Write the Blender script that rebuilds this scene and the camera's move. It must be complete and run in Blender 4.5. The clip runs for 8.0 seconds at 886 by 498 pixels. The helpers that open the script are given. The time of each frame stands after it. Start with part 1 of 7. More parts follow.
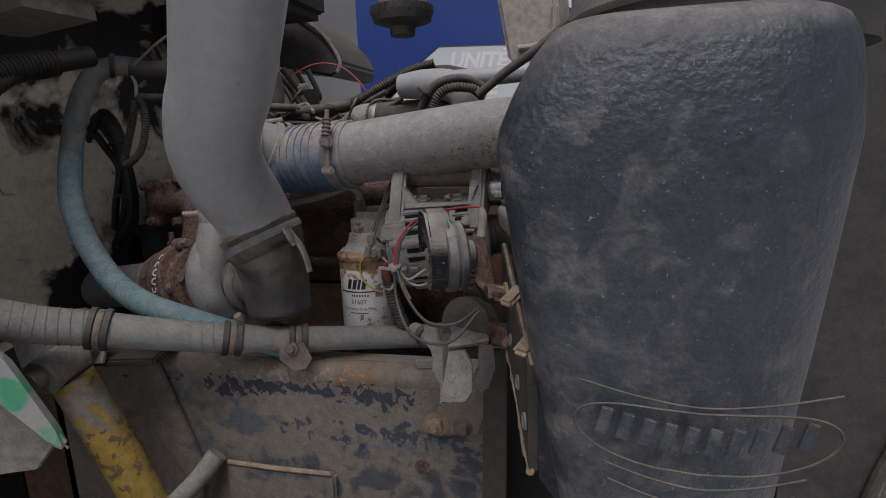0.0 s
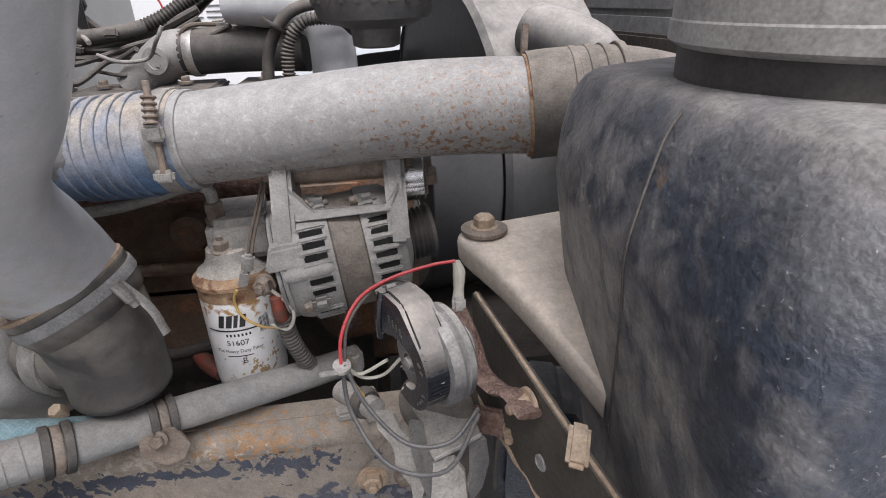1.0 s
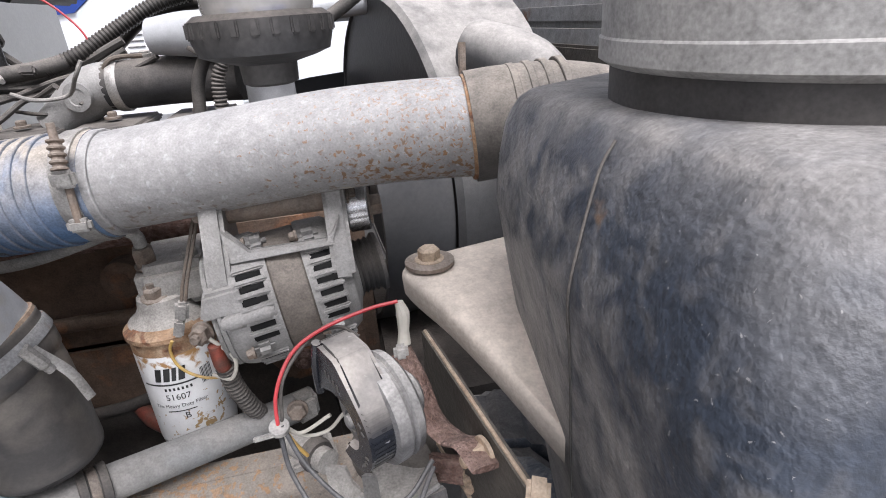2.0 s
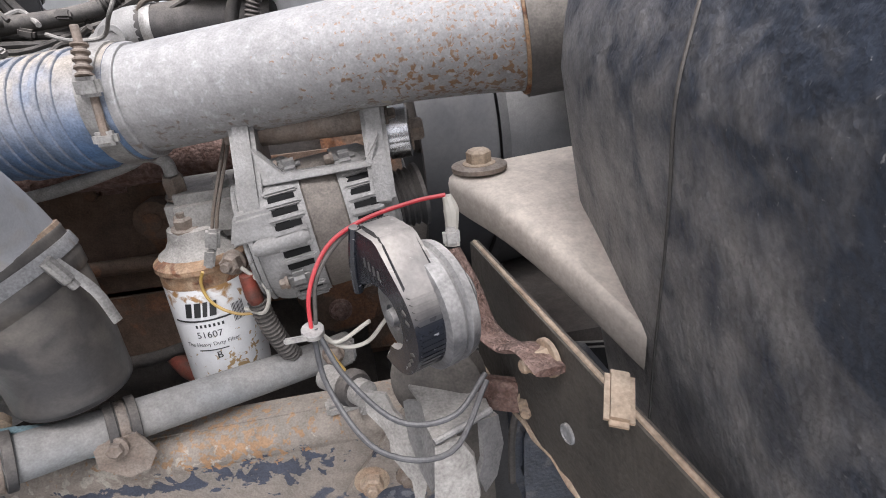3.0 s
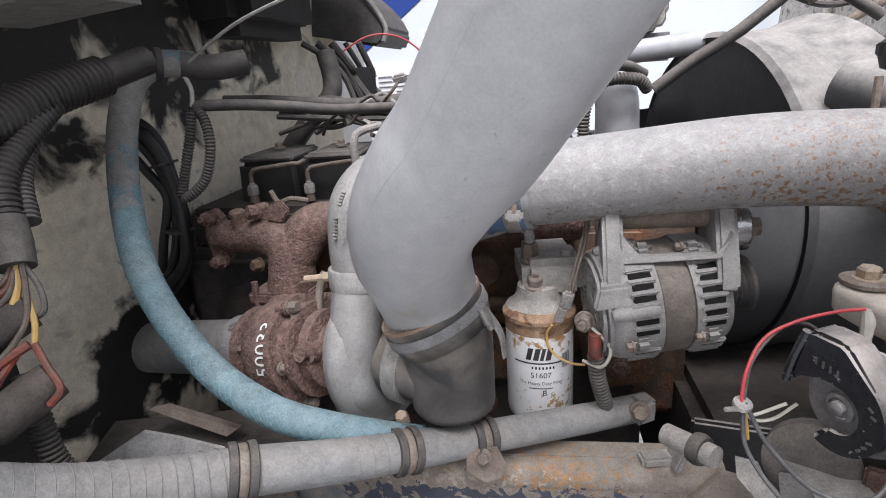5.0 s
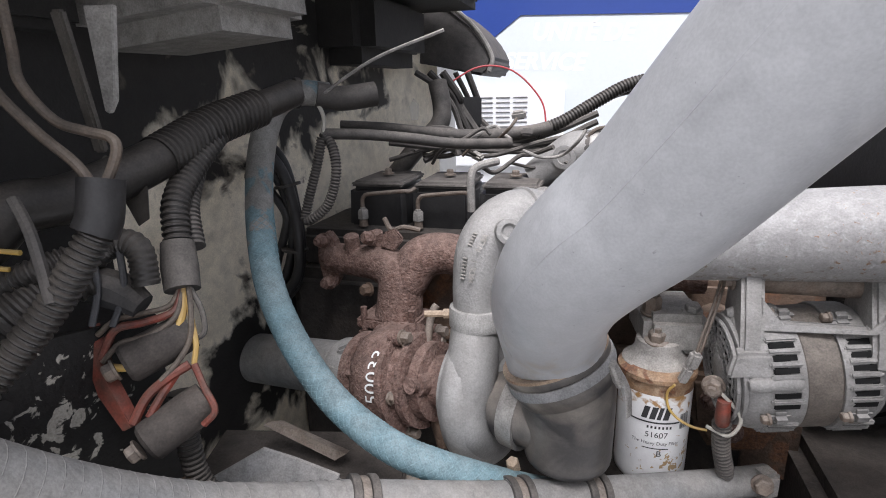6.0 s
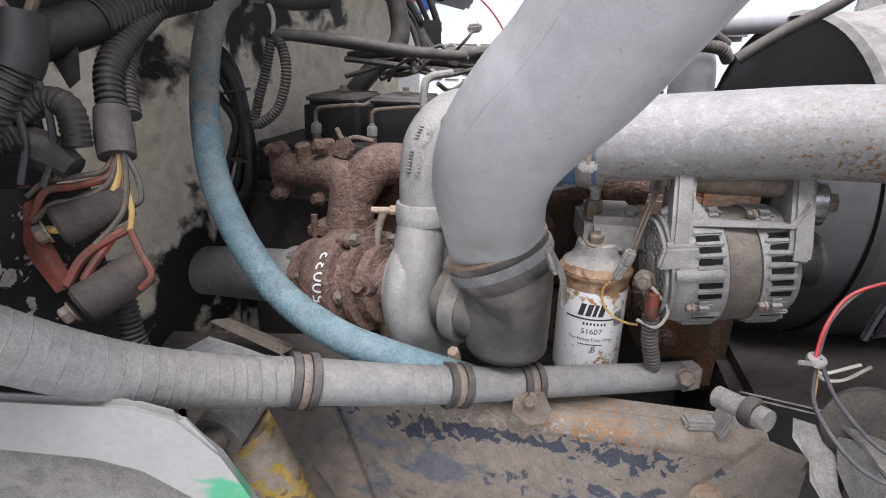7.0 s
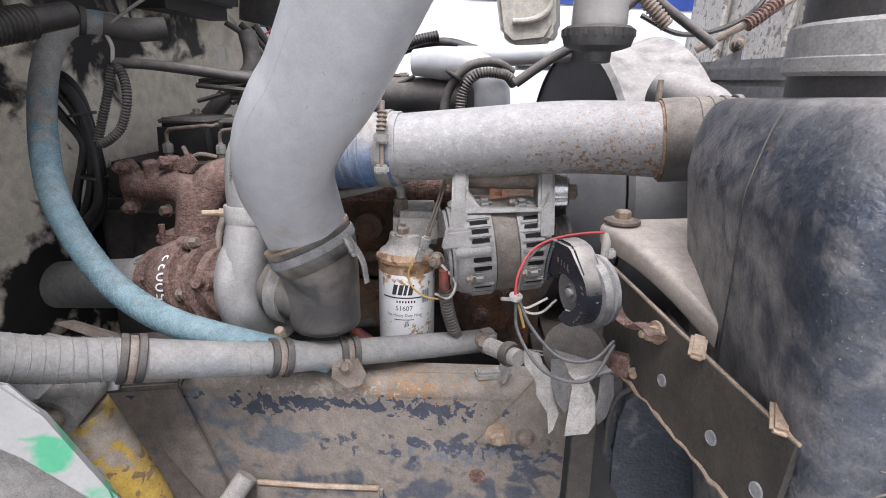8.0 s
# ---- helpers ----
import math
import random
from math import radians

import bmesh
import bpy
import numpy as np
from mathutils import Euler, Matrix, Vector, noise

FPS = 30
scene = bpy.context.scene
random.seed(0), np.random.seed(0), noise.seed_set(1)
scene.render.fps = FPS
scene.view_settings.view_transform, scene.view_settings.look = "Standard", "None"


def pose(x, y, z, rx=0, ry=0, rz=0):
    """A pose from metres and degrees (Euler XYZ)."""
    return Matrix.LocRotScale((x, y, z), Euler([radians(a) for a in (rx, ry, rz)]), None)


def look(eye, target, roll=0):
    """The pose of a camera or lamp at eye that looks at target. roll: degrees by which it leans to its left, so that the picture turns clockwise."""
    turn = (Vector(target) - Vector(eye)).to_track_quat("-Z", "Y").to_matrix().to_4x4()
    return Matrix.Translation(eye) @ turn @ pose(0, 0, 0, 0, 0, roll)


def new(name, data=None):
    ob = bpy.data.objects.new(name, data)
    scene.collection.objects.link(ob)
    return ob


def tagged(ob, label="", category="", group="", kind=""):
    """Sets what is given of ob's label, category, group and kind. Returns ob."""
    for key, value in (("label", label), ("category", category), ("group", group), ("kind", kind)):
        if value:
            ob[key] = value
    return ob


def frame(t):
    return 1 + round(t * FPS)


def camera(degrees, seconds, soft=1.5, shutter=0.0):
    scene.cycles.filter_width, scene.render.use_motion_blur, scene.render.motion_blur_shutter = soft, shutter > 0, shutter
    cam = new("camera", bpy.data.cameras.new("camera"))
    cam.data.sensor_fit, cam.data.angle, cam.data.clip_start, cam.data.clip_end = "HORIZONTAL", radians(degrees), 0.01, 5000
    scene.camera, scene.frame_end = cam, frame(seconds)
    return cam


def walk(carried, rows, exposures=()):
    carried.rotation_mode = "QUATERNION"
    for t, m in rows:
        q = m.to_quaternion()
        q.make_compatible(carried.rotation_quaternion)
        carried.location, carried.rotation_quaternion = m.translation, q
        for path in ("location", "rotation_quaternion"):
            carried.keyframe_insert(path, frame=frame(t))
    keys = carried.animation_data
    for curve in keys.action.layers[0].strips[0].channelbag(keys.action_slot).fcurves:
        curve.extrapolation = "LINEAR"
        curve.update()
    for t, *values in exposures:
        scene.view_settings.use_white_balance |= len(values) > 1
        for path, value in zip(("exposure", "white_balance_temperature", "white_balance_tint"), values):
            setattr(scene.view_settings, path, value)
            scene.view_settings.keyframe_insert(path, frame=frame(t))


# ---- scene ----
cam = camera(78.0, 8.0, 1.0)
PATH = [
    (0, (0.3294, -0.6601, 1.3137), (-0.1421, 1.2395, 0.9022), -2.04),
    (0.5, (0.2346, -0.5314, 1.3423), (0.0551, 1.3899, 0.8166), -3.07),
    (1, (0.1801, -0.4468, 1.4159), (0.3795, 1.3571, 0.5755), -2.17),
    (1.5, (0.2038, -0.4130, 1.4077), (0.5367, 1.3342, 0.4932), -3.27),
    (1.7, (0.2080, -0.4197, 1.4192), (0.5518, 1.3630, 0.5802), -4.21),
    (2.8, (0.1879, -0.4012, 1.3653), (0.4078, 1.4298, 0.5914), -4.96),
    (3, (0.1904, -0.3988, 1.3392), (0.3862, 1.4232, 0.5380), -5.87),
    (3.5, (0.1469, -0.3959, 1.3449), (0.2289, 1.4580, 0.5989), -4.37),
    (4, (0.1110, -0.4309, 1.3705), (-0.0062, 1.4400, 0.6734), -5.55),
    (4.5, (0.0516, -0.4636, 1.3897), (-0.1877, 1.4209, 0.7642), -4.97),
    (4.7, (0.0235, -0.4828, 1.4046), (-0.2444, 1.3983, 0.7801), -4.28),
    (5.8, (-0.0722, -0.4907, 1.4461), (-0.5546, 1.3680, 0.8871), -2.97),
    (6, (-0.0847, -0.4922, 1.4523), (-0.6115, 1.3567, 0.9009), -1.34),
    (6.5, (-0.0937, -0.4990, 1.4362), (-0.6550, 1.3287, 0.8494), 0.17),
    (7, (-0.0556, -0.5169, 1.3848), (-0.4511, 1.3186, 0.6960), 1.13),
    (7.5, (0.0412, -0.5748, 1.3646), (-0.1802, 1.2979, 0.6982), 0.51),
    (8, (0.0918, -0.6301, 1.3824), (-0.0039, 1.2779, 0.7904), 1.01),
]
walk(cam, [(t, look(eye, target, roll)) for t, eye, target, roll in PATH],
     [(0.0, -1.0, 6350, 16), (0.5, -0.2, 6400, 16), (1.0, 0.3, 6300, 15), (1.5, 0.6, 6150, 15), (3.0, 0.77, 6150, 15), (3.5, 0.75, 6100, 15), (4.5, 0.5, 6150, 15), (6.5, 0.55, 6150, 15), (8.0, 0.76, 6100, 16)])

# ---- light ----
world = bpy.data.worlds.new("sky")
scene.world = world
world.use_nodes = True
wn, wl = world.node_tree.nodes, world.node_tree.links
sky = wn.new("ShaderNodeTexSky")
sky.sky_type = "NISHITA"
sky.sun_disc = False
sky.sun_elevation, sky.sun_rotation = radians(62), radians(200)
sky.air_density, sky.dust_density, sky.ozone_density = 1.0, 6.0, 1.0
grey = wn.new("ShaderNodeHueSaturation")
grey.inputs["Saturation"].default_value = 0.32
wl.new(sky.outputs[0], grey.inputs["Color"])
wl.new(grey.outputs[0], wn["Background"].inputs["Color"])
wn["Background"].inputs["Strength"].default_value = 0.125
sun = new("sun", bpy.data.lights.new("sun", "SUN"))
sun.data.energy, sun.data.angle, sun.data.color = 2.7, radians(30), (1.0, 0.98, 0.95)
sun.matrix_world = look((0.7, -1.5, 4.4), (0.1, 0.1, 1.1))


# ---- materials ----
def mat(name, base, second=None, scale=30.0, amount=0.5, rough=0.7, metal=0.0, dust=0.0, dust_col=(0.36, 0.33, 0.29),
        rust=0.0, rust_scale=18.0, patches=(), bump=0.2, fine=180.0, stain=0.25, flake=None, flake_at=0.6, flake_scale=9.0, hang=0.0, flecks=(), flake_soft=0.03, grain=0.42):
    """A painted, bare or rubber surface with grain, stains, settled dust, rust, flaked paint and local flecks, a few of
    them painted shade.
    """
    m = bpy.data.materials.new(name)
    m.use_nodes = True
    n, l = m.node_tree.nodes, m.node_tree.links
    b = n["Principled BSDF"]
    tc = n.new("ShaderNodeTexCoord")
    geo = n.new("ShaderNodeNewGeometry")
    pos = geo.outputs["Position"]

    def noise_at(sc, detail=5.0, dist=0.0):
        t = n.new("ShaderNodeTexNoise")
        t.inputs["Scale"].default_value, t.inputs["Detail"].default_value = sc, detail
        t.inputs["Distortion"].default_value = dist
        l.new(pos, t.inputs["Vector"])
        return t.outputs["Fac"]

    def ramp(src, a, c):
        r = n.new("ShaderNodeMapRange")
        r.inputs["From Min"].default_value, r.inputs["From Max"].default_value = a, c
        l.new(src, r.inputs["Value"])
        return r.outputs[0]

    def mix(fac, a, c):
        x = n.new("ShaderNodeMix")
        x.data_type = "RGBA"
        if isinstance(fac, float):
            x.inputs["Factor"].default_value = fac
        else:
            l.new(fac, x.inputs["Factor"])
        for sock, v in ((x.inputs[6], a), (x.inputs[7], c)):
            if isinstance(v, tuple):
                sock.default_value = (*v, 1)
            else:
                l.new(v, sock)
        return x.outputs[2]

    def times(a, v):
        x = n.new("ShaderNodeMath")
        x.operation = "MULTIPLY"
        l.new(a, x.inputs[0])
        if isinstance(v, float):
            x.inputs[1].default_value = v
        else:
            l.new(v, x.inputs[1])
        return x.outputs[0]

    second = second or tuple(c * 0.7 for c in base)
    big, small = noise_at(scale), noise_at(fine, 6.0)
    col = mix(times(ramp(big, 0.35, 0.65), amount), base, second)
    col = mix(times(ramp(small, 0.4, 0.75), stain), col, tuple(c * 0.55 for c in base))
    roughness = None
    if flake:
        col = mix(ramp(noise_at(flake_scale, 8.0, 0.6), flake_at, flake_at + flake_soft), col, flake)
    for centre, size, tint, edge in patches:
        mp = n.new("ShaderNodeVectorMath")
        mp.operation = "SUBTRACT"
        l.new(pos, mp.inputs[0])
        mp.inputs[1].default_value = centre
        dv = n.new("ShaderNodeVectorMath")
        dv.operation = "DIVIDE"
        l.new(mp.outputs[0], dv.inputs[0])
        dv.inputs[1].default_value = size
        ln = n.new("ShaderNodeVectorMath")
        ln.operation = "LENGTH"
        l.new(dv.outputs[0], ln.inputs[0])
        ad = n.new("ShaderNodeMath")
        ad.operation = "MULTIPLY_ADD"
        l.new(noise_at(edge, 9.0, 0.4), ad.inputs[0])
        ad.inputs[1].default_value = 2.4
        l.new(ln.outputs["Value"], ad.inputs[2])
        col = mix(ramp(ad.outputs[0], 2.02, 1.92), col, tint)
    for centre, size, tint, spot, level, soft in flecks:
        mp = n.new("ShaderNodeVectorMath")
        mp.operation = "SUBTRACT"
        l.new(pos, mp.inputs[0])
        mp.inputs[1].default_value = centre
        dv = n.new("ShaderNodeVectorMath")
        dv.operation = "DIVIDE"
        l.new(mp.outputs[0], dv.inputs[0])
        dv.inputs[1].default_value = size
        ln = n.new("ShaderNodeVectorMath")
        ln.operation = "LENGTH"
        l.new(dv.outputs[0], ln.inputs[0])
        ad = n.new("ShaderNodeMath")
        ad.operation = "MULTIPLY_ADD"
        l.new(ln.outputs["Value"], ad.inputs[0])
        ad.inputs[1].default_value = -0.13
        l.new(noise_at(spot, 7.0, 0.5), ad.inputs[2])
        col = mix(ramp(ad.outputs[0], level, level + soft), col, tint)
    if rust:
        patch = ramp(noise_at(rust_scale, 9.0, 0.3), 0.72 - 0.45 * rust, 0.8 - 0.45 * rust)
        tone = mix(ramp(noise_at(220.0), 0.35, 0.65), (0.20, 0.085, 0.035), (0.11, 0.05, 0.028))
        col = mix(patch, col, tone)
    if dust:
        up = n.new("ShaderNodeSeparateXYZ")
        l.new(geo.outputs["Normal"], up.inputs[0])
        lie = ramp(up.outputs["Z"], -0.35 - hang, 0.8)
        veil = times(times(lie, dust), ramp(noise_at(26.0, 7.0), 0.1, 0.55))
        col = mix(veil, col, mix(ramp(small, 0.3, 0.7), dust_col, tuple(c * 0.8 for c in dust_col)))
        x = n.new("ShaderNodeMath")
        x.operation = "MULTIPLY_ADD"
        l.new(veil, x.inputs[0])
        x.inputs[1].default_value, x.inputs[2].default_value = 0.95 - rough, rough
        roughness = x.outputs[0]
        if metal:
            y = n.new("ShaderNodeMath")
            y.operation = "MULTIPLY_ADD"
            l.new(veil, y.inputs[0])
            y.inputs[1].default_value, y.inputs[2].default_value = -metal, metal
            l.new(y.outputs[0], b.inputs["Metallic"])
    if grain:
        speck = ramp(noise_at(520.0, 4.0), 0.3, 0.7)
        mottle = ramp(noise_at(62.0, 9.0, 0.4), 0.3, 0.7)
        tone = n.new("ShaderNodeMix")
        tone.inputs["Factor"].default_value = 0.5
        l.new(speck, tone.inputs[2])
        l.new(mottle, tone.inputs[3])
        x = n.new("ShaderNodeMath")
        x.operation = "MULTIPLY_ADD"
        l.new(tone.outputs[0], x.inputs[0])
        x.inputs[1].default_value, x.inputs[2].default_value = 2 * grain, 1 - grain
        h = n.new("ShaderNodeHueSaturation")
        l.new(x.outputs[0], h.inputs["Value"])
        l.new(col, h.inputs["Color"])
        col = h.outputs[0]
    l.new(col, b.inputs["Base Color"])
    b.inputs["Roughness"].default_value = rough
    if roughness:
        l.new(roughness, b.inputs["Roughness"])
    if metal and not dust:
        b.inputs["Metallic"].default_value = metal
    if bump:
        bp = n.new("ShaderNodeBump")
        bp.inputs["Strength"].default_value, bp.inputs["Distance"].default_value = bump, 0.004
        l.new(small, bp.inputs["Height"])
        l.new(bp.outputs[0], b.inputs["Normal"])
    return m


DUST = (0.33, 0.30, 0.265)
M_ELBOW = mat("dusty_grey_paint", (0.405, 0.414, 0.424), (0.37, 0.379, 0.389), 7, 0.7, 0.34, 0.0, 0.3, (0.45, 0.448, 0.44), stain=0.18, bump=0.04, fine=70, grain=0.13, flecks=[((0.0, -0.1, 1.4), (1.0, 1.0, 1.0), (0.27, 0.275, 0.28), 150.0, 0.69, 0.03), ((-0.11, -0.02, 1.215), (0.08, 0.12, 0.025), (0.36, 0.34, 0.31), 40.0, 0.40, 0.2)])
SPOT = (0.20, 0.10, 0.045)
M_PIPE = mat("aluminised_pipe", (0.30, 0.296, 0.292), (0.245, 0.24, 0.235), 45, 0.7, 0.5, 0.2, 0.5, (0.42, 0.41, 0.395), bump=0.25, stain=0.18, flake=(0.36, 0.362, 0.366), flake_at=0.59, flake_scale=130, flake_soft=0.10, grain=0.26,
             flecks=[((0.28, 0.09, 1.34), (0.14, 0.12, 0.09), (0.25, 0.135, 0.065), 260.0, 0.53, 0.05), ((0.27, 0.07, 1.280), (0.12, 0.08, 0.035), (0.20, 0.115, 0.06), 150.0, 0.47, 0.08), ((0.20, 0.08, 1.256), (0.25, 0.07, 0.018), (0.165, 0.13, 0.105), 150.0, 0.42, 0.14), ((0.19, 0.07, 1.262), (0.05, 0.07, 0.012), (0.34, 0.31, 0.25), 70.0, 0.50, 0.03)])
M_BLUE = mat("blue_silicone", (0.075, 0.15, 0.28), (0.13, 0.17, 0.23), 25, 0.6, 0.65, 0, 1.0, (0.36, 0.325, 0.28), bump=0.1, hang=0.35)
M_RUBBER = mat("black_rubber", (0.022, 0.023, 0.025), (0.035, 0.034, 0.033), 20, 0.6, 0.6, 0, 0.5, (0.24, 0.21, 0.18), bump=0.1)
M_CAST = mat("cast_aluminium", (0.30, 0.297, 0.288), (0.235, 0.23, 0.22), 30, 0.8, 0.5, 0.25, 0.5, (0.38, 0.365, 0.34), bump=0.25, fine=330, grain=0.2)
M_RUST = mat("rusty_iron", (0.10, 0.050, 0.036), (0.23, 0.15, 0.125), 160, 0.9, 0.92, 0, 0.35, (0.30, 0.225, 0.19), bump=1.0, fine=300, grain=0.5)
M_DARKRUST = mat("dark_rusty_block", (0.075, 0.048, 0.034), (0.13, 0.08, 0.05), 14, 0.8, 0.9, 0, 0.5, (0.22, 0.17, 0.13), rust=0.4, bump=0.5)
M_BLOCK = mat("oily_dark_iron", (0.03, 0.027, 0.025), (0.06, 0.048, 0.04), 10, 0.8, 0.8, 0, 0.3, (0.15, 0.13, 0.11), bump=0.4)
M_FILTER = mat("white_filter_can", (0.80, 0.80, 0.79), (0.74, 0.74, 0.72), 20, 0.5, 0.35, 0, 0.10, DUST, bump=0.03, stain=0.08, grain=0.06,
               flecks=[((0.0, 0.12, 1.110), (0.08, 0.08, 0.016), (0.36, 0.20, 0.07), 75.0, 0.41, 0.10), ((0.02, 0.11, 1.018), (0.035, 0.05, 0.03), (0.40, 0.27, 0.13), 130.0, 0.50, 0.04), ((-0.02, 0.11, 1.03), (0.03, 0.05, 0.05), (0.45, 0.36, 0.24), 150.0, 0.61, 0.04)])
M_CANRUST = mat("rusted_rim", (0.25, 0.135, 0.065), (0.45, 0.36, 0.25), 40, 0.7, 0.8, 0, 0.1, DUST, rust=0.5, rust_scale=40, bump=0.2)
M_STEEL = mat("zinc_steel", (0.42, 0.41, 0.39), (0.30, 0.29, 0.27), 40, 0.6, 0.45, 0.7, 0.35, DUST, bump=0.15)
M_CHROME = mat("bright_steel", (0.6, 0.6, 0.6), (0.5, 0.5, 0.5), 40, 0.4, 0.2, 1.0, 0.15, DUST, bump=0.03)
M_BOLT = mat("rusty_bolt", (0.20, 0.165, 0.135), (0.15, 0.105, 0.075), 60, 0.8, 0.75, 0.2, 0.4, DUST, bump=0.4)
M_HOUSING = mat("black_moulded_plastic", (0.031, 0.039, 0.054), (0.047, 0.056, 0.072), 9, 0.8, 0.46, 0, 0.6, (0.32, 0.30, 0.275), bump=0.42, fine=210, hang=-0.72, stain=0.55, grain=0.42,
                flecks=[((0.305, -0.165, 1.14), (0.07, 0.068, 0.085), (0.25, 0.237, 0.224), 40.0, 0.13, 0.44), ((0.31, -0.075, 1.28), (0.05, 0.042, 0.08), (0.21, 0.202, 0.195), 40.0, 0.13, 0.44), ((0.315, -0.225, 1.08), (0.05, 0.062, 0.085), (0.21, 0.20, 0.192), 44.0, 0.13, 0.44), ((0.42, -0.35, 1.15), (0.7, 0.7, 0.7), (0.20, 0.20, 0.20), 420.0, 0.64, 0.04), ((0.40, -0.36, 1.16), (0.3, 0.1, 0.07), (0.046, 0.053, 0.068), 50.0, 0.25, 0.5), ((0.29, -0.225, 1.345), (0.03, 0.012, 0.010), (0.13, 0.085, 0.055), 60.0, 0.38, 0.10)])
M_PLATE = mat("dusty_plastic_flange", (0.31, 0.275, 0.24), (0.37, 0.33, 0.285), 12, 0.6, 0.85, 0, 1.0, (0.58, 0.515, 0.44), bump=0.12, hang=0.3, stain=0.2, grain=0.18)
NAVY, STEELBLUE, ORANGE = (0.028, 0.038, 0.062), (0.12, 0.132, 0.15), (0.27, 0.155, 0.075)
M_RAIL = mat("frame_rail_paint", (0.245, 0.21, 0.175), (0.185, 0.168, 0.145), 9, 0.8, 0.85, 0, 0.3, (0.30, 0.26, 0.215), bump=0.4, grain=0.34,
             flecks=[((-0.27, 0.0, 0.89), (0.10, 0.3, 0.06), STEELBLUE, 22.0, 0.45, 0.09), ((-0.185, 0.0, 0.877), (0.055, 0.3, 0.028), STEELBLUE, 34.0, 0.38, 0.08), ((0.11, 0.0, 0.795), (0.17, 0.3, 0.04), (0.07, 0.08, 0.10), 24.0, 0.38, 0.10),
                     ((0.09, 0.0, 0.877), (0.11, 0.3, 0.014), (0.05, 0.06, 0.085), 46.0, 0.37, 0.05), ((0.20, 0.0, 0.842), (0.06, 0.3, 0.032), (0.06, 0.07, 0.095), 32.0, 0.40, 0.06), ((0.10, 0.0, 0.862), (0.16, 0.3, 0.02), (0.15, 0.16, 0.18), 90.0, 0.46, 0.05),
                     ((-0.075, 0.0, 0.942), (0.12, 0.3, 0.0085), NAVY, 62.0, 0.35, 0.03), ((0.052, 0.0, 0.939), (0.035, 0.3, 0.014), NAVY, 80.0, 0.38, 0.03), ((-0.20, 0.0, 0.935), (0.03, 0.3, 0.016), NAVY, 60.0, 0.42, 0.03),
                     ((0.012, 0.0, 0.970), (0.06, 0.3, 0.016), ORANGE, 120.0, 0.41, 0.06), ((-0.084, 0.0, 0.968), (0.09, 0.3, 0.012), (0.33, 0.30, 0.25), 95.0, 0.44, 0.05), ((-0.02, 0.0, 0.980), (0.22, 0.3, 0.014), ORANGE, 130.0, 0.50, 0.06)])
M_HOSE = mat("grey_wrapped_hose", (0.235, 0.227, 0.212), (0.175, 0.19, 0.198), 9, 0.8, 0.85, 0, 0.5, (0.29, 0.268, 0.242), bump=0.3, grain=0.26)
M_BLUEHOSE = mat("blue_hose", (0.115, 0.225, 0.265), (0.16, 0.235, 0.255), 15, 0.7, 0.75, 0, 0.35, (0.30, 0.29, 0.27), bump=0.1, patches=[((-0.525, 0.18, 1.43), (0.12, 0.16, 0.22), (0.23, 0.225, 0.21), 30.0)])
M_HORN = mat("black_horn_shell", (0.012, 0.014, 0.019), (0.022, 0.024, 0.030), 20, 0.5, 0.24, 0, 0.8, (0.48, 0.44, 0.395), bump=0.06, hang=-0.55, grain=0.2, flecks=[((0.19, -0.12, 1.18), (0.2, 0.2, 0.2), (0.22, 0.22, 0.22), 150.0, 0.62, 0.04)])
M_HORNGREY = mat("dusty_horn_drum", (0.085, 0.087, 0.093), (0.13, 0.13, 0.132), 25, 0.6, 0.34, 0.2, 0.85, (0.46, 0.44, 0.41), bump=0.2, hang=-0.15)
M_BAR = mat("black_bar", (0.032, 0.029, 0.025), (0.06, 0.052, 0.042), 14, 0.7, 0.6, 0, 0.4, (0.16, 0.14, 0.115), rust=0.03, bump=0.3, hang=0.0)
M_TANRUST = mat("dusty_rust_edge", (0.34, 0.26, 0.18), (0.24, 0.14, 0.08), 30, 0.7, 0.85, 0, 0.5, (0.42, 0.36, 0.29), rust=0.3, bump=0.3)
# second fleck paints in the cowl's shade, third the dark cavity behind the exhaust
M_FIREWALL = mat("dirty_beige_wall_with_shade", (0.86, 0.80, 0.66), (0.74, 0.67, 0.52), 7, 0.85, 0.7, 0, 0.1, DUST, bump=0.2, stain=0.15, flake=(0.50, 0.45, 0.35), flake_at=0.54, flake_scale=11.0, flake_soft=0.25, grain=0.25,
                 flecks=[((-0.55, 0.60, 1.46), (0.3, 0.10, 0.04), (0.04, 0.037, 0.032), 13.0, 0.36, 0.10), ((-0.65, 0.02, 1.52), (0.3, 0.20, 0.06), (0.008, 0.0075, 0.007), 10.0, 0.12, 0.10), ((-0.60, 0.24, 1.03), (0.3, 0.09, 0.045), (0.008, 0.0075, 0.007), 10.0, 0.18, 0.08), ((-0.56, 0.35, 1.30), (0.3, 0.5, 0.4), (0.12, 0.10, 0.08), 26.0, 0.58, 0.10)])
M_DARKPANEL = mat("grimy_black_panel", (0.006, 0.0058, 0.0055), (0.014, 0.013, 0.012), 6, 0.7, 0.6, 0, 0.08, (0.10, 0.09, 0.08), bump=0.3, flecks=[((-0.475, -0.228, 1.207), (0.08, 0.08, 0.056), (0.40, 0.38, 0.33), 75.0, 0.50, 0.03)])
M_COWL = mat("grimy_cowl", (0.007, 0.0067, 0.0064), (0.015, 0.0138, 0.0125), 6, 0.7, 0.75, 0, 0.15, (0.2, 0.18, 0.16), bump=0.2)
M_LOOM = mat("black_loom", (0.012, 0.0115, 0.011), (0.026, 0.024, 0.021), 30, 0.6, 0.36, 0, 0.45, (0.17, 0.148, 0.125), bump=0.15)
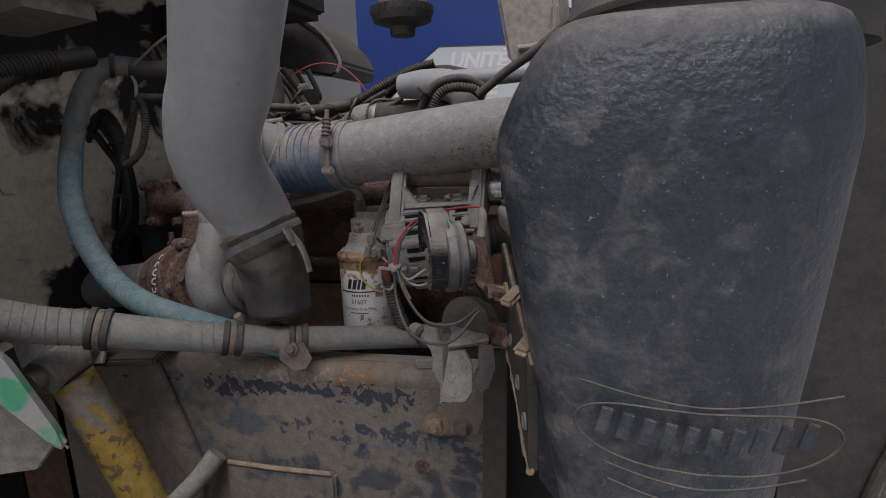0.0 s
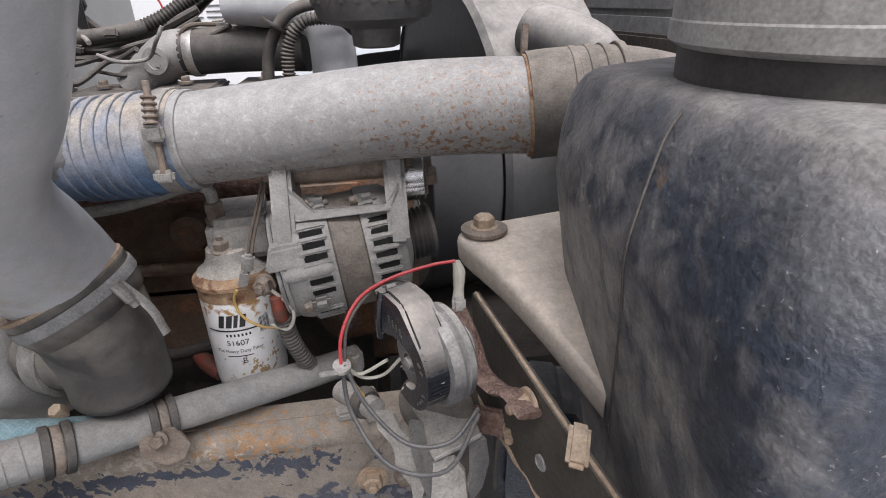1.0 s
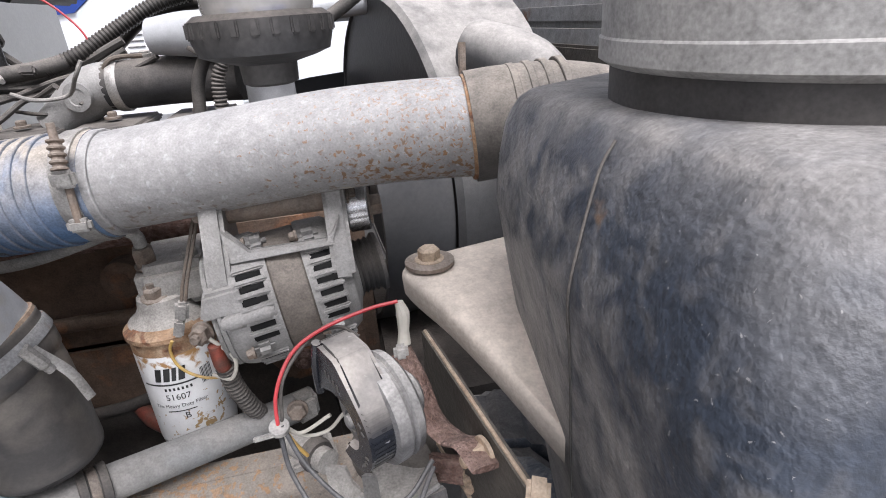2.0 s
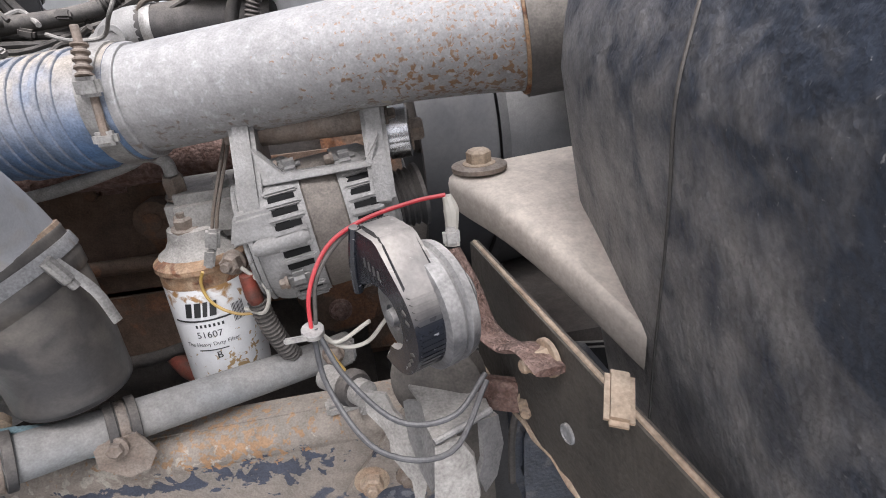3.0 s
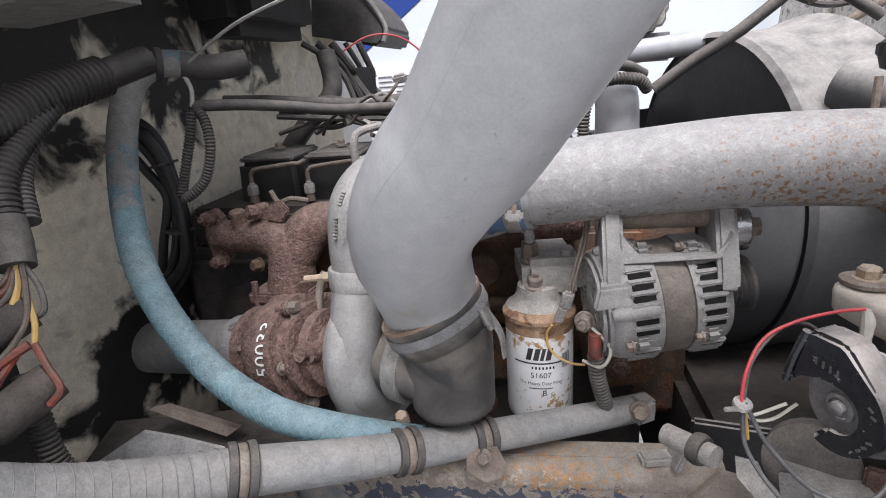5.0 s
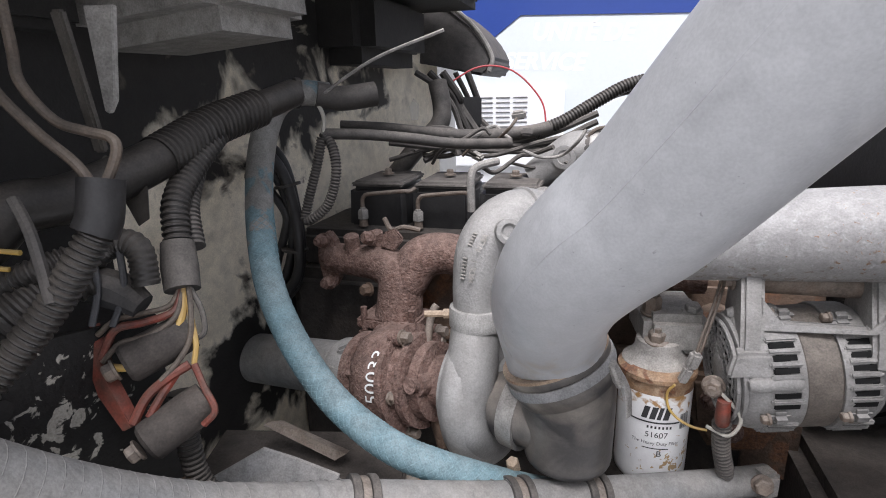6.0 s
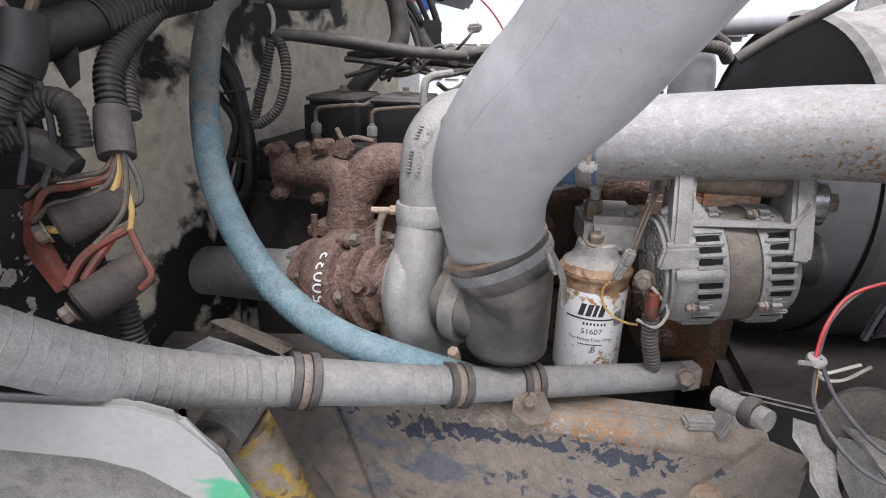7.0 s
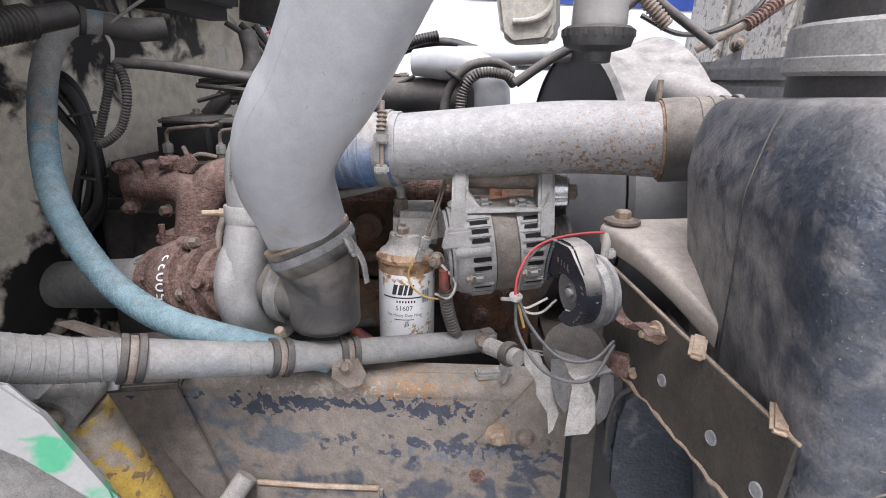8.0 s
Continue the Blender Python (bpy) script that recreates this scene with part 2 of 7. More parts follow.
M_CONDUIT = mat("dusty_conduit", (0.036, 0.034, 0.032), (0.06, 0.056, 0.05), 30, 0.6, 0.6, 0, 0.62, (0.235, 0.21, 0.185), bump=0.1)
M_WIRE_R = mat("red_wire", (0.50, 0.03, 0.04), (0.40, 0.04, 0.05), 40, 0.4, 0.45, 0, 0.2, DUST, bump=0.0, grain=0.06)
M_WIRE_B = mat("black_wire", (0.035, 0.037, 0.043), (0.055, 0.057, 0.062), 40, 0.4, 0.5, 0, 0.2, (0.3, 0.28, 0.25), bump=0.0)
M_WIRE_W = mat("white_wire", (0.5, 0.48, 0.42), (0.4, 0.38, 0.33), 40, 0.4, 0.5, 0, 0.3, DUST, bump=0.0, grain=0.06)
M_WIRE_Y = mat("yellow_wire", (0.55, 0.36, 0.08), (0.38, 0.22, 0.08), 40, 0.5, 0.5, 0, 0.3, DUST, bump=0.0, grain=0.06)
M_WIRE_O = mat("rust_red_wire", (0.20, 0.035, 0.018), (0.085, 0.04, 0.028), 60, 0.9, 0.5, 0, 0.12, DUST, bump=0.05)
M_BROWNWIRE = mat("grimy_brown_wire", (0.10, 0.075, 0.055), (0.055, 0.045, 0.038), 60, 0.8, 0.55, 0, 0.35, (0.26, 0.225, 0.185), bump=0.05)
M_WIRE_G = mat("green_wire", (0.06, 0.22, 0.12), (0.08, 0.2, 0.12), 40, 0.5, 0.5, 0, 0.3, DUST, bump=0.0)
M_SHOCK = mat("yellow_shock_paint", (0.46, 0.30, 0.03), (0.36, 0.23, 0.05), 20, 0.6, 0.55, 0, 0.45, (0.33, 0.28, 0.22), bump=0.2, flecks=[((-0.365, -0.03, 0.86), (0.08, 0.1, 0.14), (0.16, 0.10, 0.05), 60.0, 0.46, 0.04), ((-0.395, -0.045, 0.96), (0.06, 0.1, 0.035), (0.30, 0.26, 0.21), 40.0, 0.24, 0.12)])
M_FENDER = mat("white_fender_paint", (0.35, 0.352, 0.342), (0.30, 0.30, 0.29), 8, 0.5, 0.4, 0, 0.4, (0.43, 0.41, 0.38), bump=0.03, stain=0.15, grain=0.08, flecks=[((-0.299, -0.215, 1.040), (0.016, 0.05, 0.018), (0.03, 0.34, 0.17), 30.0, 0.32, 0.14), ((-0.270, -0.210, 0.992), (0.014, 0.05, 0.015), (0.04, 0.34, 0.18), 30.0, 0.32, 0.14)])
M_GREEN = mat("green_stripe_paint", (0.02, 0.36, 0.17), (0.05, 0.38, 0.2), 8, 0.5, 0.4, 0, 0.25, DUST, bump=0.03, grain=0.06)
M_GROUND = mat("pale_gravel", (0.42, 0.41, 0.39), (0.26, 0.25, 0.23), 6, 0.8, 0.95, 0, 0, DUST, bump=0.8, fine=60, flake=(0.78, 0.79, 0.80), flake_at=0.50, flake_scale=1.6, flake_soft=0.06)
M_SHROUD = mat("black_shroud_plastic", (0.02, 0.02, 0.021), (0.03, 0.03, 0.03), 8, 0.6, 0.55, 0, 0.85, (0.40, 0.37, 0.33), bump=0.15, hang=-0.55)
M_SHROUDTOP = mat("pale_dusty_plastic", (0.055, 0.056, 0.058), (0.08, 0.08, 0.08), 8, 0.6, 0.7, 0, 0.9, (0.38, 0.36, 0.335), bump=0.08, grain=0.2, stain=0.15, hang=-0.35)
M_DUSTRUBBER = mat("dusty_rubber", (0.06, 0.056, 0.052), (0.085, 0.077, 0.069), 20, 0.6, 0.6, 0, 0.75, (0.30, 0.265, 0.225), bump=0.1)
M_BRAID = mat("pale_teal_thread", (0.15, 0.275, 0.315), (0.20, 0.29, 0.315), 15, 0.7, 0.8, 0, 0.3, (0.32, 0.31, 0.29), bump=0.0)
M_REDLABEL = mat("red_gauge_scale", (0.50, 0.05, 0.06), (0.35, 0.05, 0.06), 60, 0.6, 0.4, 0, 0.2, DUST, bump=0.0)
M_SHROUDSIDE = mat("smooth_dark_plastic", (0.045, 0.047, 0.052), (0.07, 0.071, 0.074), 5, 0.7, 0.4, 0, 0.3, (0.32, 0.30, 0.275), bump=0.04, grain=0.08)
M_BOOT = mat("dusty_boot_rubber", (0.022, 0.022, 0.024), (0.035, 0.034, 0.033), 20, 0.6, 0.42, 0, 0.8, (0.31, 0.275, 0.235), bump=0.08, grain=0.2, hang=-0.15, flecks=[((-0.155, 0.0, 1.15), (0.026, 0.08, 0.04), (0.30, 0.278, 0.248), 12.0, 0.26, 0.30), ((-0.12, 0.0, 1.165), (0.15, 0.15, 0.018), (0.18, 0.16, 0.135), 16.0, 0.34, 0.30), ((-0.06, 0.0, 1.11), (0.05, 0.15, 0.05), (0.13, 0.115, 0.098), 18.0, 0.42, 0.26)])
# near-black colour that paints the shade inside the alternator's openings
M_OPENING_SHADE = mat("painted_opening_shade", (0.004, 0.004, 0.004), (0.006, 0.006, 0.006), 20, 0.5, 1.0, bump=0.0)
M_ALLOY = mat("grimy_alternator_alloy", (0.29, 0.286, 0.278), (0.21, 0.205, 0.195), 30, 0.8, 0.55, 0.25, 0.5, (0.31, 0.295, 0.27), bump=0.3, fine=330, grain=0.25, stain=0.4)
M_STATOR = mat("brown_laminations", (0.13, 0.112, 0.095), (0.095, 0.082, 0.07), 60, 0.7, 0.7, 0.1, 0.4, (0.27, 0.24, 0.205), bump=0.3)
M_GALV = mat("grey_sheet_steel", (0.24, 0.25, 0.26), (0.18, 0.18, 0.18), 10, 0.6, 0.6, 0.2, 0.5, (0.36, 0.33, 0.29), rust=0.15, bump=0.15)
M_HOODIN = mat("dusty_fibreglass", (0.46, 0.445, 0.41), (0.36, 0.345, 0.31), 5, 0.8, 0.9, 0, 0.3, DUST, bump=0.9, fine=60, flecks=[((1.3, 1.6, 1.5), (9, 9, 9), (0.17, 0.155, 0.13), 26.0, 0.55, 0.04)])
M_VANWHITE = mat("white_van_body", (0.86, 0.87, 0.88), (0.82, 0.83, 0.84), 2, 0.5, 0.35, 0, 0, DUST, bump=0.0, stain=0.03, grain=0.03)
M_VANGREY = mat("pale_blue_van_panel", (0.70, 0.745, 0.77), (0.68, 0.725, 0.755), 2, 0.5, 0.35, 0, 0, DUST, bump=0.0, stain=0.03, grain=0.03)
M_VANBLUE = mat("blue_van_band", (0.03, 0.065, 0.28), (0.035, 0.07, 0.27), 2, 0.5, 0.3, 0, 0, DUST, bump=0.0, stain=0.03, grain=0.06)
M_VANLETTER = mat("white_van_lettering", (0.90, 0.91, 0.92), (0.88, 0.89, 0.90), 2, 0.4, 0.35, 0, 0, DUST, bump=0.0, stain=0.0, grain=0.0)
M_INK = mat("black_print", (0.02, 0.02, 0.02), (0.03, 0.03, 0.03), 40, 0.4, 0.5, bump=0.0, grain=0.06)
M_CHALK = mat("white_paint_pen", (0.88, 0.88, 0.86), (0.8, 0.79, 0.77), 80, 0.5, 0.6, bump=0.0, stain=0.0, grain=0.06)
M_CLEAR = mat("yellowed_clear_plastic", (0.74, 0.72, 0.69), (0.62, 0.58, 0.53), 20, 0.5, 0.15, 0, 0.15, (0.5, 0.46, 0.41), bump=0.0, grain=0.08)
M_CLEAR.node_tree.nodes["Principled BSDF"].inputs["Transmission Weight"].default_value = 0.6
M_TANK = mat("dusty_translucent_tank", (0.38, 0.36, 0.31), (0.30, 0.28, 0.24), 8, 0.6, 0.5, 0, 0.6, (0.44, 0.41, 0.36), bump=0.1)
M_CASTDUST = mat("dusty_bracket_alloy", (0.28, 0.272, 0.255), (0.20, 0.194, 0.182), 30, 0.7, 0.7, 0.15, 0.8, (0.37, 0.345, 0.31), bump=0.3)
M_COVER = mat("black_plastic_cover", (0.012, 0.012, 0.013), (0.02, 0.02, 0.02), 15, 0.5, 0.45, 0, 0.12, (0.2, 0.18, 0.16), bump=0.08)
M_TAPE = mat("grey_band", (0.32, 0.315, 0.30), (0.26, 0.255, 0.245), 12, 0.5, 0.6, 0, 0.4, (0.36, 0.34, 0.31), bump=0.1)


# ---- shapes ----
def V(*p):
    return Vector(p)


def link_bm(name, bm, material, sharp=35):
    bmesh.ops.recalc_face_normals(bm, faces=bm.faces)
    me = bpy.data.meshes.new(name)
    bm.to_mesh(me)
    bm.free()
    for p in me.polygons:
        p.use_smooth = True
    me.set_sharp_from_angle(angle=radians(sharp))
    me.materials.append(material)
    return new(name, me)


def thing(name, at, label, category, group="", kind=""):
    return tagged(put(new(name), at), label, category, group, kind)


def put(ob, at):
    ob.location = at
    return ob


def part(name, bm, material, parent=None, label="", sharp=35):
    """One mesh in world coordinates, hung under its thing."""
    ob = link_bm(name, bm, material, sharp)
    if parent is not None:
        m = Matrix.Translation(parent.location)
        up = parent.parent
        while up is not None:
            m = Matrix.Translation(up.location) @ m
            up = up.parent
        ob.data.transform(m.inverted())
        ob.parent = parent
    if label:
        ob["label"] = label
    return ob


def single(name, bm, material, label, category, group="", kind="", sharp=35):
    """A thing that is one mesh; its origin goes to the middle of its base."""
    ob = link_bm(name, bm, material, sharp)
    vs = [v.co for v in ob.data.vertices]
    at = Vector((sum(v.x for v in vs) / len(vs), sum(v.y for v in vs) / len(vs), min(v.z for v in vs)))
    ob.data.transform(Matrix.Translation(-at))
    ob.location = at
    return tagged(ob, label, category, group, kind)


def smooth_path(pts, n=6):
    """Catmull-Rom through the points."""
    pts = [Vector(p) for p in pts]
    if len(pts) < 3:
        return pts
    out = []
    ext = [2 * pts[0] - pts[1]] + pts + [2 * pts[-1] - pts[-2]]
    for i in range(1, len(ext) - 2):
        p0, p1, p2, p3 = ext[i - 1 : i + 3]
        for k in range(n):
            t = k / n
            out.append(0.5 * ((2 * p1) + (p2 - p0) * t + (2 * p0 - 5 * p1 + 4 * p2 - p3) * t * t + (3 * p1 - p0 - 3 * p2 + p3) * t**3))
    return out + [pts[-1]]


def tube(pts, r, seg=14, n=6, bm=None, cap=True, rib=0.0, pitch=0.006, flat=1.0):
    """A round bar or hose along a smooth line. r: one radius, or one for each given point. rib: depth of corrugations."""
    bm = bm or bmesh.new()
    path = smooth_path(pts, n)
    rs = [r] * len(pts) if isinstance(r, (int, float)) else list(r)
    at = np.linspace(0, len(rs) - 1, len(path))
    rad = np.interp(at, range(len(rs)), rs)
    if rib:
        length = [0.0]
        for a, b in zip(path, path[1:]):
            length.append(length[-1] + (b - a).length)
        steps = max(4, int(length[-1] / pitch * 4))
        s = np.linspace(0, length[-1], steps + 1)
        xs = [np.interp(s, length, [p[k] for p in path]) for k in range(3)]
        rad = np.interp(s, length, rad) - rib * (np.arange(steps + 1) % 4 >= 2)
        path = [Vector(c) for c in zip(*xs)]
    rad = [float(v) for v in rad]
    normal = None
    rings = []
    for i, p in enumerate(path):
        d = (path[min(i + 1, len(path) - 1)] - path[max(i - 1, 0)]).normalized()
        if normal is None:
            normal = d.orthogonal().normalized()
        normal = (normal - d * normal.dot(d)).normalized()
        side = d.cross(normal)
        rings.append([bm.verts.new(p + rad[i] * (math.cos(a) * normal + flat * math.sin(a) * side)) for a in np.linspace(0, 2 * math.pi, seg, endpoint=False)])
    for a, b in zip(rings, rings[1:]):
        for k in range(seg):
            bm.faces.new((a[k], a[(k + 1) % seg], b[(k + 1) % seg], b[k]))
    if cap:
        bm.faces.new(rings[0][::-1])
        bm.faces.new(rings[-1])
    return bm


def lathe(at, axis, profile, seg=28, bm=None, squash=None):
    """A turned body: (distance along axis, radius) pairs from the point at."""
    bm = bm or bmesh.new()
    at, d = Vector(at), Vector(axis).normalized()
    u = d.orthogonal().normalized()
    w = d.cross(u)
    rings = []
    for h, r in profile:
        rings.append([bm.verts.new(at + d * h + max(r, 1e-4) * (math.cos(a) * u + math.sin(a) * w)) for a in np.linspace(0, 2 * math.pi, seg, endpoint=False)])
    for a, b in zip(rings, rings[1:]):
        for k in range(seg):
            bm.faces.new((a[k], a[(k + 1) % seg], b[(k + 1) % seg], b[k]))
    bm.faces.new(rings[0][::-1])
    bm.faces.new(rings[-1])
    return bm


def box(at, size, turn=None, bevel=0.003, bm=None, seg=2):
    """A block with rounded edges. turn: a 3x3 or 4x4 matrix, or Euler degrees."""
    bm = bm or bmesh.new()
    if isinstance(turn, tuple):
        turn = Euler([radians(a) for a in turn]).to_matrix()
    turn = (turn or Matrix.Identity(3)).to_4x4()
    made = bmesh.ops.create_cube(bm, size=1.0, matrix=Matrix.Translation(at) @ turn @ Matrix.Diagonal((*size, 1)))
    if bevel:
        es = {e for v in made["verts"] for e in v.link_edges}
        bmesh.ops.bevel(bm, geom=list(es), offset=min(bevel, 0.45 * min(size)), segments=seg, affect="EDGES")
    return bm


def prism(outline, depth, bevel=0.0, bm=None):
    """A flat outline of world points, pushed along the vector depth."""
    bm = bm or bmesh.new()
    depth = Vector(depth)
    a = [bm.verts.new(Vector(p)) for p in outline]
    b = [bm.verts.new(Vector(p) + depth) for p in outline]
    f = [bm.faces.new(a[::-1]), bm.faces.new(b)]
    for k in range(len(a)):
        f.append(bm.faces.new((a[k], a[(k + 1) % len(a)], b[(k + 1) % len(a)], b[k])))
    if bevel:
        es = {e for face in f for e in face.edges}
        bmesh.ops.bevel(bm, geom=list(es), offset=bevel, segments=2, affect="EDGES")
    return bm


def hexbolt(at, axis, size=0.007, height=0.007, washer=0.0, bm=None, shank=0.0):
    """A hexagon head with a washer under it, and its end standing proud."""
    bm = bm or bmesh.new()
    at, d = Vector(at), Vector(axis).normalized()
    if washer:
        lathe(at, d, [(-0.001, washer), (0.0015, washer), (0.002, washer * 0.9)], 16, bm)
    lathe(at + d * 0.0012, d, [(0, size), (height * 0.8, size), (height, size * 0.8)], 6, bm)
    if shank:
        lathe(at, d, [(0, size * 0.5), (height + shank, size * 0.5), (height + shank + 0.001, size * 0.4)], 8, bm)
    return bm


def band(at, axis, r, width, thick=0.002, seg=32, bm=None):
    """A strap round a pipe."""
    return lathe(Vector(at) - Vector(axis).normalized() * width / 2, axis,
                 [(0, r), (0, r + thick), (width * 0.1, r + thick * 1.3), (width * 0.9, r + thick * 1.3), (width, r + thick), (width, r)], seg, bm)


def letters(body, at, x_dir, y_dir, size, material, depth=0.0006, parent=None, bend=None, name="lettering", shear=0.0, bold=0.0):
    """Words in the built-in font as a mesh. bend: (axis point, radius) wraps them round an upright can."""
    cu = bpy.data.curves.new("text", "FONT")
    cu.body, cu.size, cu.extrude, cu.align_x, cu.align_y, cu.shear = body, size, 0.0, "CENTER", "CENTER", shear
    cu.resolution_u = 3
    cu.offset = bold
    tmp = new("text", cu)
    me = bpy.data.meshes.new_from_object(tmp.evaluated_get(bpy.context.evaluated_depsgraph_get()))
    bpy.data.objects.remove(tmp)
    bpy.data.curves.remove(cu)
    bm = bmesh.new()
    bm.from_mesh(me)
    bpy.data.meshes.remove(me)
    x_dir, y_dir = Vector(x_dir).normalized(), Vector(y_dir).normalized()
    out = x_dir.cross(y_dir)
    for v in bm.verts:
        x, y = v.co.x, v.co.y
        if bend:
            c, r, a0 = bend
            a = a0 + x / r
            v.co = Vector(c) + Vector((math.sin(a) * r, -math.cos(a) * r, 0)) + y_dir * y
        else:
            v.co = Vector(at) + x_dir * x + y_dir * y + out * depth
    return part(name, bm, material, parent)


def helix(pts, r, pitch, wire, turn=1, phase=0.0, bm=None, seg=4, per=12):
    """A thread wound round a smooth line."""
    path = smooth_path(pts, 10)
    length = [0.0]
    for a, b in zip(path, path[1:]):
        length.append(length[-1] + (b - a).length)
    count = int(length[-1] / pitch * per)
    s = np.linspace(0, length[-1], count)
    xs = [np.interp(s, length, [p[k] for p in path]) for k in range(3)]
    line = [Vector(c) for c in zip(*xs)]
    normal, out = None, []
    for i, p in enumerate(line):
        d = (line[min(i + 1, count - 1)] - line[max(i - 1, 0)]).normalized()
        normal = d.orthogonal().normalized() if normal is None else (normal - d * normal.dot(d)).normalized()
        a = phase + turn * 2 * math.pi * i / per
        out.append(p + r * (math.cos(a) * normal + math.sin(a) * d.cross(normal)))
    return tube(out, wire, seg, 1, bm)


# ---- ground and surroundings ----
def ground_sheet():
    bm = bmesh.new()
    rng = random.Random(4)
    ring = [0, 0.6, 1.2, 2.0, 3.2, 5, 9, 18, 45, 140, 600, 2500]
    rows = []
    for i, r in enumerate(ring):
        rows.append([bm.verts.new((r * math.cos(a), r * math.sin(a), rng.uniform(-0.02, 0.02) if 0 < r < 9 else 0)) for a in np.linspace(0, 2 * math.pi, 36, endpoint=False)] if r else [bm.verts.new((0, 0, 0))])
    for k in range(36):
        bm.faces.new((rows[0][0], rows[1][k], rows[1][(k + 1) % 36]))
    for a, b in zip(rows[1:], rows[2:]):
        for k in range(36):
            bm.faces.new((a[k], b[k], b[(k + 1) % 36], a[(k + 1) % 36]))
    return single("ground", bm, M_GROUND, "pale grey gravel yard with patches of snow", "ground", kind="structure")



def stones():
    """Loose stones and crusts of old snow on the yard."""
    rng_ = random.Random(11)
    bm_ = bmesh.new()
    for cx_, cy_, n_ in ((1.5, 0.9, 130), (-1.5, 0.85, 90)):
        for _ in range(n_):
            x_, y_, r_ = cx_ + rng_.gauss(0, 0.35), cy_ + rng_.gauss(0, 0.45), rng_.uniform(0.012, 0.05)
            m_ = Matrix.Translation((x_, y_, r_ * 0.25)) @ Euler((rng_.uniform(-0.4, 0.4), rng_.uniform(-0.4, 0.4), rng_.uniform(0, 6))).to_matrix().to_4x4() @ Matrix.Diagonal((r_ * rng_.uniform(0.8, 1.6), r_, r_ * rng_.uniform(0.4, 0.8), 1))
            made_ = bmesh.ops.create_icosphere(bm_, subdivisions=1, radius=1.0, matrix=m_)
            for v_ in made_["verts"]:
                v_.co += Vector((rng_.uniform(-1, 1), rng_.uniform(-1, 1), rng_.uniform(-0.6, 0.6))) * r_ * 0.22
    return single("gravel_stones", bm_, M_GROUND, "loose grey stones and snow crusts on the yard", "gravel", kind="stuff", sharp=20)


ground_sheet()
stones()


# ---- cab side ----
def firewall():
    f = thing("firewall", (-0.6, 0.3, 0.0), "dirty beige cab firewall with black grime and painted-in shade", "wall", kind="structure")
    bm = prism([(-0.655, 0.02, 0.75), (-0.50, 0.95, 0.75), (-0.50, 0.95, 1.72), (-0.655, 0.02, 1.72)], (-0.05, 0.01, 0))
    part("panel", bm, M_FIREWALL, f, "beige painted panel, streaked black, with shade painted in above and below")
    bm = prism([(-0.66, -0.75, 0.55), (-0.655, 0.03, 0.55), (-0.655, 0.03, 1.75), (-0.66, -0.75, 1.75)], (-0.05, 0, 0))
    part("panel", bm, M_DARKPANEL, f, "grimy black panel with worn paint")
    part("cab_body", box((-1.52, 0.6, 1.64), (1.6, 2.9, 1.62), None, 0.06), M_FENDER, f, "white cab body")
    return f


firewall()
cowl = thing("cowl", (-0.6, 0.2, 1.5), "grimy dark cowl overhanging the engine bay", "cowl", kind="structure")
part("panel", box((-0.66, 0.08, 1.68), (0.62, 1.53, 0.10), None, 0.02), M_COWL, cowl)
part("lip", box((-0.70, 0.62, 1.575), (0.46, 0.30, 0.14), (0, 0, -4), 0.03), M_COWL, cowl)
part("beam", box((-0.60, 0.11, 1.560), (0.32, 0.17, 0.10), (0, -4, -6), 0.025, None, 4), M_CASTDUST, cowl, "dusty grey beam")
part("side_wall", box((-0.63, -0.30, 1.60), (0.05, 0.6, 0.16), None, 0.01), M_COWL, cowl)
part("corner_cover", prism([(-0.80, 0.86, 1.72), (-0.60, 0.88, 1.72), (-0.496, 0.89, 1.677), (-0.445, 0.895, 1.648), (-0.398, 0.90, 1.609), (-0.365, 0.897, 1.57), (-0.344, 0.893, 1.527), (-0.350, 0.885, 1.50), (-0.364, 0.878, 1.487), (-0.493, 0.854, 1.517), (-0.80, 0.84, 1.56)], (0, 0.30, 0), 0.008), M_RUBBER, cowl, "black rounded plastic corner")
part("corner_rim", tube([(-0.60, 0.875, 1.722), (-0.496, 0.885, 1.679), (-0.445, 0.890, 1.650), (-0.398, 0.895, 1.611), (-0.365, 0.892, 1.572), (-0.343, 0.888, 1.528), (-0.350, 0.880, 1.498)], 0.006, 8), M_CASTDUST, cowl, "pale worn rim")

def wheel(at, out, parent, r=0.50, wide=0.26):
    """A lorry wheel on its hub."""
    at, d = V(*at), V(0, out, 0)
    w_ = part("wheel", lathe(at, d, [(0, r * 0.6), (0.02, r * 0.92), (0.05, r), (wide - 0.05, r), (wide - 0.02, r * 0.92), (wide, r * 0.6)], 40), M_RUBBER, parent, "black tyre")
    part("rim", lathe(at + d * (wide - 0.03), d, [(0, r * 0.58), (0.02, r * 0.56), (0.0, r * 0.45), (0.03, r * 0.2)], 32), M_GALV, w_, "grey steel rim")
    for k_ in range(8):
        part("wheel_nut", hexbolt(at + d * (wide - 0.015) + V(math.cos(k_ * 0.785), 0, math.sin(k_ * 0.785)) * r * 0.33, d, 0.014, 0.016), M_BOLT, w_)
    return w_


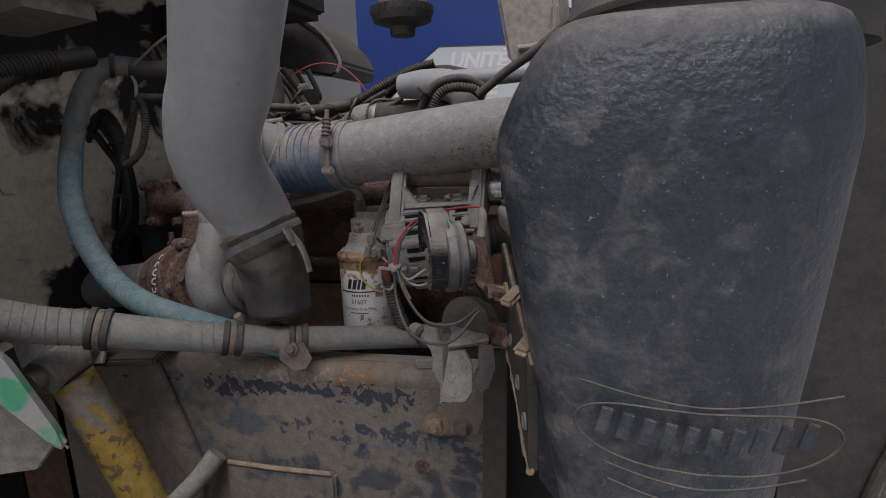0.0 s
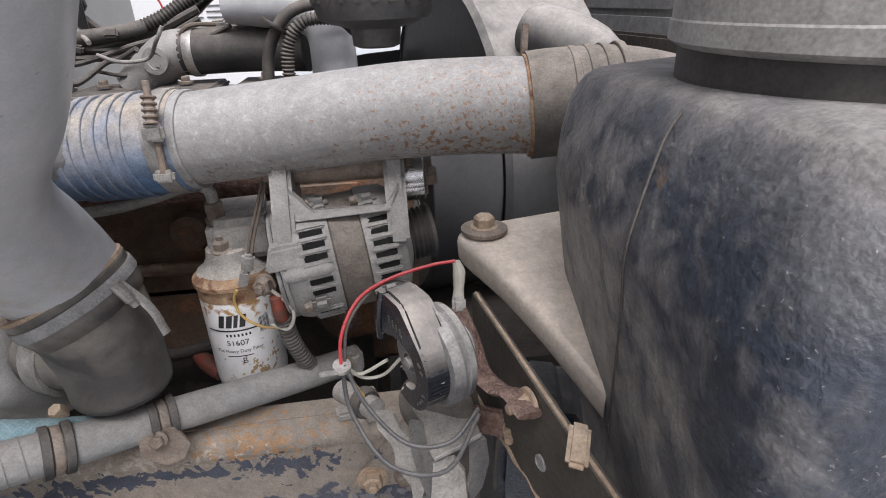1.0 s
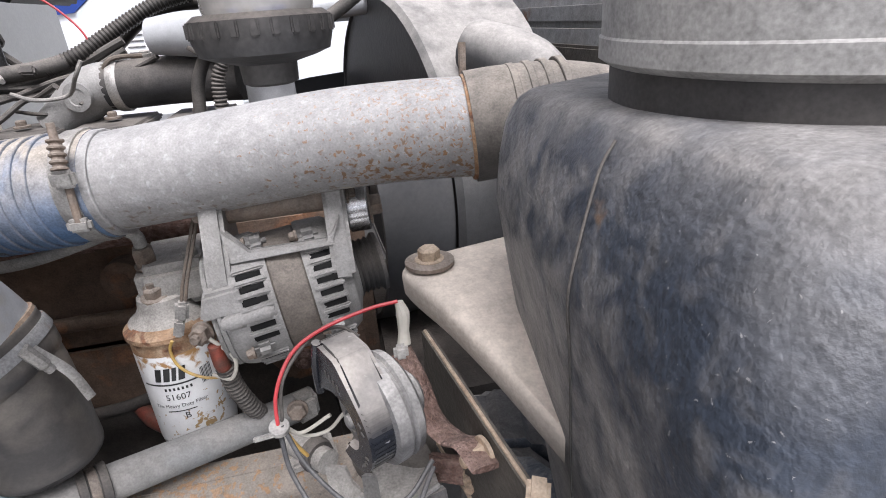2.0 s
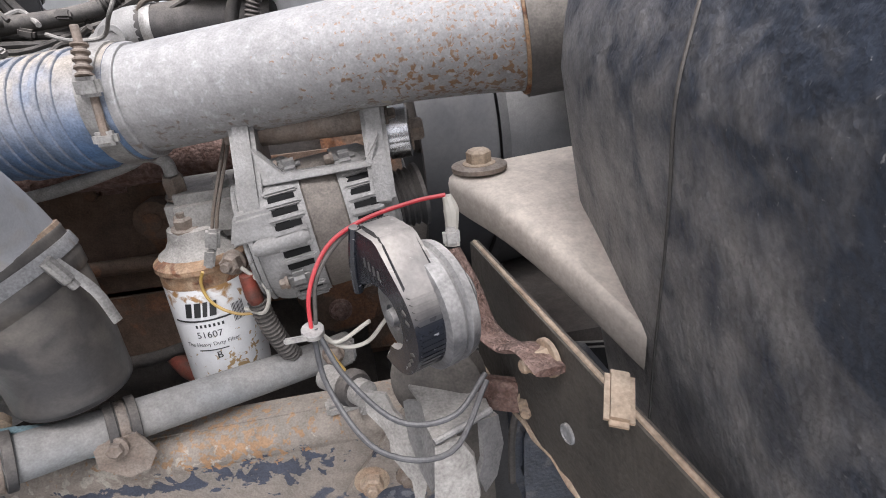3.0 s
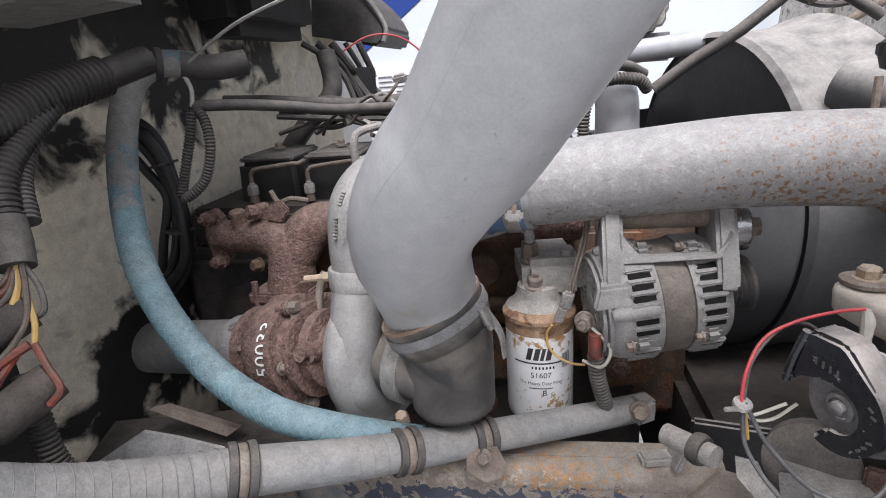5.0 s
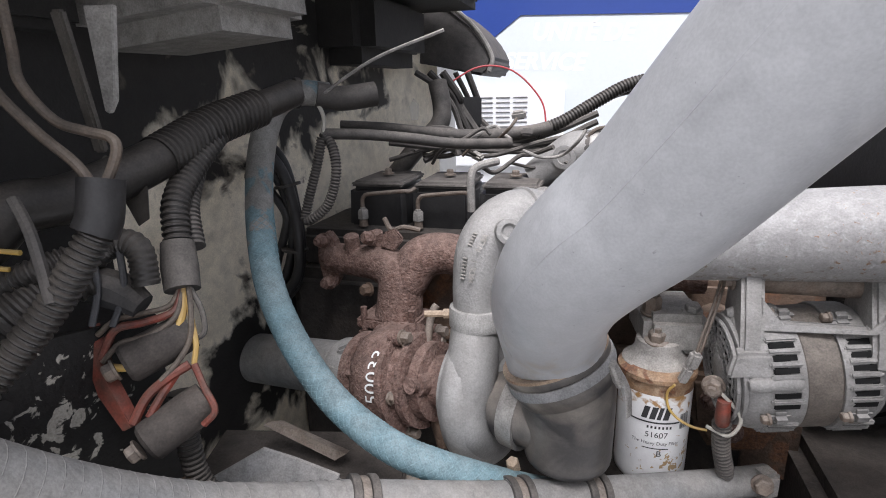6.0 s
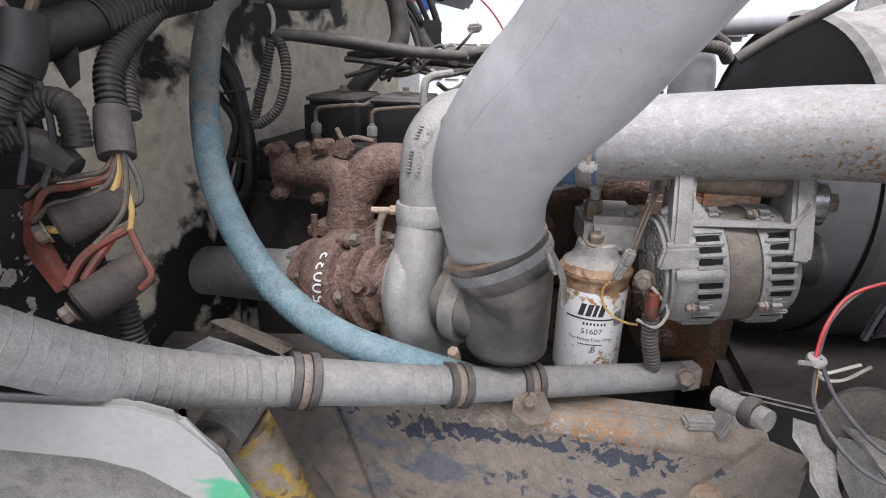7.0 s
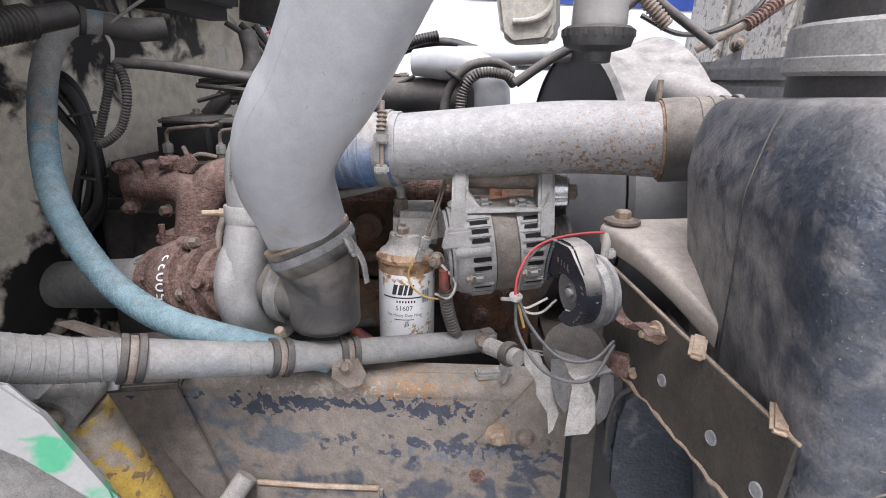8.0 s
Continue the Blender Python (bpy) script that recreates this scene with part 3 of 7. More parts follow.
axle = thing("front_axle", (-0.12, 0.45, 0.0), "dark iron front axle with lorry wheels", "axle")
part("beam", tube([(-0.12, -0.12, 0.40), (-0.12, 0.1, 0.40), (-0.12, 0.45, 0.36), (-0.12, 0.9, 0.40), (-0.12, 1.05, 0.40)], 0.045, 14), M_BLOCK, axle)
for y in (0.06, 0.86):
    part("leaf_spring", tube([(-0.55, y, 0.62), (-0.35, y, 0.50), (-0.12, y, 0.455), (0.10, y, 0.50), (0.28, y, 0.62)], 0.03, 8, 6, flat=0.8), M_DARKRUST, axle, "rusty leaf spring")
wheel((-0.12, -0.10, 0.40), -1, axle, 0.40, 0.22)
wheel((-0.12, 1.02, 0.40), 1, axle, 0.40, 0.22)
rear = thing("rear_axle", (-1.6, 0.5, 0.0), "dark rear axle with lorry wheels", "axle")
part("beam", tube([(-1.6, -0.4, 0.42), (-1.6, 1.6, 0.42)], 0.06, 14), M_BLOCK, rear)
wheel((-1.6, -0.35, 0.42), -1, rear, 0.42)
wheel((-1.6, 1.5, 0.42), 1, rear, 0.42)

# ---- van behind ----
van = thing("service_van", (0.2, 3.6, 0.0), "white service van body with blue band and lettering", "van")
part("body", box((0.9, 4.05, 1.55), (5.2, 1.9, 2.4), None, 0.05), M_VANWHITE, van)
part("panel", prism([(-1.05, 3.09, 1.54), (-0.58, 3.09, 1.88), (3.4, 3.09, 1.72), (3.4, 3.09, 1.0), (-1.05, 3.09, 1.0)], (0, 0.02, 0)), M_VANGREY, van, "pale panel with lettering")
part("band", prism([(-2.0, 3.085, 1.50), (-1.06, 3.085, 1.54), (-0.58, 3.085, 1.89), (3.4, 3.085, 1.73), (3.4, 3.085, 1.95), (0.3, 3.085, 2.04), (-0.4, 3.085, 2.5), (-2.0, 3.085, 2.5)], (0, 0.02, 0)), M_VANBLUE, van, "blue band")
for x in (-0.9, 2.6):
    w = part("wheel", lathe((x, 3.12, 0.42), (0, 1, 0), [(0, 0.30), (0.02, 0.40), (0.05, 0.42), (0.22, 0.42), (0.25, 0.38)], 32), M_RUBBER, van, "black tyre")
    part("rim", lathe((x, 3.11, 0.42), (0, 1, 0), [(0, 0.12), (0.02, 0.24), (0.06, 0.25)], 24), M_GALV, w)
door = part("door", box((-0.70, 3.075, 1.22), (0.80, 0.03, 0.50), None, 0.01), M_VANWHITE, van, "white louvred locker door")
for i in range(8):
    for j in range(4):
        part("louvre", box((-0.90 + 0.11 * j, 3.058, 1.41 - 0.03 * i), (0.09, 0.008, 0.008), (30, 0, 0), 0.002), M_GALV, door)
part("latch", box((-0.40, 3.055, 1.22), (0.08, 0.012, 0.06), None, 0.01), M_GALV, door)
letters("UNITÉ DE", (-0.22, 3.0895, 1.775), (1, 0, -0.05), (0, 0, 1), 0.135, M_VANLETTER, 0.0004, van, shear=0.25, bold=0.005)
letters("SERVICE", (-0.44, 3.0895, 1.615), (1, 0, -0.05), (0, 0, 1), 0.135, M_VANLETTER, 0.0004, van, shear=0.25, bold=0.005)

# ---- engine ----
engine = thing("engine_block", (-0.1, 0.45, 0.7), "dark rusty iron engine block with six covers", "engine")
part("block", box((-0.20, 0.45, 0.94), (0.76, 0.40, 0.46), None, 0.02), M_BLOCK, engine)
part("head", box((-0.20, 0.41, 1.20), (0.74, 0.26, 0.07), None, 0.012), M_BLOCK, engine)
for i in range(6):
    cx_ = -0.44 + 0.118 * i
    c = part("rocker_cover", prism([(cx_ - 0.055, 0.33, 1.205), (cx_ + 0.055, 0.33, 1.205), (cx_ + 0.052, 0.335, 1.305), (cx_ - 0.052, 0.335, 1.305)], (0, 0.14, 0), 0.010), M_COVER, engine, "black rocker cover")
    part("cover_lid", prism([(cx_ - 0.0505, 0.336, 1.303), (cx_ + 0.0505, 0.336, 1.303), (cx_ + 0.045, 0.340, 1.313), (cx_ - 0.045, 0.340, 1.313)], (0, 0.132, 0), 0.004), M_CONDUIT, c, "dust-covered lid")
    part("cover_bolt", hexbolt((-0.44 + 0.118 * i, 0.40, 1.318), (0, 0, 1), 0.007, 0.008, 0.011), M_BOLT, c)
part("side_cover", box((-0.11, 0.245, 1.10), (0.56, 0.02, 0.20), None, 0.008), M_DARKRUST, engine)
for x in (-0.065, 0.10):
    part("mount_boss", lathe((x, 0.235, 1.145), (0, -1, 0.1), [(0, 0.026), (0.03, 0.024), (0.034, 0.012), (0.036, 0.011)], 18), M_DARKRUST, engine)
part("front_cover", box((0.19, 0.41, 1.09), (0.10, 0.34, 0.42), None, 0.02), M_DARKRUST, engine, "dark front timing cover")
part("sump", box((-0.20, 0.42, 0.66), (0.74, 0.30, 0.16), None, 0.03), M_BLOCK, engine)

part("lower_bracket", prism([(0.07, 0.20, 1.07), (0.17, 0.20, 1.08), (0.20, 0.20, 1.02), (0.18, 0.20, 0.965), (0.11, 0.20, 0.955), (0.08, 0.20, 1.0)], (0, 0.05, 0), 0.008), M_DARKRUST, engine, "rusty lower mounting bracket")
for x, z, r in ((0.132, 0.995, 0.012), (0.10, 1.04, 0.011), (0.165, 1.045, 0.010)):
    part("bracket_bolt", hexbolt((x, 0.198, z), (0, -1, 0.15), r, r, r * 1.3, None, 0.006), M_RUST, engine)
part("drain_plug", tube([(-0.10, 0.215, 0.955), (-0.075, 0.19, 0.947), (-0.055, 0.175, 0.942)], [0.010, 0.013, 0.012], 12), M_WIRE_O, engine, "rusty red drain cock")
part("oil_pipe", tube([(-0.24, 0.21, 0.975), (-0.18, 0.205, 0.962), (-0.12, 0.205, 0.962), (-0.06, 0.215, 0.97)], 0.009, 12), M_BLOCK, engine)
part("gallery", tube([(-0.40, 0.225, 1.085), (-0.20, 0.222, 1.09), (0.05, 0.222, 1.09)], 0.010, 12), M_DARKRUST, engine)
for k in range(7):
    part("side_bolt", hexbolt((-0.36 + 0.075 * k, 0.234, 1.185 if k % 2 else 1.02), (0, -1, 0), 0.009, 0.009, 0.012), M_DARKRUST, engine)
part("tappet_cover", box((-0.18, 0.236, 1.0), (0.34, 0.014, 0.10), None, 0.006), M_DARKRUST, engine)

# ---- exhaust and turbo ----
AX = (V(-0.190, 0.105, 1.098) - V(-0.57, 0.215, 1.036)).normalized()
VX = V(0.92, -0.36, 0.10).normalized()


def along(x):
    """The point of the turbo's axis at that x."""
    p = V(-0.57, 0.215, 1.036)
    return p + AX * ((x - p.x) / AX.x)


turbo = thing("turbocharger", (-0.3, 0.12, 1.0), "turbocharger with rusty turbine and grey compressor housing", "turbocharger")
tb = lathe(along(-0.398), AX, [(0, 0.040), (0.001, 0.048), (0.010, 0.048), (0.011, 0.043), (0.017, 0.043), (0.023, 0.054), (0.034, 0.064), (0.050, 0.069), (0.074, 0.0695), (0.082, 0.066), (0.083, 0.074), (0.092, 0.074), (0.094, 0.062), (0.104, 0.056), (0.110, 0.044)], 40)
tube([along(-0.358) + V(0, 0.02, 0.02), (-0.356, 0.190, 1.100), (-0.362, 0.225, 1.110)], [0.045, 0.036, 0.036], 18, 5, tb)
part("turbine_housing", tb, M_RUST, turbo, "rusty turbine housing")
part("bearing_housing", lathe(along(-0.285), AX, [(0, 0.052), (0.015, 0.052), (0.018, 0.036), (0.05, 0.034), (0.056, 0.058), (0.07, 0.06)], 28), M_RUST, turbo)
vol = bmesh.new()
c0 = V(-0.186, 0.098, 1.102)
u1 = VX.cross(V(0, 0, 1)).normalized()
w1 = u1.cross(VX).normalized()
ring_pts, ring_rs = [], []
for k in range(24):
    a = 2 * math.pi * k / 24
    grow = k / 24
    R = 0.052 + 0.010 * grow
    ring_pts.append(c0 - VX * 0.010 + R * (math.cos(a) * u1 + math.sin(a) * w1))
    ring_rs.append(0.018 + 0.012 * grow)
ring_pts += [c0 - VX * 0.010 + u1 * 0.060 + V(0, 0.004, 0.010), V(-0.210, 0.058, 1.150), V(-0.210, 0.074, 1.19), V(-0.208, 0.078, 1.215)]
ring_rs += [0.0305, 0.030, 0.028, 0.027]
tube(ring_pts, ring_rs, 20, 3, vol)
lathe(c0 - VX * 0.040, VX, [(0, 0.058), (0.002, 0.076), (0.009, 0.077), (0.011, 0.083), (0.018, 0.0925), (0.030, 0.0955), (0.042, 0.091), (0.049, 0.080), (0.053, 0.062), (0.056, 0.047), (0.082, 0.043), (0.088, 0.043)], 44, vol)
part("compressor_housing", vol, M_CAST, turbo, "grey cast compressor housing", 50)
for k in range(5):
    a = k * 1.256
    part("housing_bolt", hexbolt(along(-0.300) + 0.060 * (math.cos(a) * u1 + math.sin(a) * w1), AX, 0.007, 0.007, 0.009), M_BOLT, turbo)
part("inlet_ring", band(along(-0.386), AX, 0.046, 0.016, 0.010, 32), M_RUST, turbo)
part("heat_plate", lathe(along(-0.298), AX, [(0, 0.050), (0.001, 0.064), (0.010, 0.064), (0.012, 0.050)], 32), M_RUST, turbo)
for k in range(6):
    a = 0.4 + k * 1.047
    part("clamp_nut", hexbolt(along(-0.378) + 0.052 * (math.cos(a) * u1 + math.sin(a) * w1), AX, 0.007, 0.010, 0.009), M_RUST, turbo)
part("oil_boss", lathe(along(-0.272) + u1 * 0.028 + w1 * 0.01, u1 + w1 * 0.3, [(0, 0.016), (0.018, 0.015), (0.020, 0.010), (0.030, 0.010)], 16), M_RUST, turbo)
part("drain_elbow", tube([along(-0.272), along(-0.272) - w1 * 0.05, along(-0.268) - w1 * 0.09], [0.022, 0.018, 0.016], 14), M_DARKRUST, turbo)
num = letters("50033", (0, 0, 0), (1, 0, 0), (0, 0, 1), 0.030, M_CHALK, 0, None, name="chalk_number")
for v in num.data.vertices:
    a = (v.co.x + 0.030) / 0.072
    v.co = along(-0.3195) - AX * v.co.z + 0.0712 * (math.cos(a) * u1 + math.sin(a) * w1) - turbo.location
num.parent = turbo
part("oil_line", tube([(-0.283, 0.168, 1.176), (-0.287, 0.165, 1.170), (-0.291, 0.160, 1.155), (-0.292, 0.152, 1.135), (-0.292, 0.146, 1.118)], 0.0055), M_BOLT, turbo, "rusty oil line")
part("line_nut", hexbolt((-0.292, 0.146, 1.112), (0, 0.15, 1), 0.010, 0.018, 0.013), M_BOLT, turbo)
for a in (-1.15, 1.25, 2.4, 3.6):
    d = math.cos(a) * u1 + math.sin(a) * w1
    part("flange_ear", lathe(along(-0.318) + d * 0.071, AX, [(0, 0.011), (0.014, 0.011), (0.016, 0.008)], 14), M_RUST, turbo)
    part("flange_bolt", hexbolt(along(-0.302) + d * 0.072, AX, 0.008, 0.012, 0.010), M_BOLT, turbo)

exhaust = thing("exhaust_pipe", (-0.6, 0.2, 1.0), "dull grey exhaust pipe clamped to the turbocharger", "exhaust pipe")
part("pipe", tube([along(-0.86), along(-0.40)], 0.041, 28), M_HOSE, exhaust)
part("clamp", band(along(-0.415), AX, 0.042, 0.03, 0.004), M_CAST, exhaust, "crimped steel band clamp")
part("clamp_bolt", lathe(along(-0.395) + V(0, -0.040, 0.020), AX * -1 + V(0, 0, 0.1), [(0, 0.006), (0.008, 0.006), (0.009, 0.0035), (0.04, 0.0035)], 10), M_STEEL, exhaust)
part("clamp_lug", box(along(-0.42) + V(0.01, -0.02, 0.045), (0.035, 0.012, 0.016), (0, -20, 20), 0.004), M_CAST, exhaust)

manifold = thing("exhaust_manifold", (-0.4, 0.25, 1.14), "heavily rusted cast iron exhaust manifold", "exhaust manifold")
mb = tube([(-0.488, 0.272, 1.201), (-0.44, 0.262, 1.201), (-0.395, 0.248, 1.203), (-0.362, 0.236, 1.190), (-0.358, 0.228, 1.160), (-0.360, 0.222, 1.128)], [0.024, 0.025, 0.028, 0.034, 0.034, 0.036], 20)
tube([(-0.352, 0.232, 1.178), (-0.330, 0.246, 1.214), (-0.296, 0.258, 1.222), (-0.22, 0.26, 1.215), (0.06, 0.262, 1.215)], [0.032, 0.033, 0.031, 0.029, 0.029], 18, 6, mb)
part("log", mb, M_RUST, manifold, "", 60)
part("end_flange", prism([(-0.502, 0.262, 1.158), (-0.482, 0.258, 1.152), (-0.472, 0.258, 1.170), (-0.478, 0.258, 1.198), (-0.474, 0.258, 1.228), (-0.488, 0.258, 1.246), (-0.506, 0.262, 1.236), (-0.510, 0.262, 1.20)], (0, 0.022, 0), 0.003), M_RUST, manifold)
for x, z in ((-0.494, 1.232), (-0.489, 1.163)):
    part("bolt", hexbolt((x, 0.258, z), (-0.15, -1, 0.1), 0.010, 0.014, 0.012, None, 0.006), M_RUST, manifold)
for x, z, r in ((-0.442, 1.214, 0.012), (-0.400, 1.222, 0.010)):
    part("boss", lathe((x, 0.256, z), (0, -0.2, 1), [(0, r * 1.3), (0.010, r), (0.030, r), (0.032, r * 0.8)], 14), M_RUST, manifold)
part("bolt", hexbolt((-0.404, 0.240, 1.245), (-0.6, -0.8, 0.2), 0.010, 0.014, 0.012), M_RUST, manifold)
part("tab", prism([(-0.390, 0.236, 1.232), (-0.366, 0.232, 1.228), (-0.352, 0.234, 1.246), (-0.366, 0.236, 1.262), (-0.384, 0.238, 1.254)], (0, 0.008, 0), 0.002), M_RUST, manifold, "lifting tab")
part("bolt", hexbolt((-0.410, 0.232, 1.166), (-0.5, -1, 0.1), 0.009, 0.012, 0.011), M_DARKRUST, manifold)
for z, deep in ((1.127, 0.068), (1.106, 0.064)):
    part("flange", box((-0.366, 0.222, z), (0.094, deep, 0.0165), (0, 0, -6), 0.003), M_RUST, manifold, "rectangular turbo flange")
part("gasket", box((-0.366, 0.222, 1.1165), (0.088, 0.060, 0.004), (0, 0, -6), 0.0005), M_BLOCK, manifold)
for x in (-0.404, -0.330):
    part("stud", lathe((x, 0.196, 1.090), (0, 0, 1), [(0, 0.005), (0.008, 0.005), (0.008, 0.009), (0.016, 0.009), (0.016, 0.005), (0.062, 0.005)], 10), M_RUST, manifold)
for x in (-0.25, -0.13, -0.01):
    part("port_flange", box((x, 0.292, 1.212), (0.05, 0.022, 0.080), None, 0.006), M_RUST, manifold)
    part("bolt", hexbolt((x + 0.012, 0.280, 1.244), (0, -1, 0.15), 0.011, 0.013, 0.013), M_RUST, manifold)

# ---- intake elbow ----
elbow = thing("intake_elbow", (-0.12, 0.0, 1.1), "large dusty grey air intake pipe bending to the turbocharger", "intake pipe")
ELBOW = [(-0.1175, 0.036, 1.195), (-0.120, 0.010, 1.235), (-0.117, -0.028, 1.272), (-0.104, -0.061, 1.310), (-0.078, -0.088, 1.347), (-0.049, -0.109, 1.380), (-0.009, -0.146, 1.44), (0.036, -0.188, 1.51), (0.094, -0.240, 1.61)]
part("pipe", tube([(-0.110, 0.042, 1.160), (-0.1175, 0.036, 1.195), (-0.120, 0.010, 1.235), (-0.117, -0.028, 1.272), (-0.104, -0.061, 1.310), (-0.078, -0.088, 1.347), (-0.049, -0.109, 1.380), (-0.009, -0.146, 1.44),
                   (0.036, -0.188, 1.51), (0.094, -0.240, 1.61), (0.17, -0.285, 1.70), (0.28, -0.27, 1.745), (0.39, -0.23, 1.70), (0.425, -0.205, 1.61)],
                  [0.0525, 0.0525, 0.0535, 0.0545, 0.0545, 0.0545, 0.0545, 0.0545, 0.0545, 0.0545, 0.056, 0.06, 0.075, 0.085], 40, 8), M_ELBOW, elbow)
BD = V(0.44, 0.04, -1).normalized()
B0 = V(-0.1175, 0.0350, 1.190)
boot = lathe(B0, BD, [(0, 0.0545), (0.001, 0.0568), (0.003, 0.0578), (0.006, 0.0568), (0.026, 0.0565), (0.038, 0.053), (0.042, 0.040)], 40)
tube([B0 + BD * 0.020, (-0.104, 0.037, 1.150), (-0.1005, 0.040, 1.115), (-0.1000, 0.042, 1.090), (-0.1000, 0.043, 1.070), (-0.1000, 0.043, 1.064), (-0.1000, 0.043, 1.061)], [0.0545, 0.0515, 0.0480, 0.0470, 0.0470, 0.0455, 0.041], 36, 4, boot)
tube([(-0.100, 0.043, 1.109), (-0.128, 0.055, 1.107), (-0.152, 0.064, 1.104), (-0.172, 0.072, 1.100)], [0.044, 0.0445, 0.0440, 0.043], 32, 6, boot)
part("rubber_boot", boot, M_BOOT, elbow, "black rubber elbow boot", 60)
part("boot_lip", band(B0 + BD * 0.001, BD, 0.0535, 0.005, 0.003, 40), M_TANRUST, elbow, "dusty boot lip")
part("hose_clamp", band(B0 + BD * 0.016, BD, 0.0572, 0.011, 0.0012, 40), M_GALV, elbow, "dusty worm-drive hose clamp")
part("clamp_screw", lathe(B0 + BD * 0.010 + V(0.052, -0.026, 0.016), (0.35, 0.3, -1), [(0, 0.0055), (0.022, 0.0055), (0.024, 0.004), (0.03, 0.004)], 10), M_STEEL, elbow)
part("clamp_tail", tube([B0 + BD * 0.010 + V(0.055, -0.020, 0.012), B0 + BD * 0.02 + V(0.066, -0.012, -0.01), B0 + BD * 0.03 + V(0.066, -0.004, -0.035)], 0.004, 6, 4, flat=0.2), M_STEEL, elbow)
for side, a, b in ((V(-0.42, -0.88, 0.2), 1, 8),):
    line = []
    for k in range(a, b):
        t_ = (V(*ELBOW[k + 1]) - V(*ELBOW[k - 1])).normalized()
        n_ = (side - t_ * side.dot(t_)).normalized()
        line.append(V(*ELBOW[k]) + n_ * (0.0533 if k == 1 else 0.0543))
    part("parting_line", tube(line, 0.0004, 6, 8), M_ELBOW, elbow)
part("boot_clamp", band((-0.152, 0.064, 1.102), (-0.9, 0.35, 0.05), 0.0455, 0.02, 0.0015), M_STEEL, elbow, "steel worm-drive hose clamp")

# ---- charge air ----
PA, PD = V(-0.11, 0.163, 1.281), V(0.98782, -0.1398, 0.0682).normalized()


def on_pipe(x):
    return PA + PD * ((x - PA.x) / PD.x)


charge = thing("charge_air_pipe", (0.15, 0.14, 1.2), "fat aluminised charge air pipe freckled with rust", "charge pipe")
part("pipe", tube([on_pipe(-0.03), on_pipe(0.08) + V(0, 0, 0.004), on_pipe(0.2) + V(0, 0, 0.008), on_pipe(0.28) + V(0, 0, 0.005), on_pipe(0.336)], 0.0475, 40, 6), M_PIPE, charge)
part("bead", band(on_pipe(-0.012), PD, 0.0475, 0.012, 0.003), M_PIPE, charge)
hose = part("blue_hose", tube([on_pipe(-0.145), on_pipe(-0.014)], 0.052, 36), M_BLUE, charge, "ribbed blue silicone hose")
for x in (-0.124, -0.111, -0.098, -0.085, -0.072, -0.059):
    part("rib", band(on_pipe(x), PD, 0.0515, 0.006, 0.0025), M_BLUE, hose)


def t_clamp(x, r, spring_up, parent):
    c = part("t_bolt_clamp", band(on_pipe(x), PD, r, 0.018, 0.0015), M_STEEL, parent, "steel T-bolt clamp")
    a = on_pipe(x) + V(0, -r - 0.006, -0.02)
    up = V(0, 0.12, 1)
    part("clamp_bridge", box(a + V(0, 0.0, 0.0), (0.020, 0.010, 0.012), None, 0.003), M_STEEL, c)
    part("clamp_bridge", box(a + V(0, 0.0, 0.042), (0.020, 0.010, 0.016), None, 0.003), M_STEEL, c)
    part("clamp_bolt", lathe(a - up * 0.004, up, [(0, 0.0035), (spring_up, 0.0035), (spring_up + 0.001, 0.003)], 10), M_BOLT, c)
    part("spring", tube([a + V(0, 0, 0.05), a + up * 0.074], 0.0070, 12, 1, rib=0.002, pitch=0.006), M_BOLT, c)
    return c


t_clamp(-0.028, 0.0525, 0.092, charge)
part("rust_band", band(on_pipe(0.334), PD, 0.048, 0.010, 0.002), M_CANRUST, charge, "rusty clamp band")
end = part("end_hose", tube([on_pipe(0.332), on_pipe(0.37), on_pipe(0.43) + V(0, 0, -0.006), on_pipe(0.54) + V(0, 0.02, -0.04)], 0.053, 34), M_DUSTRUBBER, charge, "black ribbed rubber hose")
for x in (0.375, 0.39, 0.405, 0.42):
    part("rib", band(on_pipe(x) + V(0, 0, -0.002), PD, 0.052, 0.007, 0.003), M_DUSTRUBBER, end)
part("clamp_bolt", lathe(on_pipe(0.338) + V(0, 0.045, 0.030), (0.05, 0.1, 1), [(0, 0.008), (0.008, 0.008), (0.009, 0.004), (0.045, 0.004)], 10), M_BOLT, charge)

castelbow = thing("outlet_elbow", (-0.2, 0.08, 1.2), "dusty cast aluminium compressor outlet elbow", "casting")
part("casting", tube([(-0.208, 0.078, 1.205), (-0.208, 0.080, 1.245), (-0.202, 0.088, 1.283), (-0.183, 0.108, 1.303), (-0.16, 0.138, 1.302), (-0.13, 0.165, 1.283)], [0.027, 0.028, 0.031, 0.036, 0.041, 0.044], 26, 6), M_CAST, castelbow)
part("v_band", band((-0.208, 0.078, 1.205), (0, 0.05, 1), 0.0285, 0.024, 0.003), M_TAPE, castelbow, "pale steel band")
part("boss", lathe((-0.174, 0.072, 1.308), (0.4, -1, 0.2), [(0, 0.014), (0.012, 0.014), (0.013, 0.009), (0.010, 0.006)], 16), M_CAST, castelbow)
CAST_LINE = [V(-0.2075, 0.081, 1.250), V(-0.2035, 0.086, 1.274), V(-0.195, 0.096, 1.292), V(-0.182, 0.110, 1.303)]


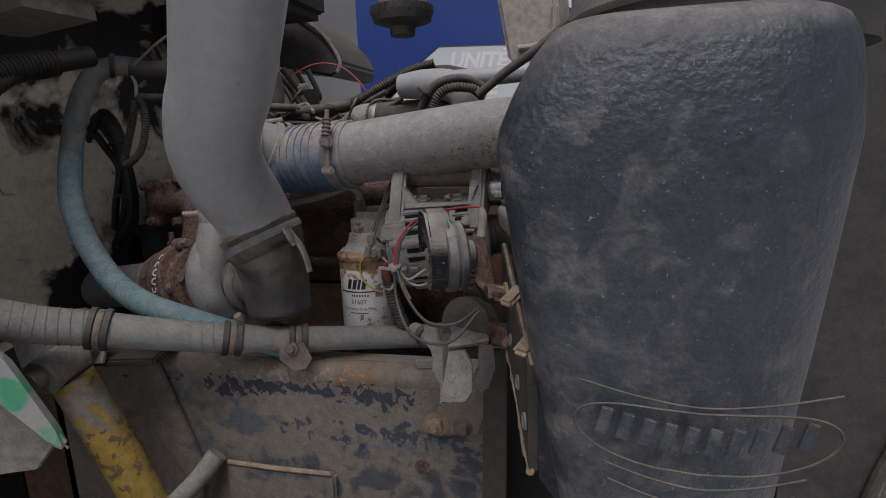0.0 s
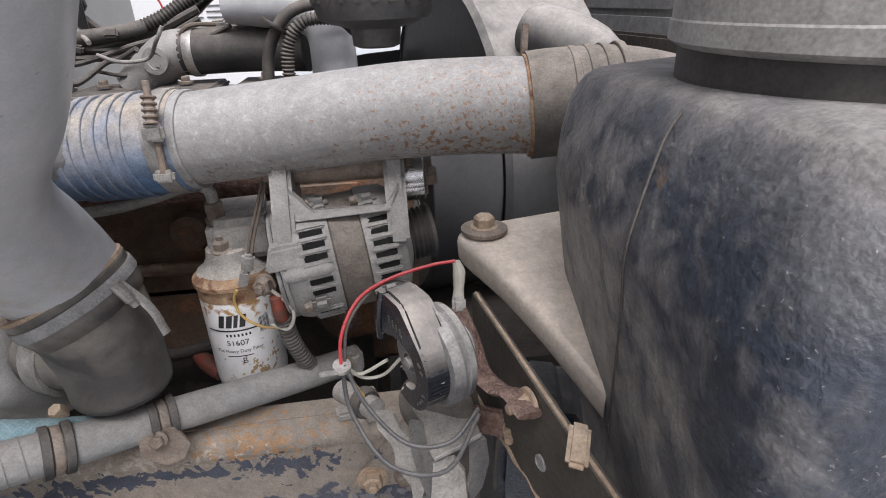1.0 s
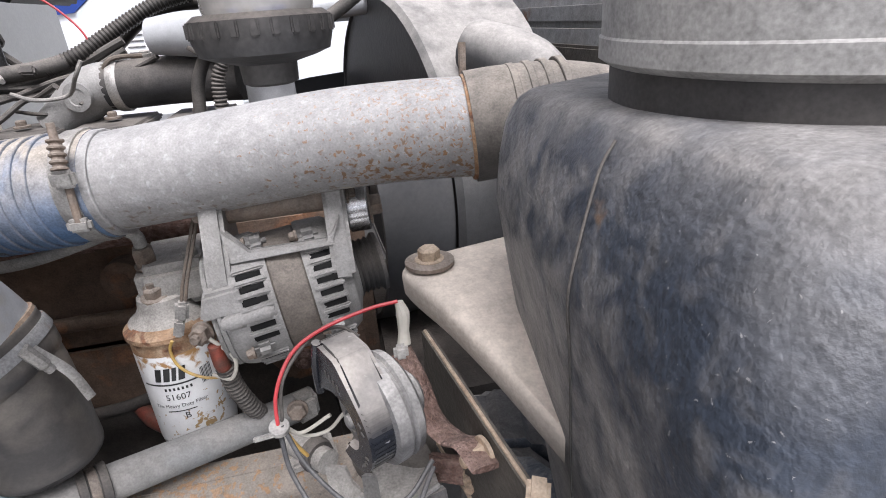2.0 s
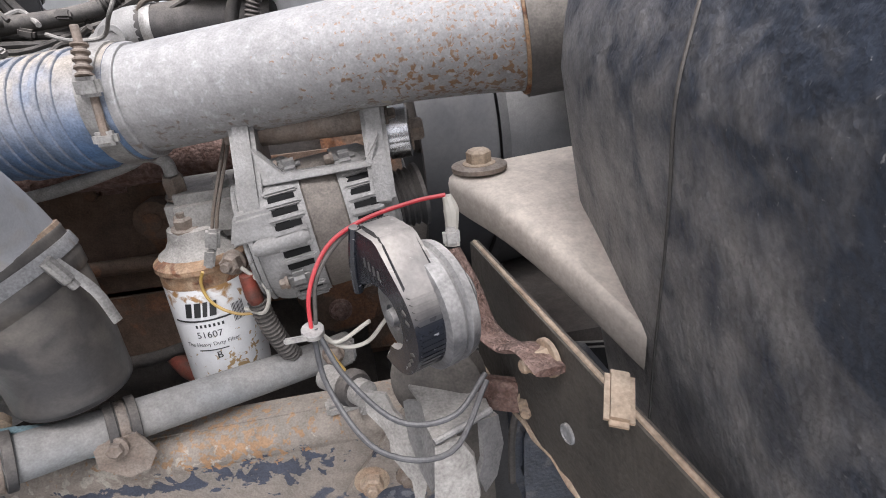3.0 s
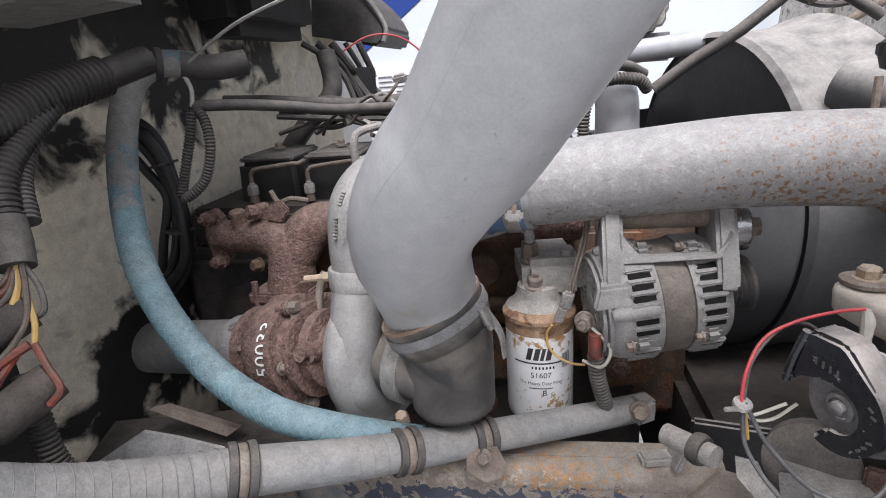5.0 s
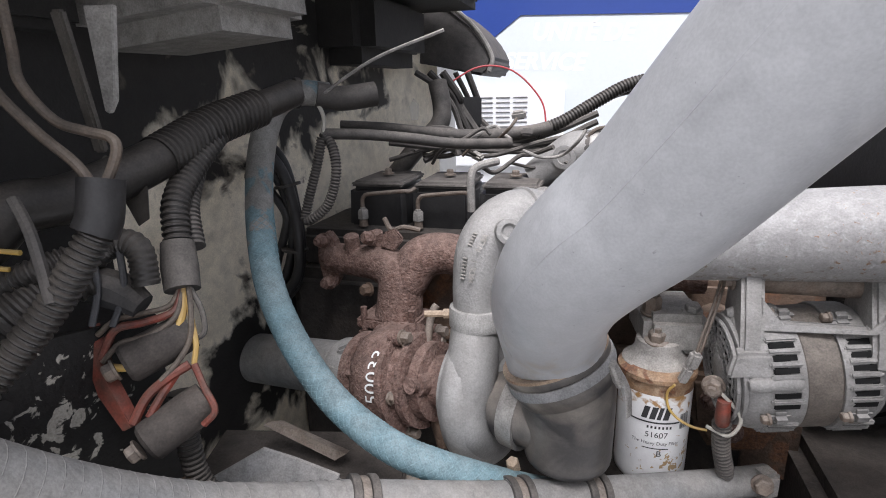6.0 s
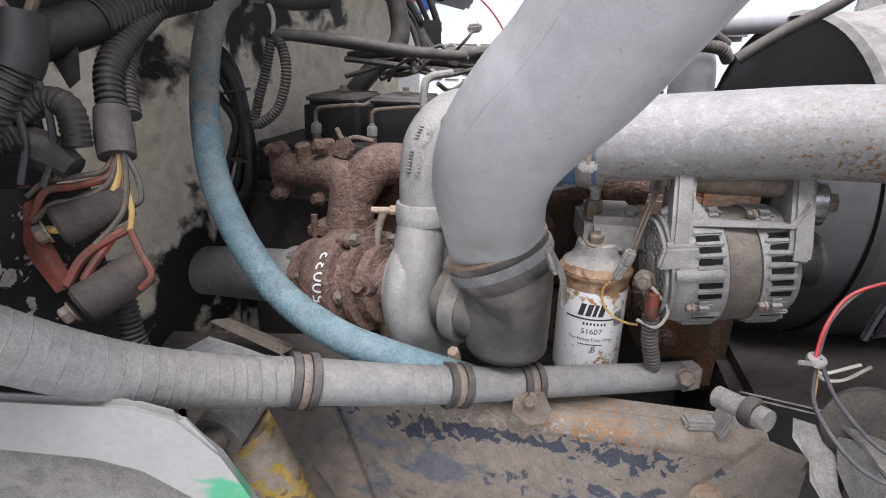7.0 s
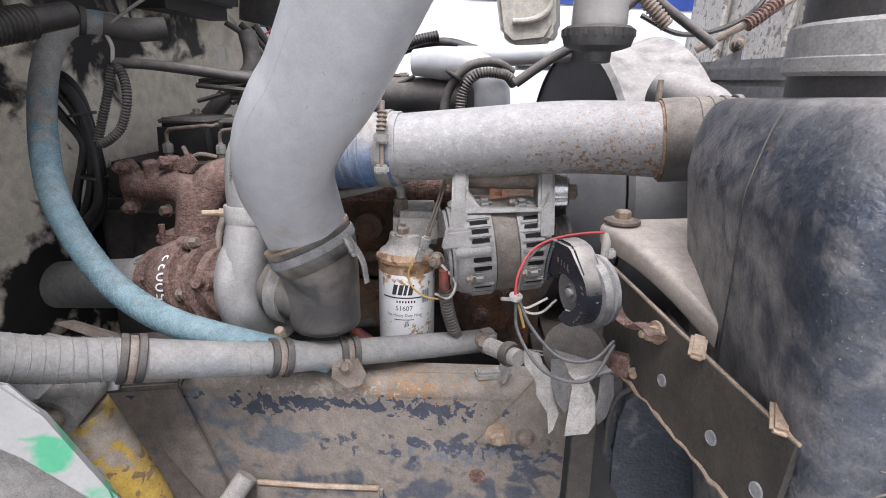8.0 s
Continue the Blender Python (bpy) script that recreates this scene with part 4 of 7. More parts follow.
def on_casting(s, side):
    """Place, tangent and normal on the elbow's near side, s from 0 to 3 along the bend."""
    k = min(int(s), 2)
    p = CAST_LINE[k].lerp(CAST_LINE[k + 1], s - k)
    t_ = (CAST_LINE[k + 1] - CAST_LINE[k]).normalized()
    n_ = V(0.10 + side, -0.96, 0.25)
    n_ = (n_ - t_ * n_.dot(t_)).normalized()
    return p + n_ * (0.0312 + 0.0026 * s + (0.0010 if side > -0.3 else -0.0004)), t_, n_


for k, ch in enumerate("MADE IN USA"):
    if ch != " ":
        at_, t_, n_ = on_casting(0.05 + 0.165 * k, -0.12)
        letters(ch, at_, t_, n_.cross(t_), 0.0085, M_CASTDUST, 0.0010, castelbow, name="cast_letter", bold=0.0002)
for k in range(12):
    at_, t_, n_ = on_casting(0.0 + 0.15 * k, -0.50)
    part("cast_mark", box(at_, (0.0016, 0.0055, 0.0030), Matrix((t_, n_.cross(t_), n_)).transposed(), 0.0004), M_CASTDUST, castelbow)
part("hose_bead", band((-0.150, 0.147, 1.298), (0.72, 0.62, -0.42), 0.0425, 0.010, 0.003, 36), M_TAPE, castelbow, "pale steel hose clamp")
part("hose_bead", band((-0.168, 0.127, 1.303), (0.72, 0.68, -0.2), 0.0395, 0.006, 0.003, 36), M_CAST, castelbow)
part("band_stud", lathe((-0.236, 0.078, 1.205), (-1, -0.25, 0), [(0, 0.006), (0.012, 0.006), (0.012, 0.004), (0.034, 0.004)], 8), M_TANRUST, castelbow)

# ---- oil filter ----
FX, FY = -0.002, 0.152
filt = thing("oil_filter", (FX, FY, 0.975), "white spin-on oil filter with printed label and rusted rim", "oil filter")
part("can", lathe((FX, FY, 0.972), (0, 0, 1), [(0, 0.032), (0.002, 0.037), (0.008, 0.0415), (0.016, 0.0425), (0.122, 0.0425), (0.130, 0.0425)], 44), M_FILTER, filt, "white painted can")
part("rim", lathe((FX, FY, 1.100), (0, 0, 1), [(0, 0.0427), (0.014, 0.0430), (0.016, 0.0455), (0.021, 0.0455), (0.023, 0.043), (0.027, 0.036)], 44), M_CANRUST, filt, "rust-stained rolled rim")
RL = 0.0432
for word, z, sz, a0 in (("51607", 1.049, 0.0105, 0.12), ("The Heavy Duty Filter", 1.038, 0.0062, 0.12), ("B", 1.024, 0.011, 0.22)):
    letters(word, (FX, FY, z), (1, 0, 0), (0, 0, 1), sz, M_INK, 0, filt, ((FX, FY, z), RL, a0 - 0.1))


def can_bar(a_mid, z_mid, width, height, lean=0.0, name="label_mark"):
    """A printed bar that follows the can."""
    bm_ = bmesh.new()
    rows_ = []
    for j in (-1, 1):
        rows_.append([bm_.verts.new((FX + math.sin(a) * RL, FY - math.cos(a) * RL, z_mid + j * height / 2)) for a in (a_mid + (i / 4 - 0.5) * width / RL + j * lean / RL for i in range(5))])
    for i in range(4):
        bm_.faces.new((rows_[0][i], rows_[0][i + 1], rows_[1][i + 1], rows_[1][i]))
    return part(name, bm_, M_INK, filt)


for a, wide in ((-0.30, 0.0065), (-0.09, 0.0065), (0.08, 0.0045), (0.26, 0.0065)):
    can_bar(a, 1.078, wide, 0.016, 0.0018)
for k in range(7):
    can_bar(-0.22 + 0.10 * k, 1.0595, 0.0022, 0.0035)
can_bar(0.02, 1.031, 0.03, 0.0012)
for k in range(9):
    can_bar(0.66 + 0.035 * k, 1.066, 0.0009 if k % 3 else 0.0005, 0.020, 0, "barcode_bar")
bars = lathe((FX, FY, 1.0645), (0, 0, 1), [(0, 0.0431), (0.002, 0.0431)], 44)
bmesh.ops.delete(bars, geom=[v for v in bars.verts if v.co.y > FY - 0.030 or v.co.x > FX + 0.03], context="VERTS")
part("label_line", bars, M_INK, filt)
fhead = thing("filter_head", (FX, FY, 1.12), "grey cast filter head with brass sender and oil line", "filter head")
part("head", lathe((FX, FY, 1.122), (0, 0, 1), [(0, 0.040), (0.008, 0.041), (0.012, 0.034), (0.022, 0.028), (0.034, 0.026), (0.036, 0.022)], 30), M_CASTDUST, fhead)
part("body", box((FX + 0.012, FY + 0.035, 1.165), (0.075, 0.10, 0.05), (0, 0, 8), 0.010), M_CASTDUST, fhead)
part("plug", hexbolt((FX - 0.004, FY - 0.012, 1.158), (0, -0.2, 1), 0.010, 0.012, 0.014, None, 0.006), M_BOLT, fhead)
part("fitting", hexbolt((FX - 0.01, FY + 0.012, 1.185), (0, -0.2, 1), 0.011, 0.022, 0.013), M_BOLT, fhead, "rusty hexagon union")
part("oil_line", tube([(FX - 0.01, FY + 0.010, 1.205), (FX - 0.012, FY + 0.008, 1.222), (FX - 0.03, FY + 0.008, 1.230), (FX - 0.05, FY + 0.012, 1.222), (-0.12, 0.17, 1.205), (-0.20, 0.20, 1.19)], 0.0065), M_CASTDUST, fhead)
part("bolt", hexbolt((FX + 0.035, FY + 0.01, 1.19), (0, -0.3, 1), 0.009, 0.009, 0.012), M_CASTDUST, fhead)
part("connector", box((0.029, 0.100, 1.156), (0.013, 0.011, 0.022), (8, 14, 10), 0.003), M_CASTDUST, fhead, "dusty wire connector")
part("connector_nose", box((0.022, 0.099, 1.138), (0.010, 0.009, 0.020), (8, 18, 10), 0.002), M_CASTDUST, fhead)
for k in (-1, 1):
    part("connector_wire", tube([(0.033 + 0.002 * k, 0.100, 1.166), (0.038 + 0.002 * k, 0.105, 1.185), (0.050 + 0.002 * k, 0.122, 1.222), (0.060 + 0.002 * k, 0.142, 1.255)], 0.0017, 8), M_BROWNWIRE, fhead)
part("yellow_lead", tube([(0.012, 0.098, 1.125), (0.006, 0.1025, 1.112), (0.008, 0.1025, 1.095), (0.018, 0.1015, 1.082), (0.034, 0.098, 1.075), (0.05, 0.096, 1.074)], 0.0016, 8), M_WIRE_Y, fhead)

sender = thing("battery_lead", (0.06, 0.09, 1.0), "red cable terminal with ribbed conduit beside the filter", "cable")
part("stud", hexbolt((0.052, 0.085, 1.135), (-0.3, -1, 0.1), 0.010, 0.012, 0.012, None, 0.006), M_BOLT, sender)
part("red_boot", tube([(0.062, 0.075, 1.125), (0.063, 0.078, 1.10), (0.065, 0.082, 1.092)], [0.007, 0.008, 0.006], 12), M_WIRE_O, sender)
part("conduit", tube([(0.064, 0.082, 1.094), (0.068, 0.088, 1.06), (0.078, 0.10, 1.02), (0.082, 0.13, 0.99)], 0.010, 12, rib=0.0018, pitch=0.005), M_CONDUIT, sender)
part("ring_lead", tube([(0.055, 0.078, 1.135), (0.078, 0.07, 1.11), (0.07, 0.072, 1.085), (0.05, 0.085, 1.085)], 0.002, 8), M_WIRE_W, sender)

# ---- alternator ----
ALT = V(0.125, 0.139, 1.152)
AA = V(0.985, 0.14, 0.10).normalized()
alt = thing("alternator", ALT - V(0, 0, 0.07), "dusty grey cast alternator with slotted case and pulley", "alternator")
part("rear_case", lathe(ALT - AA * 0.068, AA, [(0, 0.060), (0.003, 0.0625), (0.010, 0.065), (0.016, 0.066), (0.050, 0.067), (0.052, 0.067)], 40), M_ALLOY, alt)
part("stator", lathe(ALT - AA * 0.016, AA, [(0, 0.064), (0.002, 0.0655), (0.032, 0.0655), (0.034, 0.064)], 40), M_STATOR, alt, "brown laminated stator ring")
part("front_case", lathe(ALT + AA * 0.018, AA, [(0, 0.067), (0.004, 0.068), (0.030, 0.066), (0.042, 0.058), (0.050, 0.034), (0.056, 0.026)], 40), M_ALLOY, alt)
au = AA.cross(V(0, 0, 1)).normalized()
aw = au.cross(AA).normalized()


def round_case(a):
    """Direction and turn of a block that stands on the case."""
    d_ = math.cos(a) * au + math.sin(a) * aw
    return d_, Matrix((AA, AA.cross(d_), d_)).transposed()


for h, width in ((-0.034, 0.025), (0.036, 0.024)):
    for first in (-0.16, -1.62):
        for k in range(6):
            d, m3 = round_case(first + 0.19 * k)
            # solid block on the case; its black colour is the slot's shade
            part("slot", box(ALT + AA * h + d * 0.0655, (width, 0.0078, 0.0042), m3, 0.0012), M_OPENING_SHADE, alt, "cooling slot, its inner shade painted black")
            d, m3 = round_case(first + 0.19 * k + 0.095)
            part("fin", box(ALT + AA * h + d * 0.0672, (width + 0.006, 0.0056, 0.0058), m3, 0.0016), M_ALLOY, alt)
for a, h in ((1.25, -0.04), (1.20, 0.03), (-0.36, -0.04), (-0.36, 0.034), (1.35, -0.02)):
    d, m3 = round_case(a)
    part("case_lug", box(ALT + AA * h + d * 0.068, (0.020, 0.016, 0.012), m3, 0.005), M_ALLOY, alt)
    part("lug_screw", hexbolt(ALT + AA * (h - 0.011) + d * 0.070, -AA, 0.005, 0.006, 0.006), M_BOLT, alt)
for k in range(22):
    a = 2 * math.pi * k / 22
    d = math.cos(a) * au + math.sin(a) * aw
    part("grille_bar", box(ALT - AA * 0.0762 + d * 0.035, (0.003, 0.0026, 0.040), Matrix((AA, AA.cross(d), d)).transposed(), 0.001), M_ALLOY, alt)
# flat disc, no real opening: the depth behind the bars is painted shade
part("rear_disc", lathe(ALT - AA * 0.0745, AA, [(0, 0.054), (0.0012, 0.054)], 36), M_OPENING_SHADE, alt, "black disc painted as the shade behind the grille")
part("grille_rim", band(ALT - AA * 0.0705, AA, 0.056, 0.005, 0.004, 36), M_ALLOY, alt)
for r_ in (0.026, 0.038, 0.047, 0.0555):
    part("grille_ring", tube([ALT - AA * 0.0762 + r_ * (math.cos(q / 16 * math.pi) * au + math.sin(q / 16 * math.pi) * aw) for q in range(33)], 0.0014 if r_ < 0.05 else 0.0024, 6, 1), M_ALLOY, alt)
part("grille_hub", lathe(ALT - AA * 0.080, AA, [(0, 0.012), (0.002, 0.016), (0.006, 0.017)], 20), M_ALLOY, alt)
for a in (0.2, 1.6, 2.9, 4.2):
    d = math.cos(a) * au + math.sin(a) * aw
    part("through_bolt", lathe(ALT - AA * 0.07 + d * 0.064, AA, [(0, 0.005), (0.006, 0.0075), (0.045, 0.009), (0.05, 0.006)], 12), M_ALLOY, alt)
pul = part("pulley", lathe(ALT + AA * 0.068, AA, [(0, 0.030), (0.002, 0.033), (0.005, 0.028), (0.008, 0.031), (0.011, 0.028), (0.014, 0.031), (0.017, 0.028), (0.020, 0.031), (0.023, 0.028), (0.027, 0.033), (0.031, 0.033), (0.032, 0.012)], 32), M_RUBBER, alt, "grooved dark steel pulley")
brk = thing("alternator_bracket", (0.13, 0.15, 1.2), "dusty alloy bracket with long pivot tube", "bracket")
part("pivot_tube", lathe((0.075, 0.147, 1.246), (1, 0.02, 0), [(0, 0.013), (0.115, 0.013)], 18), M_BOLT, brk, "rusty pivot tube")
for x in (0.070, 0.186):
    part("arm", prism([(x - 0.010, 0.122, 1.264), (x - 0.010, 0.170, 1.264), (x - 0.010, 0.180, 1.20), (x - 0.010, 0.088, 1.178), (x - 0.010, 0.092, 1.198)], (0.022, 0, 0), 0.004), M_ALLOY, brk)
    part("arm_bolt", hexbolt((x + (0.014 if x > 0.1 else -0.012), 0.147, 1.246), (1 if x > 0.1 else -1, 0, 0), 0.009, 0.008, 0.012), M_BOLT, brk)
    if x < 0.1:
        part("arm_foot", prism([(x - 0.016, 0.084, 1.185), (x + 0.020, 0.084, 1.190), (x + 0.026, 0.078, 1.165), (x - 0.022, 0.078, 1.160)], (0, 0.014, 0.004), 0.003), M_ALLOY, brk)
part("web", prism([(0.08, 0.105, 1.205), (0.18, 0.10, 1.212), (0.19, 0.10, 1.24), (0.175, 0.103, 1.215), (0.10, 0.108, 1.212), (0.078, 0.108, 1.24)], (0, 0.012, 0), 0.001), M_ALLOY, brk)
idl = thing("idler_pulley", (0.215, 0.14, 1.21), "bright steel idler pulley with rusty hub", "pulley")
part("wheel", lathe((0.200, 0.145, 1.232), (1, -0.05, 0.05), [(0, 0.022), (0.002, 0.026), (0.022, 0.026), (0.024, 0.022)], 28), M_CHROME, idl)
part("hub", hexbolt((0.224, 0.143, 1.233), (1, -0.05, 0.05), 0.012, 0.012, 0.02), M_BOLT, idl)

# ---- fan and radiator end ----
FN = V(0.97, 0.22, 0.03).normalized()
FC = V(0.33, 0.45, 1.17)
fan = thing("fan_shroud", FC - V(0, 0, 0.28), "black plastic fan shroud thick with pale dust", "fan shroud")
part("ring", lathe(FC, FN, [(0.006, 0.262), (-0.004, 0.264), (0.004, 0.272), (0.02, 0.270), (0.08, 0.268), (0.12, 0.272), (0.16, 0.285), (0.16, 0.28), (0.12, 0.268), (0.06, 0.266), (0.006, 0.266)], 64), M_SHROUDTOP, fan, "shroud outside under pale dust")
part("inner_bell", lathe(FC, FN, [(0.001, 0.258), (0.001, 0.2625), (0.05, 0.262), (0.055, 0.258), (0.05, 0.2575)], 64), M_SHROUD, fan, "smooth black inner wall")
barrel = lathe(FC - FN * 0.105, FN, [(0, 0.245), (0.0, 0.252), (0.03, 0.256), (0.10, 0.258), (0.10, 0.25)], 64)
bmesh.ops.delete(barrel, geom=[v for v in barrel.verts if v.co.z > FC.z + 0.15], context="VERTS")
part("barrel", barrel, M_SHROUDSIDE, fan, "smooth dark barrel of the shroud")
part("core", lathe(FC + FN * 0.13, FN, [(0, 0.265), (0.02, 0.265)], 40), M_BLOCK, fan, "dark radiator core")
for k in range(8):
    a = 2 * math.pi * k / 8
    fu = FN.orthogonal().normalized()
    fw = FN.cross(fu)
    d = math.cos(a) * fu + math.sin(a) * fw
    part("blade", box(FC + FN * 0.04 + d * 0.145, (0.004, 0.085, 0.20), Matrix((FN, FN.cross(d), d)).transposed() @ Euler((0, 0, radians(35))).to_matrix(), 0.002), M_SHROUD, fan, "black fan blade")
part("fan_pulley", lathe((0.262, 0.268, 1.212), FN, [(0, 0.020), (0.002, 0.034), (0.006, 0.034), (0.010, 0.046), (0.014, 0.058), (0.020, 0.060), (0.034, 0.060), (0.04, 0.05)], 36), M_DUSTRUBBER, fan, "dusty grooved fan pulley")
part("hub", lathe(FC - FN * 0.02, FN, [(0, 0.03), (0.01, 0.055), (0.07, 0.06), (0.08, 0.03)], 28), M_SHROUD, fan)
rad = thing("radiator", (0.60, 0.5, 0.7), "grey sheet steel radiator frame with rust spots", "radiator")
part("core", box((0.56, 0.62, 1.05), (0.07, 0.95, 0.68), (0, 0, 6), 0.01), M_GALV, rad)
part("side_plate", box((0.535, 0.46, 1.18), (0.012, 0.70, 0.36), (0, 0, 6), 0.004), M_BAR, rad, "grimy dark side plate")
part("top_tank", box((0.57, 0.66, 1.40), (0.09, 0.90, 0.05), (0, 0, 6), 0.015), M_GALV, rad)
for y0, y1, z0, z1, x0 in ((0.42, 0.60, 1.28, 1.445, 0.565), (0.62, 0.86, 1.28, 1.425, 0.58)):
    part("bracket_plate", prism([(x0, y0, z0), (x0 + 0.02, y1, z0), (x0 + 0.02, y1, z1 - 0.015), (x0, y0 + 0.01, z1)], (0.006, 0, 0), 0.002), M_GALV, rad, "grey bracket plate with rust round its hole")
part("hole", lathe((0.564, 0.50, 1.412), (-1, 0, 0), [(0, 0.010), (0.001, 0.010)], 16), M_RUST, rad)
part("stud", hexbolt((0.572, 0.47, 1.452), (-0.3, -1, 0.1), 0.010, 0.012, 0.014, None, 0.02), M_BOLT, rad)
part("shroud_flare", tube([(0.40, 0.33, 1.37), (0.45, 0.26, 1.34), (0.48, 0.20, 1.28)], [0.036, 0.042, 0.036], 24), M_SHROUDTOP, rad, "dusty moulded shroud shoulder")
part("lower_support", box((0.50, 0.55, 0.50), (0.10, 0.9, 0.40), None, 0.01), M_BLOCK, rad)
crossm = thing("crossmember", (0.35, 0.35, 0.5), "dark front crossmember under the fan", "crossmember")
part("beam", box((0.36, 0.40, 0.80), (0.30, 0.50, 0.30), None, 0.02), M_BLOCK, crossm)
part("splash_shield", box((0.33, 0.10, 0.86), (0.30, 0.012, 0.26), (0, 0, -12), 0.004), M_SHROUD, crossm, "black plastic splash shield")
tank = thing("coolant_tank", (0.22, 0.75, 1.42), "dusty translucent plastic coolant tank", "tank")
part("bottle", prism([(0.135, 0.72, 1.70), (0.29, 0.72, 1.70), (0.305, 0.72, 1.52), (0.285, 0.72, 1.485), (0.20, 0.72, 1.475), (0.17, 0.72, 1.50)], (0.03, 0.12, 0.0), 0.012), M_TANK, tank)
part("rib", tube([(0.20, 0.712, 1.53), (0.25, 0.712, 1.535), (0.285, 0.712, 1.56), (0.29, 0.712, 1.62)], 0.008, 10), M_TANK, tank)
part("bracket", box((0.27, 0.80, 1.45), (0.12, 0.10, 0.06), None, 0.01), M_GALV, tank)
rods = thing("hood_support_rod", (0.25, 0.32, 1.38), "dull black support rod rising past the fan", "rod")
part("rod", tube([(0.159, 0.322, 1.378), (0.21, 0.318, 1.415), (0.261, 0.313, 1.446), (0.345, 0.315, 1.513), (0.43, 0.313, 1.59)], 0.008, 12, 2), M_CONDUIT, rods)
part("spring", tube([(0.40, 0.66, 1.60), (0.50, 0.655, 1.50)], 0.016, 14, 1, rib=0.003, pitch=0.009), M_BOLT, rods, "rusty spring")
part("stay", tube([(0.446, 0.673, 1.575), (0.52, 0.66, 1.52), (0.60, 0.642, 1.461)], 0.010, 12), M_CONDUIT, rods)
hood = thing("hood", (1.3, 1.6, 0.0), "pale dusty fibreglass hood tipped forward", "hood")
part("inner_skin", prism([(1.24, 0.70, 0.02), (1.24, 3.0, 0.02), (1.40, 3.0, 2.05), (1.36, 0.70, 2.05)], (0.04, 0, 0)), M_HOODIN, hood)
for y in (1.1, 1.75, 2.4):
    part("rib", tube([(1.235, y, 0.10), (1.29, y, 1.0), (1.355, y + 0.03, 1.95)], 0.03, 10, 4, flat=0.6), M_HOODIN, hood, "moulded stiffening rib")
part("hinge_arm", tube([(0.62, 0.80, 1.46), (0.76, 0.78, 1.54), (0.95, 0.95, 1.62), (1.25, 1.2, 1.70)], 0.009, 10), M_BOLT, hood, "rusty hinge arm")
part("cable", tube([(0.487, 0.82, 1.538), (0.573, 0.81, 1.498), (0.656, 0.814, 1.503), (0.738, 0.828, 1.539), (0.785, 0.844, 1.587), (0.95, 1.0, 1.75)], 0.006, 8), M_LOOM, hood, "black cable")
part("latch_spring", tube([(0.715, 0.767, 1.514), (0.754, 0.776, 1.541), (0.79, 0.79, 1.57)], 0.016, 12, 4, rib=0.004, pitch=0.010), M_RUST, hood, "rusty coil spring")

# ---- coolant and intake pipes behind ----
cross = thing("intake_crossover", (0.05, 0.38, 1.3), "dusty grey intake crossover pipe over the engine", "intake pipe")
part("pipe", tube([(-0.02, 0.40, 1.412), (0.03, 0.39, 1.412), (0.09, 0.37, 1.405), (0.125, 0.355, 1.375), (0.13, 0.35, 1.30)], [0.024, 0.03, 0.031, 0.032, 0.034], 26), M_ELBOW, cross)
part("rear_pipe", tube([(0.06, 0.50, 1.43), (0.16, 0.48, 1.43), (0.30, 0.50, 1.44)], 0.019, 20), M_ELBOW, cross)
part("black_hose", tube([(-0.10, 0.43, 1.35), (0.0, 0.42, 1.352), (0.09, 0.40, 1.35)], 0.034, 26), M_RUBBER, cross, "black rubber hose")
part("hose_clamp", band((-0.085, 0.43, 1.35), (1, -0.1, 0), 0.034, 0.014, 0.002), M_STEEL, cross)
part("casting", tube([(-0.19, 0.43, 1.30), (-0.155, 0.43, 1.325), (-0.12, 0.43, 1.348), (-0.09, 0.43, 1.35)], [0.028, 0.032, 0.034, 0.034], 20), M_CAST, cross, "cast inlet horn")
part("square_plug", lathe((-0.134, 0.398, 1.342), (-0.2, -1, 0.1), [(0, 0.02), (0.006, 0.02), (0.006, 0.012), (0.004, 0.011)], 20), M_CAST, cross)

loom = thing("engine_loom", (-0.2, 0.5, 1.3), "dusty bundle of wiring along the engine top", "wiring loom")
rng = random.Random(8)
for k in range(4):
    y, z = 0.48 + rng.uniform(-0.05, 0.06), 1.345 + rng.uniform(-0.015, 0.03)
    part("wire", tube([(-0.45, y - 0.02, z + rng.uniform(-0.01, 0.02)), (-0.36, y + rng.uniform(-0.02, 0.02), z + 0.012), (-0.27, y, z + rng.uniform(-0.02, 0.02)), (-0.17, y + 0.03, z + rng.uniform(-0.01, 0.025)), (-0.08, y + 0.04, z + 0.035)], rng.uniform(0.003, 0.006), 8), M_CONDUIT, loom)
part("conduit", tube([(-0.20, 0.60, 1.36), (-0.13, 0.60, 1.395), (-0.06, 0.58, 1.44), (0.03, 0.56, 1.455), (0.10, 0.54, 1.44)], 0.011, 12), M_LOOM, loom)
part("arch_wire", tube([(0.045, 0.30, 1.31), (0.055, 0.30, 1.36), (0.085, 0.30, 1.40), (0.13, 0.31, 1.41), (0.165, 0.33, 1.395)], 0.008, 12), M_CONDUIT, loom)
part("arch_conduit", tube([(0.075, 0.29, 1.31), (0.08, 0.29, 1.36), (0.105, 0.29, 1.39), (0.15, 0.30, 1.39), (0.168, 0.32, 1.375)], 0.009, 12, rib=0.0018, pitch=0.005), M_CONDUIT, loom)
part("red_wire", tube([(-0.40, 0.62, 1.46), (-0.33, 0.66, 1.50), (-0.26, 0.68, 1.49), (-0.20, 0.68, 1.43), (-0.185, 0.67, 1.37)], 0.0019, 8), M_WIRE_R, loom)

